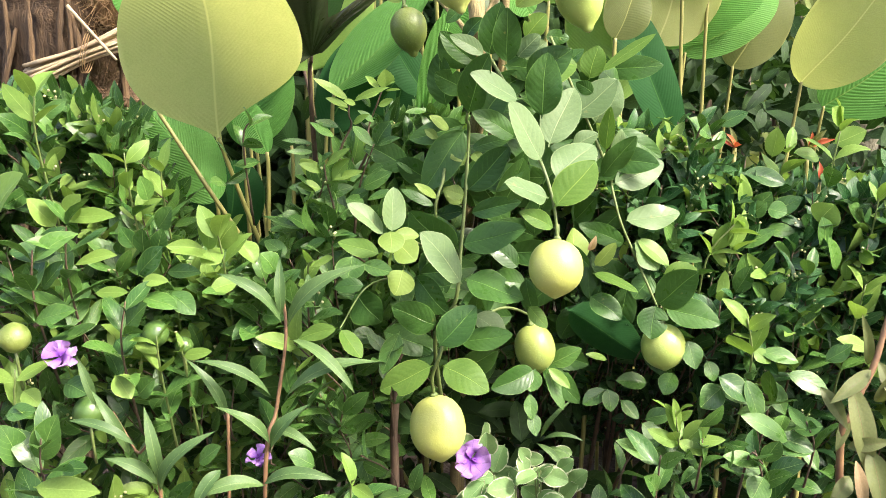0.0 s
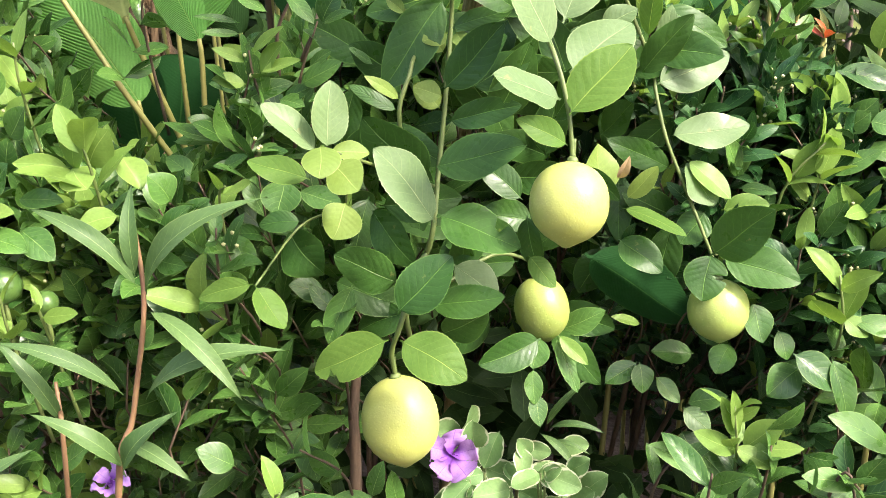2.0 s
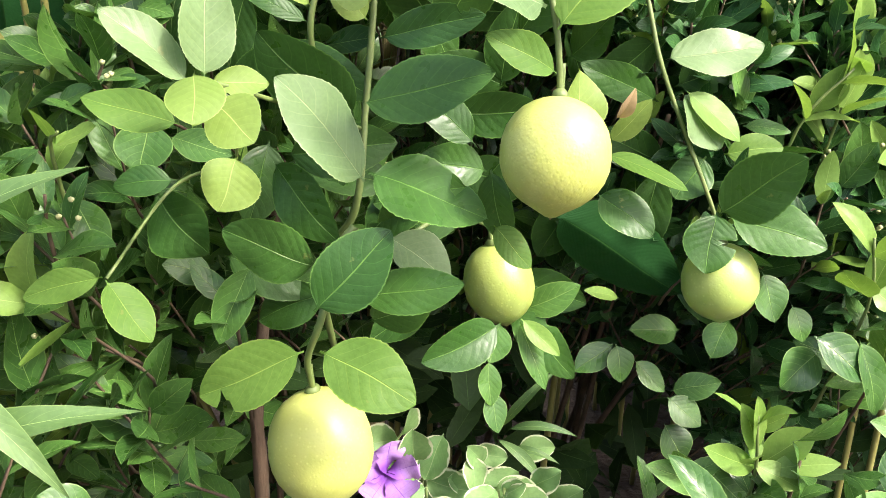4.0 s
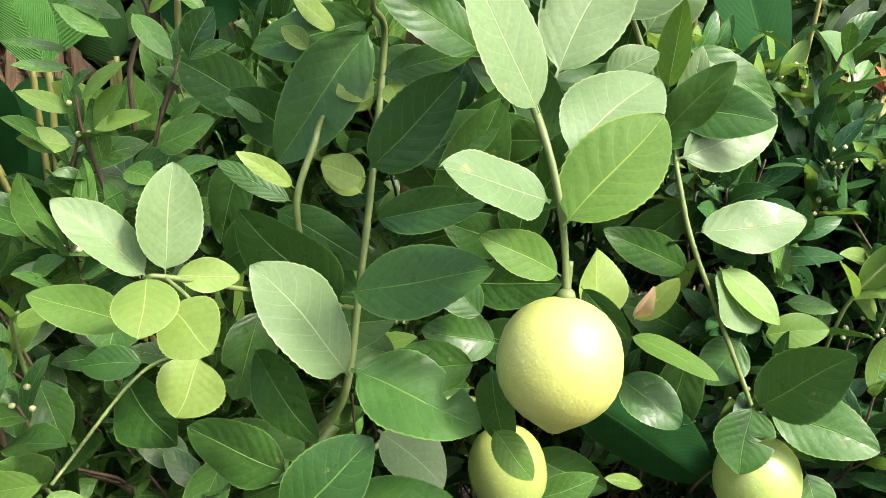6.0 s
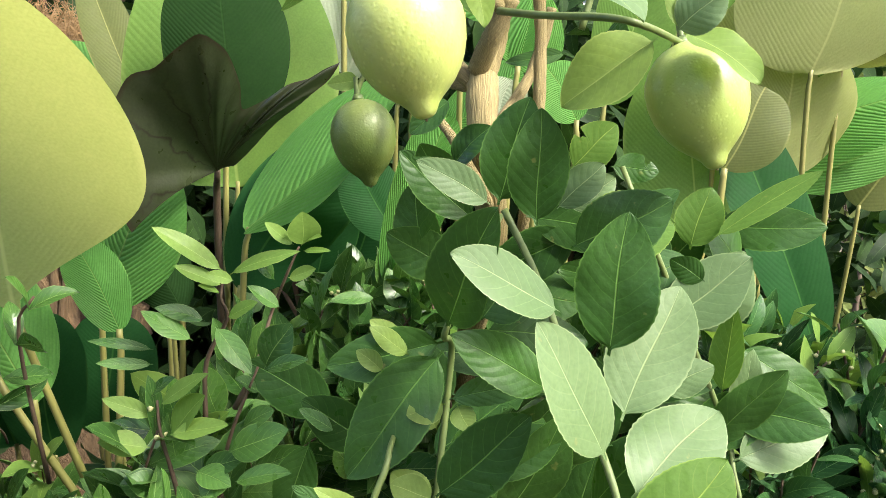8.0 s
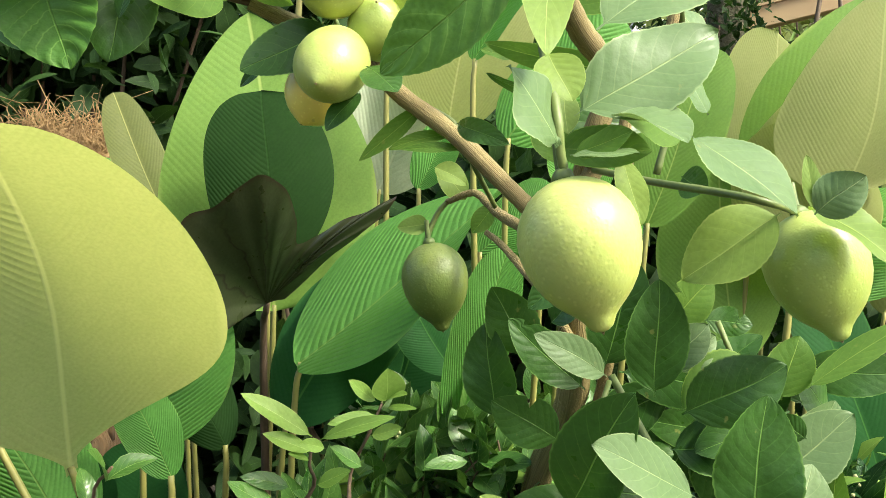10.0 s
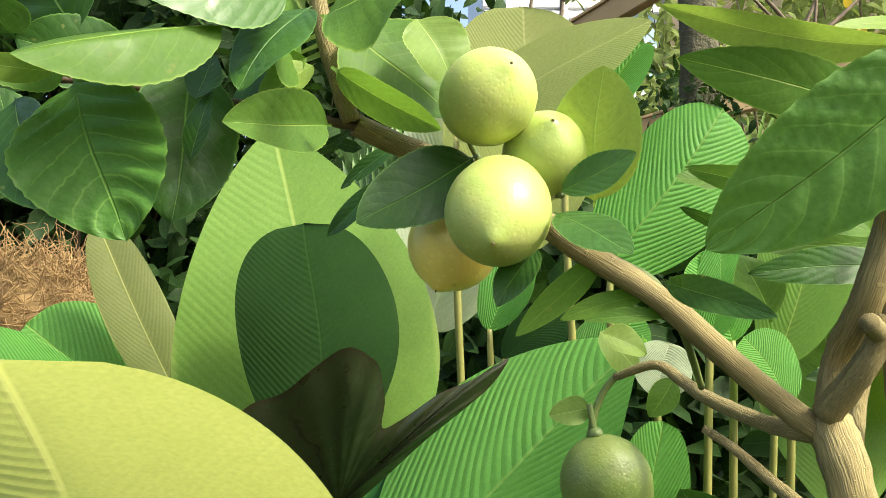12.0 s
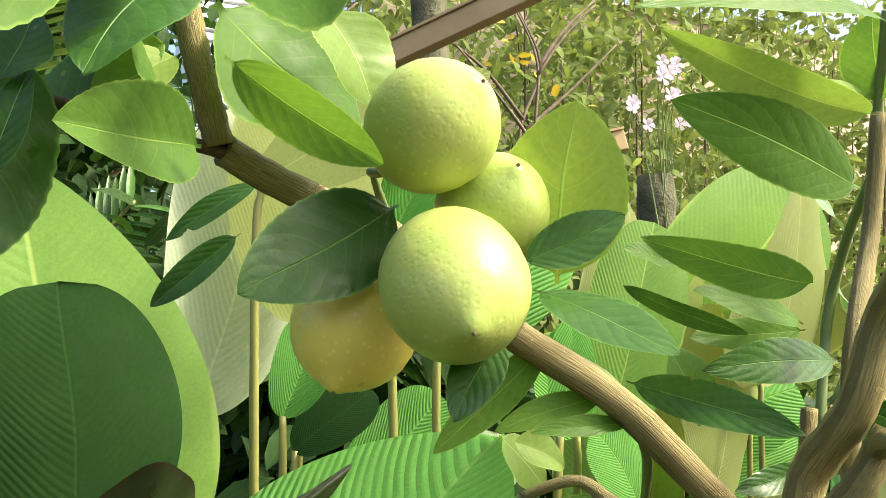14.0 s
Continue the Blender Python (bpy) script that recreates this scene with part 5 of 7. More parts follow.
paddle((0.262, 1.400, 1.078), (0.293, 1.400, 1.152), 0.073, (-0.152, -0.986, 0.062), "O", 0.05, 0.2)
part("stalk", tube([(-0.427, 1.360, 0.969), (-0.376, 1.360, 0.885), (-0.325, 1.370, 0.797), (-0.06, 1.52, 0.3), (0.02, 1.6, 0.0)], 0.0030, 0.0042, 8, 6, 0.03, 8), STALK, paddle_plants[0])

# burgundy heart leaf
taro = thing("taro_plant", (-0.2, 1.5, 0.0), "dark burgundy heart-shaped leaf on a dark stalk", "plant")
def heart_blade(heart, rim, swell, rings=9):
    """A leaf whose veins fan out from the stalk's end to a rim; it swells towards the viewer between them."""
    c = np.asarray(heart, float)
    edge = np.array([tuple(p) for p in spline([Vector(p) for p in rim], 7)])
    count = len(edge)
    verts, uvs = [], []
    for k in range(rings + 1):
        r = k / rings
        for i, e in enumerate(edge):
            ripple = 0.0035 * math.sin(i * 0.9) * r * (1 - 0.5 * r)
            lift = swell * math.sin(math.pi * min(1.0, r * 0.93)) * np.linalg.norm(e - c)
            verts.append(c + (e - c) * r + np.array((0.05, -0.9, 0.35)) * (lift + ripple))
            uvs.append((i / (count - 1), 0.5 + 0.5 * r))
    faces = [(k * count + i, (k + 1) * count + i, (k + 1) * count + i + 1, k * count + i + 1) for k in range(rings) for i in range(count - 1)]
    return np.array(verts), faces, np.array(uvs)


TARO_HEART = (-0.214, 1.490, 1.055)
TARO_RIM = [
    (-0.275, 1.430, 0.992), (-0.299, 1.400, 1.051), (-0.274, 1.395, 1.124), (-0.239, 1.390, 1.144), (-0.206, 1.380, 1.168),
    (-0.184, 1.395, 1.161), (-0.178, 1.430, 1.135), (-0.178, 1.450, 1.113), (-0.143, 1.450, 1.134), (-0.111, 1.450, 1.148),
    (-0.089, 1.450, 1.160), (-0.106, 1.452, 1.137), (-0.144, 1.460, 1.107), (-0.196, 1.485, 1.060),
]
part("leaf", heart_blade(TARO_HEART, TARO_RIM, 0.16), LEAF["B"], taro)
part("stalk", tube([TARO_HEART, (-0.222, 1.530, 0.980), (-0.21, 1.6, 0.5), (-0.2, 1.5, 0.0)], 0.003, 0.006, 8, 6, 0.03, 5), STEM, taro)


# ---------------- hedge ----------------
def unit_leaves(mats, kind="hedge", count=6, slim=0.84):
    return [[mesh_of("hedge_leaf", *blade(kind, 1.0, w * slim, n=7, m=2, fold=f, arch=a, wave=0.05, curl=0.15, stalk=0.05, seed=i)[:2], mat, blade(kind, 1.0, w * slim, n=7, m=2, seed=i)[2])
             for i, (w, f, a) in enumerate([(0.48, 0.35, 0.06), (0.54, 0.2, 0.10), (0.44, 0.5, 0.04), (0.56, 0.3, -0.04), (0.50, 0.45, 0.12), (0.46, 0.1, 0.06)][:count])] for mat in mats]


HEDGE_UNITS = unit_leaves([LEAF["h"], LEAF["n"]])
NARROW_UNITS = unit_leaves([LEAF["z"], LEAF["n"]], "lemon", slim=0.74)
LEAF_FORMS = [(0.48, 0.35, 0.06), (0.54, 0.2, 0.10), (0.44, 0.5, 0.04), (0.56, 0.3, -0.04), (0.50, 0.45, 0.12), (0.46, 0.1, 0.06)]
BLADES = [blade("hedge", 1.0, w * 0.84, n=8, m=1, fold=f, arch=a, wave=0.05, curl=0.1, stalk=0.05, seed=i) for i, (w, f, a) in enumerate(LEAF_FORMS)]
NARROW_BLADES = [blade("lemon", 1.0, w * 0.74, n=8, m=1, fold=f, arch=a, wave=0.06, curl=0.1, stalk=0.05, seed=i) for i, (w, f, a) in enumerate(LEAF_FORMS)]


def shoot_leaves(rng, foot, direction, length, size, nodes, spread=55.0):
    """Leaves in crossed pairs up a shoot: (foot, axes, length, new?)."""
    d = direction / np.linalg.norm(direction)
    side = np.cross(d, rng.normal(size=3))
    side /= np.linalg.norm(side)
    other = np.cross(d, side)
    made = []
    for i in range(nodes):
        share = (i + 0.6) / nodes
        at = foot + d * length * share
        turn = i * 1.9 + rng.uniform(-0.4, 0.4)
        for k in (0, 1):
            a = turn + k * math.pi
            out = math.cos(a) * side + math.sin(a) * other
            open_angle = radians(spread + rng.uniform(-14, 14) - 22 * share)
            x = math.cos(open_angle) * d + math.sin(open_angle) * out
            x[2] -= 0.12
            x /= np.linalg.norm(x)
            z = d - x * d.dot(x) + 0.35 * rng.normal(size=3)
            z = z - x * z.dot(x)
            z /= np.linalg.norm(z)
            made.append((at, np.stack([x, np.cross(z, x), z]), size * rng.uniform(0.75, 1.2) * (0.85 if i == nodes - 1 else 1.0), share))
    return made


def place_leaf_object(unit, at, axes, length, parent, name="leaf"):
    ob = new(name, unit)
    m = Matrix.Identity(4)
    for i in range(3):
        for j in range(3):
            m[i][j] = float(axes[j][i]) * length
        m[i][3] = float(at[i]) - PLACE[parent][i]
    ob.parent = parent
    ob.matrix_basis = m
    return ob


def hedge_shrub(x0, x1, label, shoots, front, top, low, seed, size=0.036, singles=60, new_share=0.3, depth=0.22, narrow=False):
    """A clipped shrub between x0 and x1; front(x, z): the y of its face; top(x): its height."""
    rng = np.random.default_rng(seed)
    units, blades = (NARROW_UNITS, NARROW_BLADES) if narrow else (HEDGE_UNITS, BLADES)
    xm = (x0 + x1) / 2
    root = thing("hedge_shrub", (xm, front(xm, low) + 0.15, 0.0), label, "shrub", "hedge shrubs")
    soft, stems, fresh, buds, count = [], [], [], [], 0
    base = np.array(PLACE[root])
    for k in range(6):
        a = base + np.array([rng.uniform(-0.08, 0.08), rng.uniform(-0.06, 0.06), 0.0])
        b = np.array([rng.uniform(x0, x1), front(xm, 0.8) + rng.uniform(0.03, 0.2), top(xm) - rng.uniform(0.05, 0.25)])
        part("stem", tube([a, a * 0.6 + b * 0.4 + rng.normal(size=3) * 0.02, b], 0.006, 0.002, 6, 4, 0.08, k), STEM, root)
    for k in range(shoots):
        x = rng.uniform(x0, x1)
        z = low + (top(x) - low) * rng.uniform(0, 1) ** 0.6
        inner = rng.uniform(0, 1) ** 1.6 * depth
        y = front(x, z) + inner
        if rng.uniform() < 0.25:
            z = top(x) - rng.uniform(0, 0.05)
            y = front(x, z) + rng.uniform(0, depth * 1.2)
        tip = np.array([x, y, z])
        d = np.array([rng.normal() * 0.45, -0.55 + rng.normal() * 0.35, 0.8 + rng.normal() * 0.25])
        length = rng.uniform(0.06, 0.12)
        d /= np.linalg.norm(d)
        foot = tip - d * length
        stems.append(tube([foot - np.array([0, -0.03, 0.03]), foot, tip], 0.0015, 0.0009, 4, 2, 0.0, k))
        if inner < 0.08 and rng.uniform() < 0.35:
            for _ in range(int(rng.integers(3, 7))):
                c = tip + rng.normal(size=3) * 0.006
                buds.append(lathe(c, c + np.array([0, -0.001, 0.0042]), 0.0021, [(0.25, 0.8), (0.65, 1.0)], 5, 0.0))
        young = rng.uniform() < new_share and inner < 0.1
        for at, axes, ln, share in shoot_leaves(rng, foot, d, length, size, int(rng.integers(3, 6))):
            light = young and share > 0.55
            if inner < 0.05 and count < singles and rng.uniform() < 0.5:
                place_leaf_object(units[1 if light else 0][int(rng.integers(6))], at, axes, ln, root)
                count += 1
            else:
                v, f, u = blades[int(rng.integers(6))]
                (fresh if light else soft).append(((v * ln) @ axes + at, f, u))
    part("twig_mass", joined(stems), STEM, root, kind="stuff")
    part("foliage", joined(soft), LEAF["Z" if narrow else "H"], root, kind="stuff")
    part("flower_bud", joined(buds), CREAM, root, kind="stuff")
    if fresh:
        part("new_growth", joined(fresh), LEAF["N"], root, kind="stuff")
    return root


def hedge_front(x, z):
    y = 1.04 + 0.32 * max(0.0, z - 0.72) ** 1.0 * 1.6
    y += 0.03
    if x > 0.1:
        y += 0.125 + 0.02 * math.sin(x * 9)
    if -0.36 < x <= -0.08:
        y += 0.55 * max(0.0, 0.66 - z)
    if x > -0.08:
        y += (1.0 if x < 0.42 else 0.65) * max(0.0, 0.70 - z)
    if -0.12 < x < 0.2:
        y += 0.16
    return y + 0.03 * math.sin(x * 13 + z * 9)


def hedge_top(x):
    dip = 0.17 * math.exp(-((x + 0.30) / 0.14) ** 4)
    return 0.97 + 0.03 * math.sin(x * 8.0) - (0.05 if x > 0.1 else 0.0) - (0.03 if x > 0.4 else 0.0) - dip


GREEN_HEDGE = "glossy small-leaved green hedge shrub with light new tips"
DENSE_HEDGE = "dense dark green hedge shrub with narrow new tips"
hedge_shrub(-0.85, -0.45, GREEN_HEDGE, 350, hedge_front, hedge_top, 0.36, 11, 0.053, new_share=0.45)
hedge_shrub(-0.48, -0.22, GREEN_HEDGE, 270, hedge_front, hedge_top, 0.36, 12, 0.052, new_share=0.45)
hedge_shrub(-0.24, 0.02, GREEN_HEDGE, 225, hedge_front, hedge_top, 0.38, 13, 0.058, new_share=0.18)
hedge_shrub(-0.02, 0.22, "shaded small-leaved hedge shrub behind the lemon tree", 150, lambda x, z: hedge_front(x, z) + 0.06, lambda x: 0.95, 0.36, 14, 0.052, new_share=0.15)
hedge_shrub(0.18, 0.44, DENSE_HEDGE, 330, hedge_front, hedge_top, 0.34, 15, 0.046, new_share=0.2, narrow=True)
hedge_shrub(0.40, 0.68, DENSE_HEDGE, 350, hedge_front, hedge_top, 0.34, 16, 0.048, new_share=0.3, narrow=True)
hedge_shrub(0.64, 1.05, DENSE_HEDGE, 350, hedge_front, hedge_top, 0.34, 17, 0.050, new_share=0.3, narrow=True)

# shoots of new growth that stand out of the hedge
hedge_sprigs = thing("hedge_sprigs", (-0.1, 1.15, 0.0), "upright hedge shoots with bright new leaf rosettes", "shrub", "hedge shrubs")


def sprig(foot, tip, size, nodes, young):
    k = seed_next()
    rng = np.random.default_rng(k)
    a, b = np.asarray(foot, float), np.asarray(tip, float)
    b = b + np.array([0, -0.012, 0])
    part("shoot", tube([a + np.array([0, 0.05, -0.12]), a, b], 0.0018, 0.001, 6, 4, 0.05, k), TWIG if young else STEM, hedge_sprigs)
    low = a + (a - b) / np.linalg.norm(b - a) * 0.09
    for at, axes, ln, share in shoot_leaves(rng, low, b - low, np.linalg.norm(b - low), size * 1.6, nodes + 1, 62.0):
        light = young and share > 0.62
        place_leaf_object(HEDGE_UNITS[1 if light else 0][int(rng.integers(6))], at, axes, ln, hedge_sprigs)


def hedge_leaf(foot, tip, width, mat):
    k = seed_next()
    rng = np.random.default_rng(k)
    shape = set_leaf("hedge", foot, tip, width * 1.12, (0.1 + rng.normal() * 0.15, -0.7, 0.65 + rng.normal() * 0.15), n=12, m=3, fold=rng.uniform(0.1, 0.3), arch=rng.uniform(0.0, 0.07),
                     wave=0.04, curl=rng.uniform(-0.1, 0.2), stalk=0.05, seed=k)
    part("leaf", shape, LEAF[mat], hedge_sprigs)


hedge_leaf((-0.155, 1.155, 0.896), (-0.184, 1.143, 0.909), 0.011, "n")
hedge_leaf((-0.157, 1.155, 0.876), (-0.186, 1.143, 0.881), 0.016, "n")
hedge_leaf((-0.151, 1.155, 0.904), (-0.117, 1.143, 0.929), 0.011, "n")
hedge_leaf((-0.144, 1.155, 0.884), (-0.119, 1.143, 0.915), 0.021, "n")
hedge_leaf((-0.141, 1.145, 0.888), (-0.101, 1.133, 0.900), 0.014, "n")
hedge_leaf((-0.148, 1.155, 0.848), (-0.168, 1.143, 0.858), 0.017, "h")
hedge_leaf((-0.108, 1.155, 0.864), (-0.118, 1.143, 0.847), 0.018, "h")
hedge_leaf((-0.152, 1.155, 0.835), (-0.130, 1.143, 0.845), 0.014, "h")
hedge_leaf((-0.164, 1.165, 0.904), (-0.141, 1.153, 0.923), 0.010, "h")
hedge_leaf((-0.144, 1.170, 0.863), (-0.147, 1.158, 0.899), 0.016, "h")
hedge_leaf((-0.123, 1.190, 0.988), (-0.168, 1.178, 1.016), 0.014, "n")
hedge_leaf((-0.123, 1.190, 0.978), (-0.153, 1.178, 0.991), 0.011, "n")
hedge_leaf((-0.118, 1.190, 0.986), (-0.069, 1.178, 1.005), 0.010, "n")
hedge_leaf((-0.124, 1.190, 0.973), (-0.136, 1.178, 0.979), 0.007, "n")
hedge_leaf((-0.119, 1.190, 0.957), (-0.096, 1.178, 0.970), 0.010, "n")
hedge_leaf((-0.116, 1.150, 0.957), (-0.089, 1.138, 0.931), 0.014, "h")
hedge_leaf((-0.086, 1.160, 0.930), (-0.067, 1.148, 0.962), 0.024, "h")
hedge_leaf((-0.084, 1.150, 0.931), (-0.054, 1.138, 0.942), 0.010, "h")
hedge_leaf((-0.142, 1.190, 0.940), (-0.174, 1.178, 0.960), 0.015, "h")
hedge_leaf((-0.137, 1.200, 0.952), (-0.168, 1.188, 0.961), 0.011, "h")
hedge_leaf((-0.113, 1.180, 0.983), (-0.128, 1.168, 0.988), 0.008, "n")
hedge_leaf((-0.080, 1.240, 1.004), (-0.078, 1.228, 1.029), 0.022, "n")
hedge_leaf((-0.086, 1.240, 1.004), (-0.105, 1.228, 1.020), 0.010, "n")
hedge_leaf((-0.079, 1.240, 1.005), (-0.064, 1.228, 1.012), 0.009, "n")
hedge_leaf((-0.079, 1.240, 1.000), (-0.057, 1.228, 1.002), 0.006, "n")
hedge_leaf((-0.089, 1.240, 0.980), (-0.067, 1.228, 0.989), 0.010, "n")
hedge_leaf((-0.086, 1.230, 0.997), (-0.117, 1.218, 0.991), 0.009, "n")
hedge_leaf((-0.099, 1.240, 0.978), (-0.114, 1.228, 0.995), 0.010, "h")
hedge_leaf((-0.094, 1.240, 0.958), (-0.116, 1.228, 0.974), 0.012, "h")
hedge_leaf((-0.105, 1.150, 0.877), (-0.065, 1.138, 0.898), 0.023, "h")
hedge_leaf((-0.099, 1.160, 0.891), (-0.076, 1.148, 0.907), 0.014, "h")
hedge_leaf((-0.098, 1.140, 0.862), (-0.060, 1.128, 0.874), 0.012, "h")
hedge_leaf((-0.038, 1.150, 0.895), (-0.059, 1.138, 0.911), 0.012, "h")
hedge_leaf((-0.021, 1.200, 0.974), (-0.050, 1.188, 0.972), 0.010, "h")
hedge_leaf((-0.172, 1.200, 0.920), (-0.207, 1.188, 0.921), 0.008, "h")
hedge_leaf((-0.172, 1.200, 0.930), (-0.213, 1.188, 0.936), 0.007, "h")
hedge_leaf((-0.179, 1.130, 0.839), (-0.202, 1.118, 0.849), 0.014, "h")
hedge_leaf((-0.175, 1.120, 0.803), (-0.146, 1.108, 0.817), 0.013, "h")
hedge_leaf((-0.090, 1.160, 0.915), (-0.102, 1.148, 0.925), 0.011, "h")
hedge_leaf((-0.124, 1.160, 0.863), (-0.094, 1.148, 0.875), 0.014, "h")
hedge_leaf((-0.126, 1.150, 0.834), (-0.133, 1.138, 0.858), 0.011, "h")
part("shoot", tube([(-0.153, 1.155, 0.907), (-0.150, 1.155, 0.885), (-0.142, 1.165, 0.846), (-0.136, 1.185, 0.788)], 0.0009, 0.0020, 6, 4, 0.08, seed_next()), STEM, hedge_sprigs)
part("shoot", tube([(-0.122, 1.190, 0.987), (-0.124, 1.190, 0.970), (-0.122, 1.200, 0.954), (-0.138, 1.210, 0.921), (-0.140, 1.220, 0.871)], 0.0009, 0.0020, 6, 4, 0.08, seed_next()), STEM, hedge_sprigs)
part("shoot", tube([(-0.082, 1.240, 1.003), (-0.091, 1.240, 0.980), (-0.103, 1.250, 0.950), (-0.098, 1.190, 0.926), (-0.112, 1.190, 0.895)], 0.0009, 0.0020, 6, 4, 0.08, seed_next()), STEM, hedge_sprigs)
part("shoot", tube([(-0.088, 1.150, 0.933), (-0.108, 1.160, 0.879), (-0.117, 1.170, 0.815)], 0.0009, 0.0020, 6, 4, 0.08, seed_next()), STEM, hedge_sprigs)
sprig((-0.166, 1.080, 0.778), (-0.157, 1.080, 0.798), 0.022, 3, True)
sprig((-0.162, 1.050, 0.731), (-0.158, 1.050, 0.768), 0.030, 3, False)
sprig((0.367, 1.350, 0.877), (0.347, 1.350, 0.955), 0.029, 4, False)
sprig((0.409, 1.350, 0.879), (0.394, 1.350, 0.948), 0.029, 4, False)
sprig((0.344, 1.300, 0.759), (0.348, 1.300, 0.797), 0.024, 4, False)
sprig((-0.496, 1.100, 0.940), (-0.489, 1.100, 1.004), 0.035, 4, True)
sprig((-0.449, 1.050, 0.781), (-0.440, 1.050, 0.856), 0.042, 4, False)
sprig((-0.393, 1.120, 0.875), (-0.393, 1.120, 0.925), 0.028, 3, True)
sprig((-0.351, 1.120, 0.868), (-0.348, 1.120, 0.914), 0.028, 3, True)
sprig((-0.262, 1.050, 0.802), (-0.265, 1.050, 0.839), 0.036, 3, True)
sprig((-0.482, 1.030, 0.758), (-0.474, 1.030, 0.819), 0.039, 3, False)
sprig((-0.375, 1.010, 0.702), (-0.363, 1.010, 0.763), 0.035, 4, False)
sprig((-0.451, 0.950, 0.575), (-0.444, 0.950, 0.622), 0.043, 3, False)
sprig((-0.499, 1.000, 0.623), (-0.491, 1.000, 0.685), 0.032, 3, True)
sprig((-0.334, 1.020, 0.671), (-0.333, 1.020, 0.720), 0.029, 3, True)
sprig((-0.309, 1.030, 0.682), (-0.311, 1.030, 0.710), 0.024, 2, True)
sprig((-0.266, 1.200, 0.934), (-0.250, 1.200, 0.964), 0.026, 3, False)
sprig((0.548, 1.280, 0.849), (0.560, 1.280, 0.958), 0.036, 4, True)
sprig((0.365, 1.220, 0.770), (0.397, 1.220, 0.821), 0.034, 3, True)
sprig((0.292, 1.050, 0.552), (0.282, 1.050, 0.618), 0.027, 4, True)
sprig((0.411, 1.150, 0.645), (0.398, 1.150, 0.707), 0.035, 3, True)
sprig((0.496, 1.200, 0.678), (0.494, 1.200, 0.766), 0.034, 4, False)
sprig((0.576, 1.220, 0.673), (0.583, 1.220, 0.738), 0.039, 3, True)
sprig((0.489, 1.300, 0.880), (0.496, 1.300, 0.925), 0.033, 3, True)
sprig((0.364, 1.300, 0.921), (0.370, 1.300, 0.957), 0.032, 3, False)
sprig((0.253, 1.000, 0.524), (0.254, 1.000, 0.581), 0.036, 3, False)
sprig((0.388, 1.020, 0.521), (0.371, 1.020, 0.579), 0.036, 3, False)
sprig((0.224, 1.060, 0.525), (0.244, 1.060, 0.570), 0.031, 3, False)
sprig((0.604, 1.250, 0.797), (0.606, 1.250, 0.861), 0.035, 3, True)
sprig((0.472, 1.080, 0.547), (0.455, 1.080, 0.592), 0.035, 3, False)
sprig((-0.062, 1.100, 0.500), (-0.106, 1.100, 0.539), 0.032, 3, False)
sprig((-0.126, 1.150, 0.526), (-0.133, 1.150, 0.550), 0.034, 2, False)
sprig((-0.110, 1.000, 0.531), (-0.103, 1.000, 0.552), 0.042, 2, True)
sprig((0.318, 1.050, 0.533), (0.317, 1.050, 0.582), 0.025, 3, False)
sprig((0.402, 1.240, 0.748), (0.411, 1.240, 0.823), 0.031, 4, True)
sprig((-0.069, 1.120, 0.652), (-0.071, 1.120, 0.680), 0.030, 3, False)
sprig((-0.210, 1.100, 0.697), (-0.194, 1.100, 0.731), 0.028, 3, False)
sprig((0.449, 1.180, 0.576), (0.419, 1.180, 0.599), 0.034, 3, False)
sprig((0.361, 1.000, 0.575), (0.374, 1.000, 0.570), 0.028, 2, False)
hedge_leaf((0.144, 1.176, 0.633), (0.187, 1.164, 0.659), 0.023, "h")
hedge_leaf((0.123, 1.146, 0.636), (0.115, 1.134, 0.608), 0.024, "h")
hedge_leaf((0.139, 1.156, 0.634), (0.161, 1.144, 0.579), 0.019, "h")
hedge_leaf((0.140, 1.151, 0.637), (0.169, 1.139, 0.611), 0.014, "n")
hedge_leaf((0.117, 1.156, 0.599), (0.119, 1.144, 0.565), 0.017, "h")
hedge_leaf((0.119, 1.151, 0.575), (0.125, 1.139, 0.544), 0.018, "h")
hedge_leaf((0.229, 1.206, 0.588), (0.195, 1.194, 0.568), 0.022, "h")
hedge_leaf((0.230, 1.201, 0.590), (0.234, 1.189, 0.560), 0.024, "h")
hedge_leaf((0.249, 1.206, 0.572), (0.274, 1.194, 0.548), 0.018, "h")
hedge_leaf((0.230, 1.206, 0.630), (0.197, 1.194, 0.642), 0.011, "n")
hedge_leaf((0.278, 1.196, 0.542), (0.306, 1.184, 0.520), 0.024, "h")
hedge_leaf((0.284, 1.206, 0.542), (0.323, 1.194, 0.557), 0.022, "h")
hedge_leaf((0.278, 1.196, 0.516), (0.294, 1.184, 0.484), 0.031, "h")
hedge_leaf((0.318, 1.186, 0.619), (0.302, 1.174, 0.590), 0.025, "h")
hedge_leaf((0.292, 1.226, 0.591), (0.244, 1.214, 0.597), 0.024, "h")
hedge_leaf((0.325, 1.156, 0.673), (0.336, 1.144, 0.636), 0.027, "h")
hedge_leaf((0.353, 1.156, 0.645), (0.361, 1.144, 0.619), 0.019, "h")
hedge_leaf((0.371, 1.136, 0.615), (0.338, 1.124, 0.590), 0.031, "h")
hedge_leaf((0.359, 1.126, 0.633), (0.400, 1.114, 0.602), 0.031, "h")
hedge_leaf((0.395, 1.126, 0.630), (0.412, 1.114, 0.571), 0.027, "h")
hedge_leaf((0.414, 1.156, 0.660), (0.435, 1.144, 0.644), 0.020, "n")
hedge_leaf((0.422, 1.156, 0.656), (0.456, 1.144, 0.651), 0.018, "h")
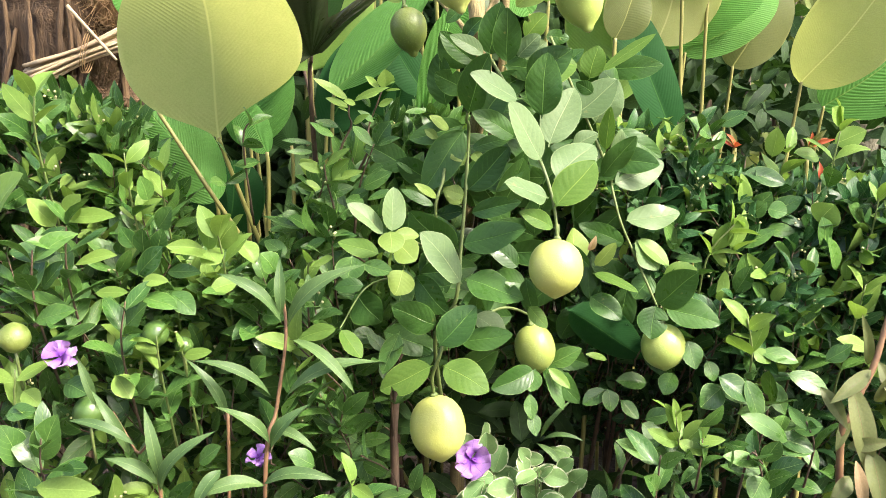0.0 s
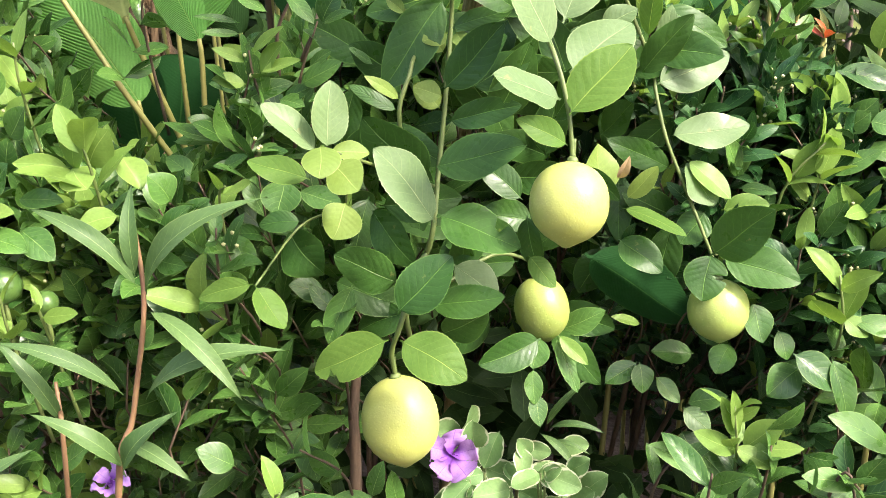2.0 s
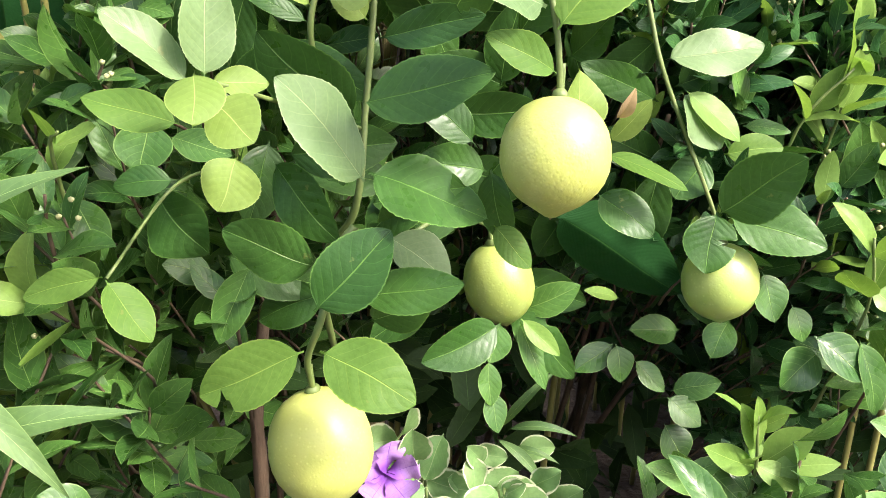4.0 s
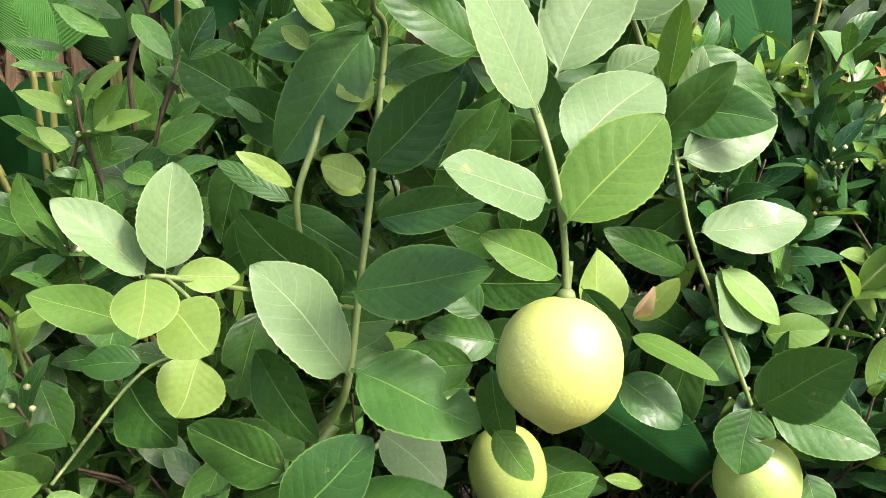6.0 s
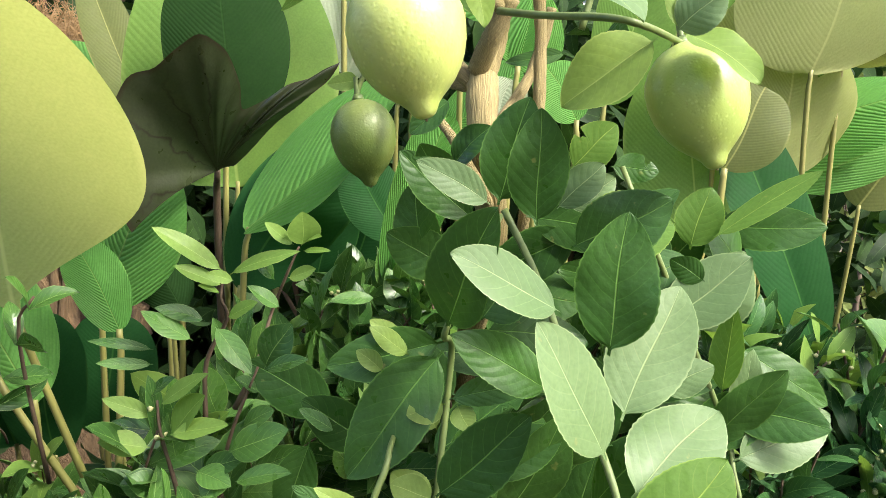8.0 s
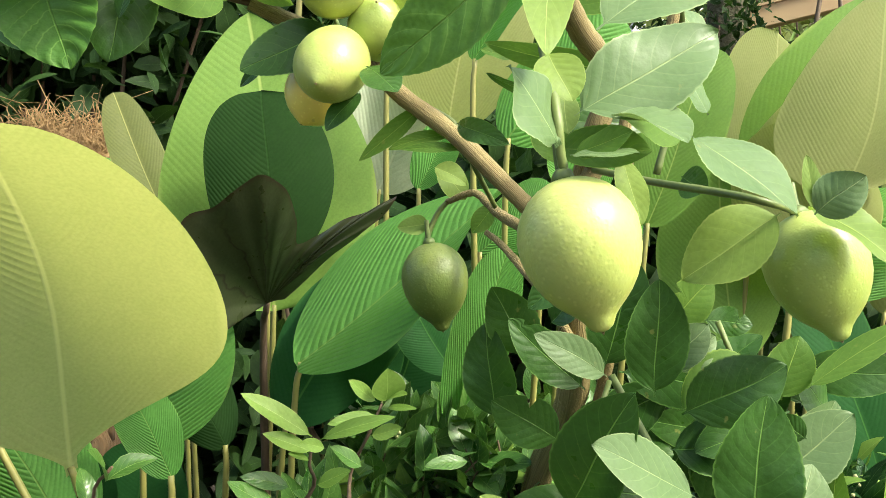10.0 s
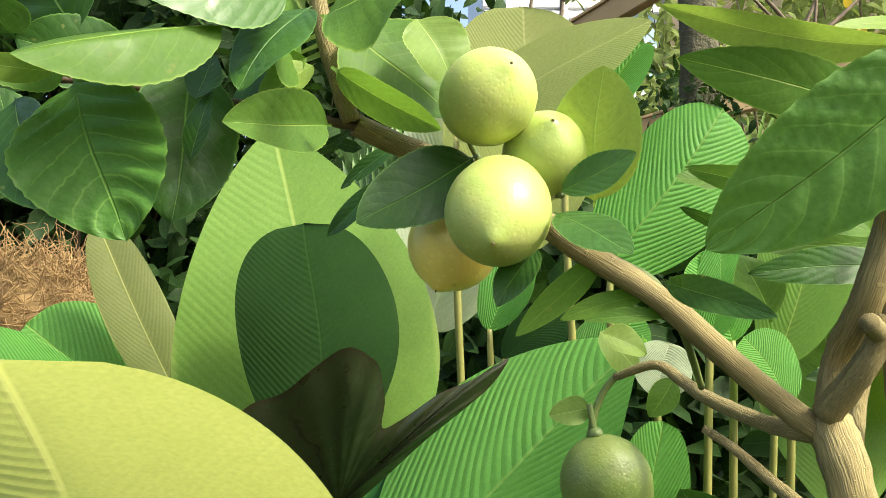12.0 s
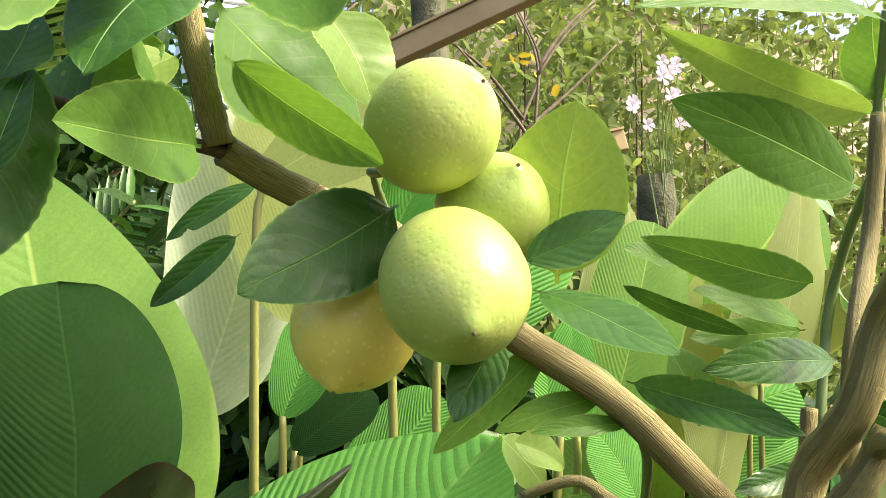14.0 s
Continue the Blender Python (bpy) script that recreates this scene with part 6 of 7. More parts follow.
hedge_leaf((0.273, 1.056, 0.549), (0.212, 1.044, 0.577), 0.021, "h")
hedge_leaf((0.294, 1.051, 0.568), (0.249, 1.039, 0.593), 0.018, "n")
hedge_leaf((0.288, 1.046, 0.576), (0.319, 1.034, 0.562), 0.017, "n")
hedge_leaf((0.298, 1.046, 0.570), (0.344, 1.034, 0.582), 0.016, "n")
hedge_leaf((0.287, 1.051, 0.599), (0.304, 1.039, 0.618), 0.010, "n")
hedge_leaf((0.292, 1.051, 0.582), (0.270, 1.039, 0.627), 0.015, "n")
hedge_leaf((0.290, 1.046, 0.588), (0.278, 1.034, 0.635), 0.013, "n")
hedge_leaf((0.298, 1.056, 0.569), (0.328, 1.044, 0.602), 0.023, "n")
hedge_leaf((0.263, 1.066, 0.559), (0.298, 1.054, 0.530), 0.032, "h")
hedge_leaf((0.382, 1.006, 0.564), (0.328, 0.994, 0.578), 0.019, "h")
hedge_leaf((0.382, 1.006, 0.565), (0.394, 0.994, 0.597), 0.023, "h")
hedge_leaf((0.431, 1.056, 0.571), (0.364, 1.044, 0.609), 0.027, "h")
hedge_leaf((0.261, 1.191, 0.805), (0.303, 1.179, 0.769), 0.024, "n")
hedge_leaf((0.405, 1.246, 0.756), (0.373, 1.234, 0.782), 0.024, "n")
hedge_leaf((0.408, 1.241, 0.781), (0.410, 1.229, 0.833), 0.028, "n")
hedge_leaf((0.415, 1.246, 0.783), (0.464, 1.234, 0.810), 0.020, "h")
hedge_leaf((0.321, 1.226, 0.782), (0.302, 1.214, 0.824), 0.026, "h")
hedge_leaf((0.399, 1.256, 0.796), (0.366, 1.244, 0.804), 0.013, "n")
hedge_leaf((0.417, 1.276, 0.802), (0.397, 1.264, 0.843), 0.033, "h")
hedge_leaf((0.438, 1.266, 0.824), (0.456, 1.254, 0.846), 0.023, "h")
hedge_leaf((0.432, 1.276, 0.830), (0.420, 1.264, 0.879), 0.022, "n")
hedge_leaf((0.457, 1.256, 0.836), (0.482, 1.244, 0.832), 0.030, "h")
hedge_leaf((0.323, 1.226, 0.771), (0.358, 1.214, 0.769), 0.014, "h")
hedge_leaf((0.437, 1.226, 0.742), (0.479, 1.214, 0.742), 0.020, "h")
hedge_leaf((0.425, 1.226, 0.725), (0.414, 1.214, 0.778), 0.028, "h")
hedge_leaf((-0.146, 1.156, 0.851), (-0.172, 1.144, 0.854), 0.020, "h")
hedge_leaf((-0.127, 1.156, 0.862), (-0.101, 1.144, 0.857), 0.016, "h")
hedge_leaf((-0.155, 1.126, 0.804), (-0.181, 1.114, 0.806), 0.010, "h")
hedge_leaf((-0.226, 1.146, 0.823), (-0.184, 1.134, 0.824), 0.012, "h")
hedge_leaf((-0.114, 1.106, 0.797), (-0.119, 1.094, 0.765), 0.033, "h")
hedge_leaf((-0.104, 1.116, 0.784), (-0.062, 1.104, 0.775), 0.021, "h")
hedge_leaf((-0.164, 1.086, 0.750), (-0.178, 1.074, 0.711), 0.025, "h")
hedge_leaf((-0.161, 1.091, 0.751), (-0.142, 1.079, 0.712), 0.023, "h")
hedge_leaf((-0.055, 1.106, 0.699), (-0.077, 1.094, 0.645), 0.024, "h")
hedge_leaf((-0.119, 1.156, 0.530), (-0.161, 1.144, 0.532), 0.021, "h")
hedge_leaf((-0.116, 1.156, 0.531), (-0.148, 1.144, 0.557), 0.022, "h")
hedge_leaf((-0.117, 1.156, 0.531), (-0.071, 1.144, 0.540), 0.018, "h")
hedge_leaf((-0.116, 1.151, 0.531), (-0.133, 1.139, 0.502), 0.025, "h")
hedge_leaf((-0.113, 1.146, 0.533), (-0.099, 1.134, 0.479), 0.029, "h")
hedge_leaf((-0.085, 1.136, 0.681), (-0.118, 1.124, 0.692), 0.021, "h")
hedge_leaf((-0.159, 1.056, 0.538), (-0.191, 1.044, 0.561), 0.025, "h")
hedge_leaf((-0.458, 1.046, 0.809), (-0.509, 1.034, 0.814), 0.027, "h")
hedge_leaf((-0.439, 1.046, 0.796), (-0.382, 1.034, 0.810), 0.021, "n")
hedge_leaf((-0.454, 1.056, 0.850), (-0.384, 1.044, 0.855), 0.019, "n")
hedge_leaf((-0.460, 1.056, 0.840), (-0.488, 1.044, 0.876), 0.024, "n")
hedge_leaf((-0.454, 1.056, 0.847), (-0.424, 1.044, 0.881), 0.026, "n")
hedge_leaf((-0.484, 1.046, 0.766), (-0.490, 1.034, 0.799), 0.019, "h")
hedge_leaf((-0.479, 1.046, 0.766), (-0.445, 1.034, 0.803), 0.023, "h")
hedge_leaf((-0.491, 1.046, 0.759), (-0.526, 1.034, 0.759), 0.021, "h")
hedge_leaf((-0.378, 1.026, 0.724), (-0.343, 1.014, 0.757), 0.027, "h")
hedge_leaf((-0.413, 1.036, 0.764), (-0.368, 1.024, 0.768), 0.014, "n")
hedge_leaf((-0.356, 1.036, 0.780), (-0.320, 1.024, 0.781), 0.015, "n")
hedge_leaf((-0.355, 1.031, 0.761), (-0.310, 1.019, 0.750), 0.023, "h")
hedge_leaf((-0.324, 1.036, 0.765), (-0.291, 1.024, 0.741), 0.024, "h")
hedge_leaf((-0.333, 1.056, 0.786), (-0.287, 1.044, 0.787), 0.017, "h")
hedge_leaf((-0.367, 1.056, 0.781), (-0.331, 1.044, 0.819), 0.027, "h")
hedge_leaf((-0.361, 1.066, 0.805), (-0.357, 1.054, 0.839), 0.024, "h")
hedge_leaf((-0.373, 1.066, 0.813), (-0.384, 1.054, 0.841), 0.019, "h")
hedge_leaf((-0.344, 1.066, 0.805), (-0.334, 1.054, 0.839), 0.020, "h")
hedge_leaf((-0.350, 1.086, 0.833), (-0.327, 1.074, 0.862), 0.024, "h")
hedge_leaf((-0.366, 1.106, 0.865), (-0.371, 1.094, 0.898), 0.020, "h")
hedge_leaf((-0.281, 1.056, 0.812), (-0.272, 1.044, 0.854), 0.029, "n")
hedge_leaf((-0.271, 1.061, 0.814), (-0.246, 1.049, 0.848), 0.031, "n")
hedge_leaf((-0.281, 1.051, 0.814), (-0.264, 1.039, 0.799), 0.028, "n")
hedge_leaf((-0.285, 1.056, 0.814), (-0.328, 1.044, 0.819), 0.016, "n")
hedge_leaf((-0.247, 1.056, 0.773), (-0.278, 1.044, 0.766), 0.020, "n")
hedge_leaf((-0.204, 1.066, 0.783), (-0.219, 1.054, 0.809), 0.026, "h")
hedge_leaf((-0.246, 1.071, 0.822), (-0.226, 1.059, 0.795), 0.023, "n")
hedge_leaf((-0.484, 0.956, 0.866), (-0.442, 0.944, 0.914), 0.046, "n")
hedge_leaf((-0.458, 0.956, 0.587), (-0.426, 0.944, 0.648), 0.031, "h")
hedge_leaf((-0.476, 0.956, 0.580), (-0.492, 0.944, 0.636), 0.030, "h")
hedge_leaf((-0.501, 0.976, 0.634), (-0.458, 0.964, 0.645), 0.020, "h")
hedge_leaf((-0.456, 0.936, 0.566), (-0.376, 0.924, 0.565), 0.025, "n")
hedge_leaf((-0.446, 0.986, 0.564), (-0.409, 0.974, 0.571), 0.018, "h")
hedge_leaf((-0.384, 1.006, 0.673), (-0.361, 0.994, 0.648), 0.024, "n")
hedge_leaf((-0.358, 1.006, 0.648), (-0.333, 0.994, 0.672), 0.022, "h")
hedge_leaf((-0.488, 0.996, 0.657), (-0.463, 0.984, 0.643), 0.020, "n")
hedge_leaf((-0.388, 1.026, 0.710), (-0.365, 1.014, 0.695), 0.021, "h")
hedge_leaf((-0.443, 1.006, 0.663), (-0.411, 0.994, 0.654), 0.025, "h")
hedge_leaf((-0.309, 1.026, 0.690), (-0.271, 1.014, 0.699), 0.015, "n")
hedge_leaf((-0.365, 1.026, 0.704), (-0.335, 1.014, 0.696), 0.015, "n")
hedge_leaf((-0.226, 1.026, 0.669), (-0.208, 1.014, 0.694), 0.021, "h")
hedge_leaf((-0.285, 0.986, 0.573), (-0.255, 0.974, 0.599), 0.020, "h")
hedge_leaf((0.557, 1.286, 0.926), (0.598, 1.274, 0.945), 0.030, "n")
hedge_leaf((0.565, 1.286, 0.950), (0.547, 1.274, 0.978), 0.029, "n")
hedge_leaf((0.531, 1.256, 0.815), (0.548, 1.244, 0.844), 0.040, "n")
hedge_leaf((0.548, 1.306, 0.904), (0.505, 1.294, 0.912), 0.027, "n")
hedge_leaf((0.478, 1.306, 0.904), (0.479, 1.294, 0.949), 0.025, "n")
hedge_leaf((0.430, 1.286, 0.885), (0.489, 1.274, 0.869), 0.028, "h")
hedge_leaf((0.435, 1.276, 0.833), (0.420, 1.264, 0.886), 0.022, "n")
hedge_leaf((0.444, 1.276, 0.830), (0.466, 1.264, 0.859), 0.024, "h")
hedge_leaf((0.463, 1.266, 0.824), (0.506, 1.254, 0.853), 0.024, "h")
hedge_leaf((0.457, 1.266, 0.805), (0.500, 1.254, 0.803), 0.021, "h")
hedge_leaf((0.539, 1.246, 0.778), (0.526, 1.234, 0.828), 0.030, "h")
hedge_leaf((0.378, 1.226, 0.781), (0.393, 1.214, 0.824), 0.024, "n")
hedge_leaf((0.402, 1.226, 0.784), (0.410, 1.214, 0.832), 0.033, "n")
hedge_leaf((0.333, 1.246, 0.780), (0.310, 1.234, 0.821), 0.032, "h")
hedge_leaf((0.395, 1.326, 0.931), (0.357, 1.314, 0.961), 0.030, "h")
hedge_leaf((0.405, 1.336, 0.950), (0.446, 1.324, 0.969), 0.021, "h")
hedge_leaf((0.422, 1.156, 0.657), (0.472, 1.144, 0.645), 0.021, "h")
hedge_leaf((0.456, 1.146, 0.631), (0.513, 1.134, 0.603), 0.026, "h")
hedge_leaf((0.447, 1.086, 0.574), (0.479, 1.074, 0.584), 0.025, "h")
hedge_leaf((0.424, 1.086, 0.566), (0.470, 1.074, 0.550), 0.028, "h")
hedge_leaf((0.391, 1.026, 0.548), (0.342, 1.014, 0.555), 0.018, "h")
hedge_leaf((0.395, 1.026, 0.544), (0.434, 1.014, 0.561), 0.025, "h")
hedge_leaf((0.384, 1.006, 0.547), (0.365, 0.994, 0.523), 0.029, "h")
hedge_leaf((0.498, 1.206, 0.693), (0.483, 1.194, 0.743), 0.030, "h")
hedge_leaf((0.569, 1.226, 0.688), (0.607, 1.214, 0.739), 0.024, "n")
hedge_leaf((0.503, 1.206, 0.677), (0.500, 1.194, 0.716), 0.026, "n")
hedge_leaf((0.402, 1.206, 0.725), (0.419, 1.194, 0.767), 0.024, "h")
hedge_leaf((0.450, 1.206, 0.709), (0.420, 1.194, 0.743), 0.026, "h")
hedge_leaf((0.553, 1.236, 0.751), (0.532, 1.224, 0.801), 0.026, "h")
hedge_leaf((0.597, 1.256, 0.812), (0.565, 1.244, 0.846), 0.029, "h")
hedge_leaf((0.492, 1.246, 0.765), (0.462, 1.234, 0.791), 0.025, "h")
hedge_leaf((0.571, 1.156, 0.659), (0.519, 1.144, 0.678), 0.022, "n")
hedge_leaf((0.507, 1.146, 0.646), (0.537, 1.134, 0.673), 0.021, "h")

# ---------------- wild petunias ----------------
petunia = thing("wild_petunia", (-0.2, 0.88, 0.0), "wild petunia plant with long narrow leaves and red-brown stems", "plant")


def petunia_leaf(foot, tip, width):
    k = seed_next()
    shape = set_leaf("lance", foot, tip, width, (0.1, -0.6, 0.8), n=18, m=2, fold=0.35, arch=0.21, wave=0.10, stalk=0.04, seed=k)
    part("leaf", shape, LEAF["r"], petunia)


petunia_leaf((-0.156, 0.870, 0.766), (-0.071, 0.860, 0.834), 0.016)
petunia_leaf((-0.161, 0.870, 0.770), (-0.221, 0.860, 0.824), 0.013)
petunia_leaf((-0.162, 0.870, 0.778), (-0.163, 0.880, 0.837), 0.011)
petunia_leaf((-0.153, 0.865, 0.756), (-0.085, 0.830, 0.711), 0.013)
petunia_leaf((-0.158, 0.860, 0.696), (-0.059, 0.850, 0.737), 0.016)
petunia_leaf((-0.173, 0.860, 0.699), (-0.247, 0.840, 0.741), 0.011)
petunia_leaf((-0.172, 0.850, 0.644), (-0.129, 0.840, 0.698), 0.015)
petunia_leaf((-0.173, 0.850, 0.650), (-0.222, 0.830, 0.698), 0.013)
petunia_leaf((-0.221, 0.870, 0.672), (-0.257, 0.860, 0.738), 0.011)
petunia_leaf((-0.180, 0.840, 0.612), (-0.104, 0.820, 0.627), 0.015)
petunia_leaf((-0.177, 0.840, 0.612), (-0.239, 0.820, 0.609), 0.015)
petunia_leaf((-0.281, 0.840, 0.618), (-0.294, 0.840, 0.695), 0.013)
petunia_leaf((-0.282, 0.840, 0.606), (-0.220, 0.830, 0.674), 0.016)
petunia_leaf((-0.284, 0.840, 0.612), (-0.332, 0.830, 0.645), 0.013)
petunia_leaf((-0.326, 0.900, 0.629), (-0.396, 0.900, 0.657), 0.011)
petunia_leaf((-0.340, 0.920, 0.608), (-0.378, 0.920, 0.685), 0.012)
petunia_leaf((-0.398, 0.980, 0.644), (-0.416, 0.980, 0.704), 0.011)
petunia_leaf((-0.219, 0.840, 0.630), (-0.243, 0.820, 0.598), 0.015)
petunia_leaf((-0.174, 0.860, 0.663), (-0.125, 0.840, 0.648), 0.011)
petunia_leaf((0.138, 1.170, 0.528), (0.191, 1.150, 0.533), 0.008)
petunia_leaf((0.127, 1.160, 0.526), (0.163, 1.140, 0.493), 0.009)
petunia_leaf((0.135, 1.180, 0.525), (0.177, 1.170, 0.585), 0.008)
petunia_leaf((0.137, 1.160, 0.515), (0.176, 1.140, 0.514), 0.007)
part("stem", tube([(-0.2, 0.88, 0.0), (-0.181, 0.850, 0.583), (-0.167, 0.860, 0.687), (-0.157, 0.868, 0.761), (-0.163, 0.875, 0.823)], 0.0026, 0.0014, 7, 6, 0.08, 1), RED_STEM, petunia)
part("stem", tube([(-0.25, 0.9, 0.0), (-0.218, 0.860, 0.621), (-0.222, 0.870, 0.672), (-0.228, 0.880, 0.698)], 0.0022, 0.0012, 7, 6, 0.08, 2), RED_STEM, petunia)
part("stem", tube([(-0.32, 0.92, 0.0), (-0.282, 0.840, 0.600), (-0.326, 0.900, 0.623), (-0.359, 0.930, 0.656)], 0.0022, 0.0012, 7, 6, 0.08, 3), RED_STEM, petunia)


def petunia_flower(centre, radius, facing, seed):
    flower = thing("petunia_flower", centre, "purple funnel-shaped wild petunia flower among the leaves", "flower", "purple flowers")
    c, f = np.asarray(centre), np.asarray(facing, float)
    f /= np.linalg.norm(f)
    side = np.cross(f, (0.1, 0.2, 1.0))
    side /= np.linalg.norm(side)
    up = np.cross(side, f)
    rng = np.random.default_rng(seed)
    for k in range(5):
        a = 2 * math.pi * k / 5 + 0.3
        out = math.cos(a) * side + math.sin(a) * up
        shape = set_leaf("round", c - f * radius * 0.40, c + out * radius * rng.uniform(0.92, 1.08) + f * rng.uniform(-0.05, 0.12) * radius, radius * 1.04, f - out * 0.3 + rng.normal(size=3) * 0.16,
                         n=18, m=6, fold=rng.uniform(0.0, 0.3), arch=-0.02, wave=0.32, teeth=0.10, seed=seed + k)
        part("petal", shape, LEAF["u"], flower)
    part("tube", tube([c - f * radius * 1.6, c - f * radius * 0.55], 0.002, 0.003, 8, 4, 0.0, seed), LEAF["u"], flower)


petunia_flower((0.040, 1.120, 0.520), 0.026, (0.2, -0.9, 0.35), 40)
petunia_flower((-0.429, 0.970, 0.709), 0.018, (0.3, -0.7, 0.6), 50)
petunia_flower((-0.188, 0.860, 0.636), 0.012, (0.0, -0.5, 0.8), 60)

# ---------------- small fruits, flowers and ground cover in the hedge ----------------
def calamansi(centre, radius, peel):
    c = Vector(centre)
    fruit = thing("small_citrus", tuple(c), "small round green citrus fruit standing among hedge leaves", "citrus fruit", "small green fruits")
    line = [(0.02, 0.28), (0.1, 0.6), (0.25, 0.87), (0.45, 1.0), (0.6, 0.97), (0.78, 0.8), (0.9, 0.56), (0.98, 0.25)]
    part("peel", lathe(c + Vector((0, 0, -radius)), c + Vector((0, 0, radius)), radius, line, 24, 0.01, seed_next()), PEEL[peel], fruit)
    part("stalk", tube([c + Vector((0, 0.01, -radius - 0.05)), c + Vector((0, 0, -radius + 0.001))], 0.0018, 0.0022, 6, 3, 0.05, 1), TWIG, fruit)


calamansi((-0.494, 1.000, 0.720), 0.018, "dark")
calamansi((-0.341, 1.030, 0.717), 0.016, "unripe")
calamansi((-0.418, 1.010, 0.627), 0.019, "unripe")
calamansi((-0.311, 1.040, 0.699), 0.011, "unripe")

ground_cover = thing("variegated_creeper", (0.1, 1.17, 0.0), "low creeper with small green leaves edged in cream", "plant")
for index in range(84):
    rng = np.random.default_rng(500 + index)
    c = np.array([rng.uniform(0.045, 0.175), rng.uniform(1.12, 1.2), 0.0])
    c[2] = 0.50 - (c[0] - 0.05) * 0.16 + rng.uniform(-0.11, 0.02)
    a = rng.uniform(0, 6.3)
    out = np.array([math.cos(a), -0.35, math.sin(a) * 0.8])
    size = rng.uniform(0.026, 0.044)
    part("leaf", set_leaf("ovate", c, c + out / np.linalg.norm(out) * size, size * 0.70, (rng.normal() * 0.5, -0.75, 0.55), n=12, m=4, fold=0.3, arch=0.04, wave=0.08, stalk=0.06, seed=index), LEAF["v"], ground_cover)
    if index % 3 == 0:
        part("stem", tube([c, c + np.array([0.005, 0.02, -0.15]), np.array([0.1 + rng.uniform(-0.06, 0.06), 1.18, 0.0])], 0.0012, 0.002, 5, 4, 0.05, index), TWIG, ground_cover)


def bract_flower(centre, lean, seed):
    rng = np.random.default_rng(seed)
    plant = thing("red_bract_flower", (centre[0], centre[1], 0.0), "red and yellow bract flower rising above the hedge", "flower", "red flowers")
    c = np.asarray(centre)
    part("stem", tube([(c[0], c[1], 0.0), c + np.array([0, 0.0, -0.1]), c], 0.004, 0.003, 6, 4, 0.05, seed), STALK, plant)
    for k in range(6):
        d = np.array([lean + rng.normal() * 0.7, -0.3 + rng.normal() * 0.3, 0.5 + rng.normal() * 0.4])
        d /= np.linalg.norm(d)
        part("bract", set_leaf("lance", c, c + d * rng.uniform(0.028, 0.05), 0.009, (0.1, -0.8, 0.5), n=8, m=2, fold=0.5, arch=0.08, seed=seed + k), LEAF["o"] if k % 2 else LEAF["O"], plant)


bract_flower((0.551, 1.360, 0.915), 0.6, 700)
bract_flower((0.555, 1.320, 0.871), 0.8, 710)
bract_flower((0.447, 1.380, 0.914), -0.2, 720)

side_plant = thing("bronze_leaved_plant", (0.56, 1.02, 0.0), "tall plant with red stem and drooping bronze-green leaves", "plant")
part("stem", tube([(0.53, 1.02, 0.0), (0.475, 1.010, 0.541), (0.484, 1.010, 0.626), (0.509, 1.020, 0.678), (0.525, 1.030, 0.727), (0.540, 1.040, 0.776)], 0.0050, 0.0035, 8, 6, 0.08, 8), RED_STEM, side_plant)
for index, (a, b, w) in enumerate([
        ((0.496, 1.000, 0.681), (0.443, 0.980, 0.647), 0.016), ((0.471, 0.990, 0.667), (0.487, 0.970, 0.566), 0.027), ((0.444, 1.010, 0.657), (0.471, 0.990, 0.611), 0.016),
        ((0.467, 0.980, 0.595), (0.508, 0.960, 0.610), 0.015), ((0.489, 0.970, 0.595), (0.498, 0.950, 0.527), 0.026), ((0.483, 0.990, 0.574), (0.489, 0.970, 0.513), 0.013),
        ((0.483, 1.000, 0.549), (0.452, 0.980, 0.526), 0.018), ((0.501, 0.990, 0.646), (0.507, 0.970, 0.687), 0.017), ((0.497, 1.010, 0.685), (0.476, 0.990, 0.751), 0.012),
        ((0.500, 0.990, 0.694), (0.516, 0.970, 0.647), 0.015), ((0.483, 1.020, 0.619), (0.463, 1.000, 0.581), 0.013)]):
    part("leaf", set_leaf("lance", a, b, w * 1.1, (-0.1, -0.85, 0.4), n=16, m=3, fold=0.35, arch=0.08, wave=0.08, seed=index + 30), LEAF["b" if index == 5 else "a"], side_plant)

# ---------------- fibrous trunk, coconut fibre and sticks ----------------
stump = thing("fibrous_trunk", (-0.98, 2.55, 0.0), "brown decaying fibrous tree trunk with split bark", "tree trunk")
part("trunk", tube([(-1.0, 2.6, 0.0), (-0.99, 2.6, 0.6), (-0.98, 2.6, 1.30)], 0.30, 0.25, 40, 20, 0.09, 7), FIBRE, stump)
for index in range(46):
    rng = np.random.default_rng(900 + index)
    a = math.radians(-170 + 165 * index / 45)
    r = 0.272
    x, y = -0.99 + r * math.cos(a), 2.6 + r * math.sin(a)
    z = rng.uniform(0.4, 1.0)
    part("bark_strip", tube([(x, y, z), (x + rng.normal() * 0.012, y - 0.012, z + 0.15), (x + rng.normal() * 0.014, y, z + rng.uniform(0.25, 0.4))], 0.011, 0.006, 6, 5, 0.3, index), FIBRE, stump)

fibre_at = np.array((-0.815, 2.440, 1.245))
coir = thing("coconut_fibre_clump", tuple(float(v) for v in fibre_at), "clump of tangled orange-brown coconut fibre on the trunk", "plant fibre")
core = lathe(fibre_at - np.array([0, 0, 0.12]), fibre_at + np.array([0.01, 0, 0.10]), 0.115, [(0.05, 0.5), (0.25, 0.9), (0.5, 1.0), (0.75, 0.8), (0.93, 0.45)], 22, 0.06, 5)
part("core", core, COIR, coir)
strands = []
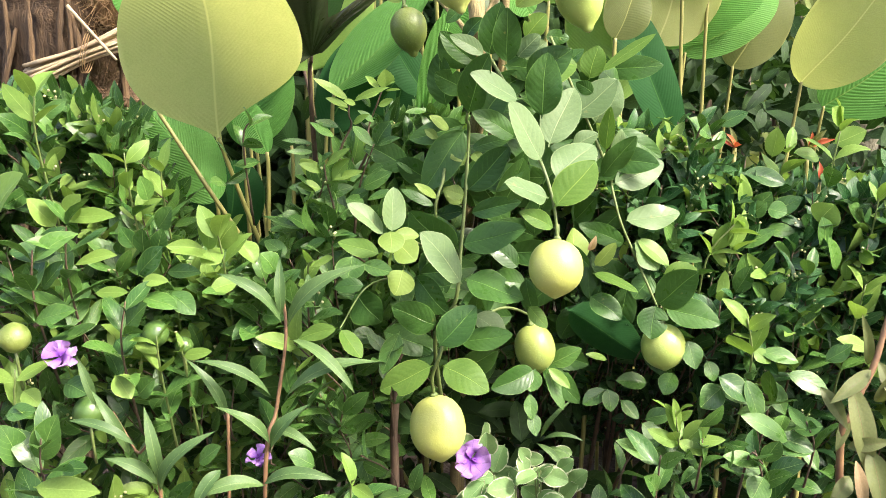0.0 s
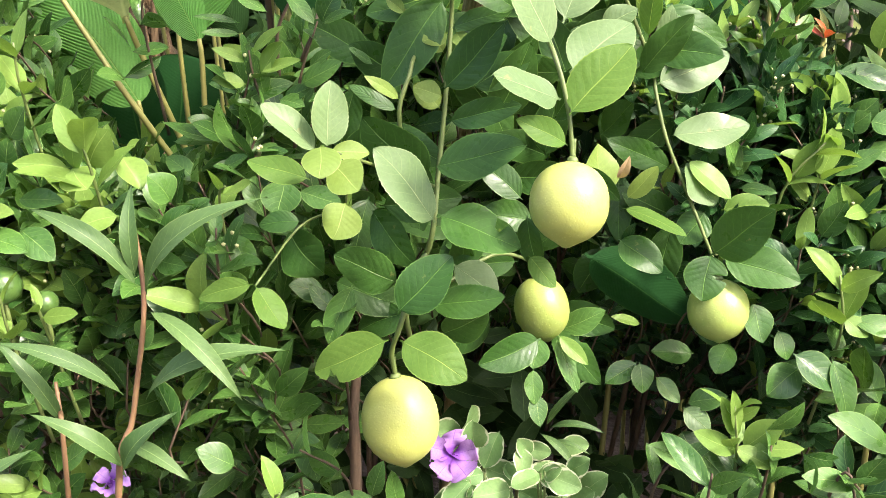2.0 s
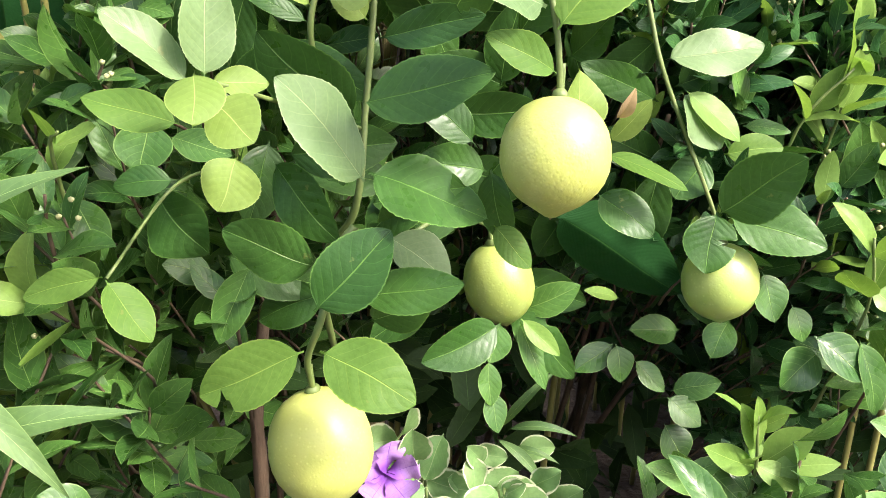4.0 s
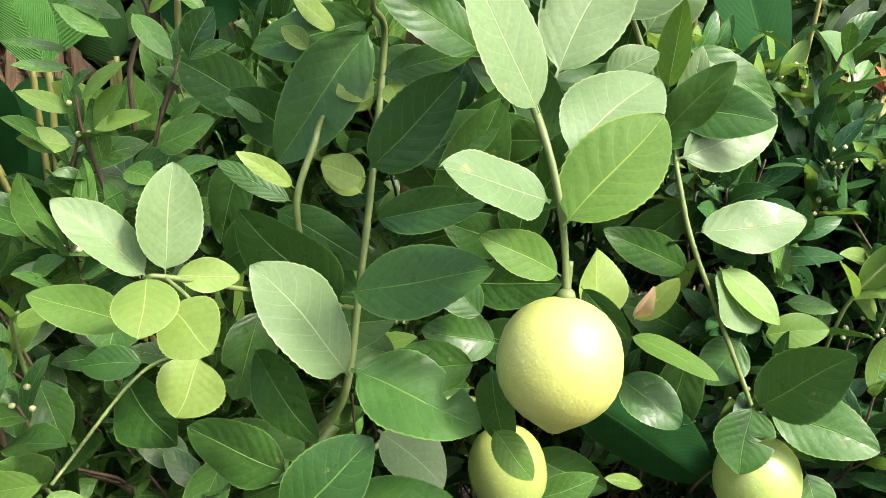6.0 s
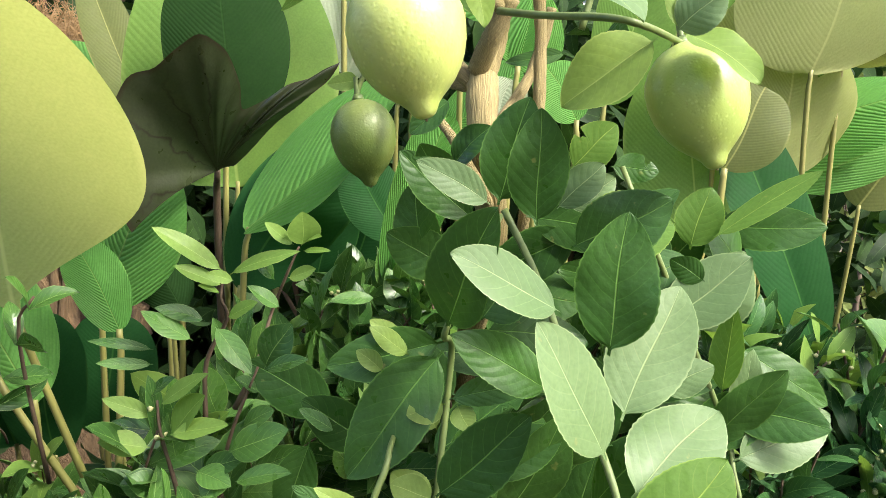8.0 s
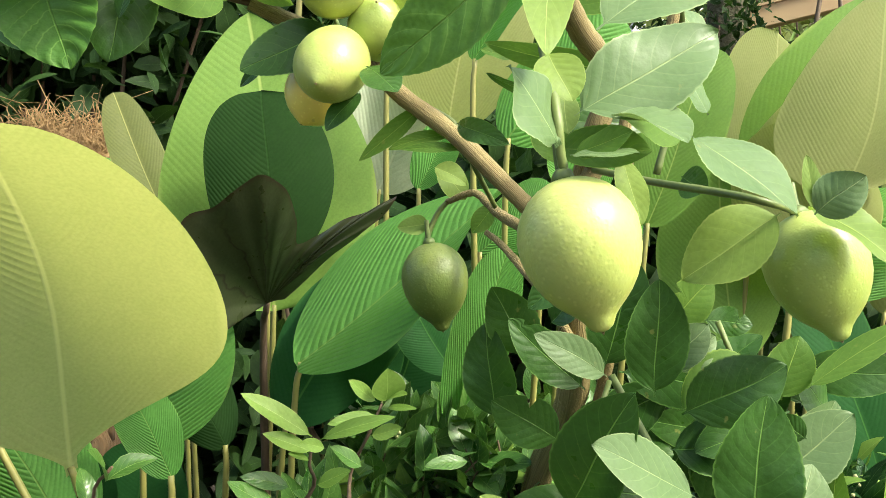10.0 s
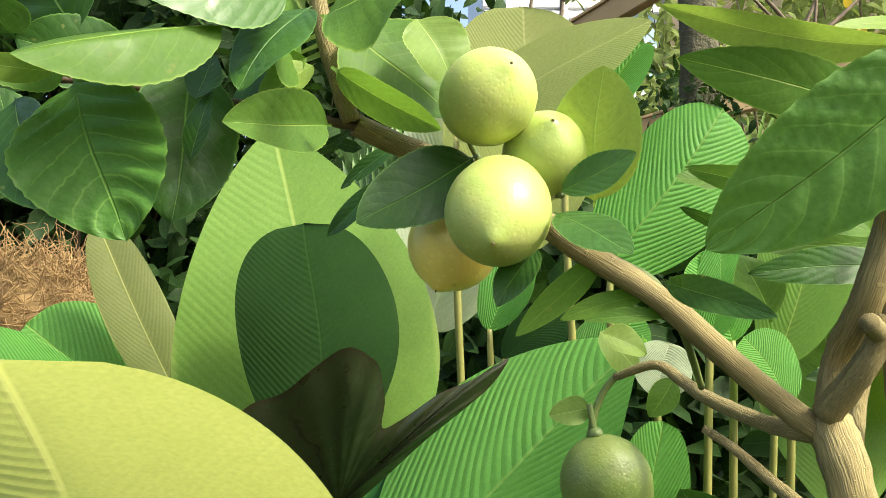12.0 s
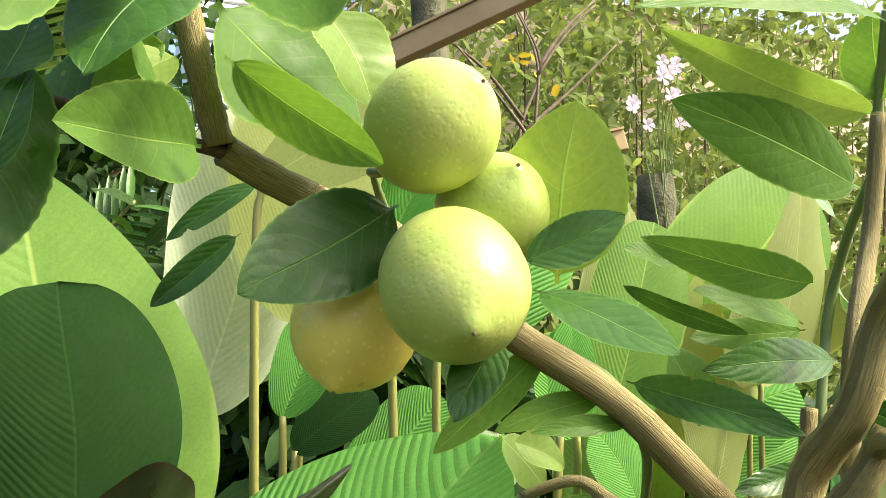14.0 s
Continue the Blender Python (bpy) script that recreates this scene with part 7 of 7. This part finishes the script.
for index in range(1500):
    rng = np.random.default_rng(2000 + index)
    a, u = rng.uniform(0, 6.3), rng.uniform(-1, 1)
    r = 0.118 * math.sqrt(max(0.05, 1 - u * u * 0.8))
    c = fibre_at + np.array([r * math.cos(a), r * math.sin(a), 0.105 * u])
    d = rng.normal(size=3) * 0.026
    e = rng.normal(size=3) * 0.020 - np.array([0, 0, 0.012])
    strands.append(tube([c - d, c + e * 0.5, c + d, c + d * 1.3 + e], 0.0011, 0.0007, 3, 3, 0.0, index))
part("strand", joined(strands), COIR, coir, kind="stuff")

bundle = thing("stick_bundle", (-0.941, 2.300, 1.099), "bundle of dry straw-coloured sticks tied with twine", "sticks")
for index in range(34):
    rng = np.random.default_rng(3000 + index)
    o = rng.uniform(-1, 1) * 0.026
    p = rng.normal() * 0.010
    a = np.array((-1.038, 2.300, 1.041)) + np.array([rng.uniform(-0.03, 0.03), p, o * 1.2])
    b = np.array((-0.804, 2.300, 1.138)) + np.array([rng.uniform(0.0, 0.05), p, o * 1.1])
    part("stick", tube([a, (a + b) / 2 + np.array([0, 0, -o * 0.4]), b], 0.0047, 0.0040, 7, 3, 0.08, index), STICK, bundle)
tie = np.array((-0.888, 2.280, 1.096))
for k in range(3):
    q = tie + np.array([0.006 * k, 0, 0])
    ring = [q + np.array([0.012 * math.sin(t), 0.032 * math.cos(t), 0.052 * math.sin(t)]) for t in np.linspace(0, 6.28, 12)]
    part("twine", tube(ring, 0.0013, 0.0013, 5, 2, 0.1, k), COIR, bundle)
part("loose_stick", tube([(-0.919, 2.260, 1.206), (-0.866, 2.260, 1.145), (-0.799, 2.240, 1.075)], 0.0040, 0.0034, 7, 4, 0.12, 4), STICK, bundle)

# ---------------- garden behind ----------------
FAR_BLADES = [blade("lemon", 1.0, w, n=4, m=1, fold=0.2, arch=0.08, wave=0.06, seed=i) for i, w in enumerate((0.34, 0.42, 0.5, 0.28))]


def foliage(name, label, boxes, count, size, mat, seed, group="", face=(0.0, -0.6, 0.6)):
    """A mass of leaves in clusters within boxes (x0, x1, y0, y1, z0, z1), with the stems that carry it."""
    rng = np.random.default_rng(seed)
    x0, x1, y0, y1, z0, z1 = boxes[0]
    root = thing(name, ((x0 + x1) / 2, (y0 + y1) / 2, 0.0), label, "shrub", group)
    leaves = []
    per = 14
    for k in range(count // per):
        box = boxes[int(rng.integers(len(boxes)))]
        c = np.array([rng.uniform(box[0], box[1]), rng.uniform(box[2], box[3]), rng.uniform(box[4], box[5])])
        if k % 14 == 0:
            foot = np.array([c[0] * 0.7 + 0.3 * PLACE[root].x, (box[2] + box[3]) / 2, 0.0])
            part("stem", tube([foot, (foot + c) / 2 + rng.normal(size=3) * 0.05, c], 0.014, 0.004, 6, 4, 0.1, k), STEM, root)
        for _ in range(per):
            at = c + rng.normal(size=3) * size * 1.1
            x = rng.normal(size=3) + np.array([0, -0.2, -0.1])
            x /= np.linalg.norm(x)
            z = np.array(face) + rng.normal(size=3) * 0.6
            z = z - x * z.dot(x)
            z /= np.linalg.norm(z)
            ln = size * rng.uniform(0.6, 1.3)
            v, f, u = FAR_BLADES[int(rng.integers(4))]
            leaves.append(((v * ln) @ np.stack([x, np.cross(z, x), z]) + at, f, u))
    part("foliage", joined(leaves), LEAF[mat], root, kind="stuff")
    return root


# the back shrubs get their shade from the darkened leaf colour
foliage("back_shrub", "dense shrub behind the paddle plants, its colour darkened for shade", [(-2.8, -0.5, 2.95, 3.6, 0.0, 2.5), (-1.8, -0.12, 3.2, 3.7, 0.2, 2.7)], 16000, 0.11, "F", 61, "back shrubs")
foliage("back_shrub", "low shrub behind the paddle plants, its colour darkened for shade", [(-0.5, 1.0, 2.3, 2.9, 0.0, 1.22), (-0.4, 0.2, 2.6, 3.2, 0.8, 1.5), (0.0, 0.5, 2.35, 2.8, 1.0, 1.34)], 7500, 0.09, "F", 62, "back shrubs")
# added leaf mass that keeps light from entering the hedge from behind
foliage("light_block_foliage", "low filler foliage added between hedge and paddle plants to block light", [(-0.85, 1.05, 1.42, 1.72, 0.0, 0.62)], 2400, 0.075, "F", 76, "back shrubs")
foliage("back_shrub", "low shrub behind the paddle plants, its colour darkened for shade", [(0.8, 2.6, 2.2, 2.9, 0.0, 1.15), (0.7, 1.6, 1.8, 2.2, 0.0, 0.75)], 4000, 0.09, "F", 63, "back shrubs")
foliage("far_shrub", "sunlit green shrub beside the timber rails", [(0.66, 1.15, 4.1, 4.6, 0.6, 2.25)], 3200, 0.055, "F", 64, "far shrubs")
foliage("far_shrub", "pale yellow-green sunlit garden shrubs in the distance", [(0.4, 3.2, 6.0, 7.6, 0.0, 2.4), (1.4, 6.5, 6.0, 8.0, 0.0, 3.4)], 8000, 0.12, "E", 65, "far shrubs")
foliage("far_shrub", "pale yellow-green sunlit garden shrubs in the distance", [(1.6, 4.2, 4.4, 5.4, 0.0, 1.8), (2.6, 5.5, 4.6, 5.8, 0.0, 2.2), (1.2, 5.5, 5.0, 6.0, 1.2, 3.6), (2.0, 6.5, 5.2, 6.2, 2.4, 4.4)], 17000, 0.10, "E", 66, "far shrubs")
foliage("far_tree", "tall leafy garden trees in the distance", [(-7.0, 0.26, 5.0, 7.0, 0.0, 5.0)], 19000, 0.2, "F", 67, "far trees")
foliage("far_shrub", "scattered yellow and orange leaves of garden shrubs", [(1.2, 4.5, 4.6, 5.6, 0.8, 3.2)], 110, 0.07, "Y", 70, "far shrubs")
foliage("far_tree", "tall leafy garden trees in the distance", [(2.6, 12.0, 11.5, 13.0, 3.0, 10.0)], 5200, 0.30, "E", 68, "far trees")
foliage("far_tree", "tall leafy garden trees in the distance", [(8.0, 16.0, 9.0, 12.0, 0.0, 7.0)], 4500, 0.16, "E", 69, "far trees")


def palm_frond(name, points, leaflet, count, mat, label, seed, width=0.016):
    rng = np.random.default_rng(seed)
    line = spline(points, 10)
    root = thing(name, tuple(float(c) for c in line[0] * np.array([1, 1, 0])), label, "palm", "palm fronds")
    part("rib", tube([line[0] * np.array([1, 1, 0]), *points], 0.010, 0.003, 6, 6, 0.05, seed), STALK, root)
    for k in range(count):
        t = k / (count - 1) * (len(line) - 2)
        i = int(t)
        c = line[i] + (line[i + 1] - line[i]) * (t - i)
        d = line[i + 1] - line[i]
        d /= np.linalg.norm(d)
        for s in (-1, 1):
            side = np.cross(d, (0.0, -0.8, 0.6)) * s
            tip = c + (side * 0.85 + d * 0.55 + np.array([0, 0, -0.18])) * leaflet * (1 - 0.5 * k / count) * rng.uniform(0.9, 1.1)
            part("leaflet", set_leaf("lance", c, tip, width, (0.1, -0.7, 0.6), n=5, m=1, fold=0.5, arch=0.05, seed=seed + k), LEAF[mat], root)


palm_frond("palm_frond", [(-0.298, 2.700, 1.336), (-0.235, 2.650, 1.457), (-0.141, 2.600, 1.572)], 0.26, 16, "h", "dark green feather palm frond in shade", 71)
palm_frond("palm_frond", [(-0.407, 2.750, 1.297), (-0.340, 2.700, 1.491), (-0.330, 2.600, 1.623)], 0.26, 16, "h", "dark green feather palm frond in shade", 72)
palm_frond("palm_frond", [(1.171, 4.400, 1.731), (1.323, 4.300, 1.968), (1.546, 4.200, 2.032)], 0.34, 18, "t", "bright green feather palm frond", 73)
palm_frond("palm_frond", [(-0.384, 2.600, 1.741), (-0.321, 2.550, 1.887), (-0.238, 2.500, 2.005)], 0.34, 14, "y", "bright green feather palm frond", 74, 0.03)

mossy_post = thing("mossy_post", (0.934, 4.050, 1.261), "grey-green moss-covered tree trunk standing by the rails", "tree trunk")
mossy_post.location.z = 0.0
PLACE[mossy_post].z = 0.0
q = np.array((1.031, 4.050, 2.385))
part("trunk", tube([(q[0], q[1], 0.0), (q[0] - 0.02, q[1], 1.6), (q[0], q[1], 2.9)], 0.085, 0.07, 18, 12, 0.10, 9), MOSS, mossy_post)
foliage("climbing_plant", "small-leaved green climber on the mossy trunk", [(q[0] - 0.13, q[0] + 0.10, q[1] - 0.17, q[1] - 0.06, 1.0, 2.15), (q[0] - 0.02, q[0] + 0.16, q[1] - 0.16, q[1] - 0.05, 0.6, 1.75)], 2600, 0.042, "F", 75)
q = np.array((1.584, 3.400, 1.911))
orchid_post = thing("orchid_post", (q[0], q[1], 0.0), "dark mossy trunk carrying orchids", "tree trunk")
part("trunk", tube([(q[0], q[1], 0.0), (q[0] - 0.02, q[1], 1.0), (q[0], q[1], 1.95)], 0.07, 0.06, 14, 10, 0.12, 10), MOSS, orchid_post)


def timber_rail(a, b, label):
    a, b = np.asarray(a), np.asarray(b)
    x = (b - a) / np.linalg.norm(b - a)
    y = np.cross((0, 0, 1), x)
    y /= np.linalg.norm(y)
    z = np.cross(x, y)
    root = thing("timber_rail", (float(a[0]), float(a[1]), 0.0), label, "fence rail", "timber rails")
    beam = part("rail", box_shape((a + b) / 2, x, y, z, (np.linalg.norm(b - a) / 2, 0.025, 0.040)), TIMBER, root)
    part("cap", box_shape((a + b) / 2 + z * 0.045, x, y, z, (np.linalg.norm(b - a) / 2, 0.034, 0.005)), TIMBER, beam)
    for p in (a,):
        part("post", tube([(p[0], p[1] + 0.08, 0.0), (p[0], p[1] + 0.08, p[2] * 0.5), (p[0], p[1] + 0.08, p[2])], 0.03, 0.03, 8, 3, 0.02, 3), TIMBER, root)


timber_rail((-0.274, 4.750, 2.011), (1.479, 2.950, 2.664), "brown painted sloping timber rail in the garden")
timber_rail((0.404, 4.300, 1.910), (1.749, 3.800, 2.211), "brown painted sloping timber rail in the garden")


def bare_tree(lines, label, radius):
    foot = lines[0][0]
    root = thing("bare_tree", (foot[0], foot[1], 0.0), label, "tree", "bare trees")
    part("trunk", tube([(foot[0], foot[1], 0.0), (foot[0] + 0.03, foot[1], foot[2] * 0.5), foot], radius * 1.3, radius, 7, 4, 0.1, 1), BRANCHWOOD, root)
    for k, line in enumerate(lines):
        part("branch", tube(line, radius, radius * 0.4, 6, 5, 0.12, k), BRANCHWOOD, root)


bare_tree([[(0.354, 3.600, 2.091), (0.404, 3.600, 2.302), (0.331, 3.600, 2.498)], [(0.404, 3.600, 2.302), (0.477, 3.600, 2.399), (0.590, 3.600, 2.517)], [(0.366, 3.600, 2.148), (0.300, 3.600, 2.284), (0.377, 3.600, 2.478)]],
          "thin dark bare-branched tree", 0.009)
bare_tree([[(1.244, 3.800, 1.920), (1.290, 3.800, 2.224), (1.384, 3.800, 2.477), (1.297, 3.800, 2.693)], [(1.371, 3.800, 2.465), (1.488, 3.800, 2.626), (1.646, 3.800, 2.787)], [(1.303, 3.800, 2.247), (1.147, 3.800, 2.428), (0.947, 3.800, 2.558)],
           [(1.301, 3.800, 2.203), (1.526, 3.800, 2.402), (1.738, 3.800, 2.611)]], "thin dark bare-branched tree", 0.009)
bare_tree([[(1.357, 3.700, 1.730), (1.290, 3.700, 2.098), (1.315, 3.700, 2.438), (1.218, 3.700, 2.674)], [(1.315, 3.700, 2.394), (1.427, 3.700, 2.550), (1.583, 3.700, 2.713)], [(1.292, 3.700, 2.119), (1.138, 3.700, 2.305), (0.983, 3.700, 2.470)]],
          "pale thin bare-branched tree", 0.008)


def orchid(centre, size, seed):
    rng = np.random.default_rng(seed)
    c = np.asarray(centre)
    root = thing("orchid_flower", tuple(float(v) for v in c), "pale lilac and white orchid flower on a spray", "flower", "orchids")
    for k in range(5):
        a = 2 * math.pi * k / 5 + rng.uniform(-0.2, 0.2)
        d = np.array([math.cos(a), -0.2, math.sin(a)])
        part("petal", set_leaf("round", c, c + d * size, size * 0.8, (0.0, -0.9, 0.3), n=6, m=2, fold=0.1, arch=0.08, wave=0.05, seed=seed + k), LEAF["w"], root)


orchid_plant = thing("orchid_spray", (q[0], q[1], 0.0), "arching green orchid spray stems", "plant")
for index in range(14):
    rng = np.random.default_rng(800 + index)
    c = np.array((1.552, 3.300, 2.275)) + np.array([rng.uniform(-0.17, 0.2), rng.uniform(-0.08, 0.05), rng.uniform(-0.22, 0.16)])
    orchid(c, rng.uniform(0.022, 0.034), 820 + index * 7)
    part("stem", tube([(q[0], q[1] - 0.05, 1.5), (c + np.array([q[0], q[1], 1.9])) / 2, c + np.array([0, 0.004, 0])], 0.0022, 0.0012, 5, 4, 0.05, index), TWIG, orchid_plant)
for index in range(6):
    rng = np.random.default_rng(860 + index)
    c = np.array((1.214, 3.400, 1.716)) + np.array([rng.uniform(-0.06, 0.06), rng.uniform(-0.05, 0.05), rng.uniform(-0.06, 0.06)])
    orchid(c, rng.uniform(0.028, 0.04), 880 + index * 7)
    part("stem", tube([(q[0], q[1] - 0.05, 1.2), (c + np.array([q[0], q[1], 1.2])) / 2, c + np.array([0, 0.004, 0])], 0.0022, 0.0012, 5, 4, 0.05, index), TWIG, orchid_plant)

garden_wall = thing("plaster_wall", (10.6, 14.2, 0.0), "tall weathered pinkish plaster wall in the distance", "wall")
wall_face = part("wall", box_shape((10.6, 14.2, 4.2), (1, 0, 0), (0, 1, 0), (0, 0, 1), (6.4, 0.15, 4.2)), PLASTER, garden_wall)
part("coping", box_shape((10.6, 14.2, 8.45), (1, 0, 0), (0, 1, 0), (0, 0, 1), (6.5, 0.22, 0.05)), PLASTER, wall_face)

# ---------------- tall buildings ----------------
e = np.array((11.283, 42.000, 17.643))
tower = thing("office_tower", (e[0] - 3.4, 46.0, 0.0), "tall white building with horizontal louvre bands", "building")
part("wall", box_shape((e[0] - 3.4, 46.0, 17.0), (1, 0, 0), (0, 1, 0), (0, 0, 1), (3.4, 4.0, 17.0)), SHADOW_GAP, tower)
for index in range(62):
    z = 2.0 + index * 0.52
    shape = box_shape((e[0] - 3.37, 41.85, z), (1, 0, 0), (0, 1, 0), (0, 0, 1), (3.46, 0.16, 0.17))
    part("slat", shape, CONCRETE, tower)
for index in range(3):
    part("pier", box_shape((e[0] - 0.2 - index * 2.7, 41.62, 17.0), (1, 0, 0), (0, 1, 0), (0, 0, 1), (0.14, 0.07, 17.0)), CONCRETE, tower)
tower_two = thing("glass_tower", (e[0] + 6.0, 60.0, 0.0), "distant blue glass building with white floor edges", "building")
part("wall", box_shape((e[0] + 6.0, 60.0, 14.0), (1, 0, 0), (0, 1, 0), (0, 0, 1), (4.5, 4.0, 14.0)), BLUE_GLASS, tower_two)
for index in range(9):
    part("floor_edge", box_shape((e[0] + 6.0, 55.8, 2.0 + index * 3.0), (1, 0, 0), (0, 1, 0), (0, 0, 1), (4.6, 0.25, 0.35)), CONCRETE, tower_two)

# shaded leaves deep in the crown
for x0, x1, y0, y1, z0, z1, leaves in ((0.05, 0.25, 1.21, 1.32, 0.86, 1.04, 44), (-0.10, 0.16, 1.14, 1.24, 0.62, 0.92, 34), (0.10, 0.30, 1.22, 1.32, 0.66, 0.92, 22)):
    for index in range(leaves):
        rng = np.random.default_rng(int(4000 + x0 * 1000 + index))
        foot = np.array([rng.uniform(x0, x1), rng.uniform(y0, y1), rng.uniform(z0, z1)])
        turn = rng.uniform(0, 2 * math.pi)
        way = np.array([math.cos(turn), rng.uniform(-0.5, 0.1), 0.75 * math.sin(turn)])
        lemon_leaf(tuple(foot), tuple(foot + way / np.linalg.norm(way) * rng.uniform(0.05, 0.085)), rng.uniform(0.030, 0.042), (rng.normal() * 0.35, -0.9, 0.25 + rng.normal() * 0.3), "m")
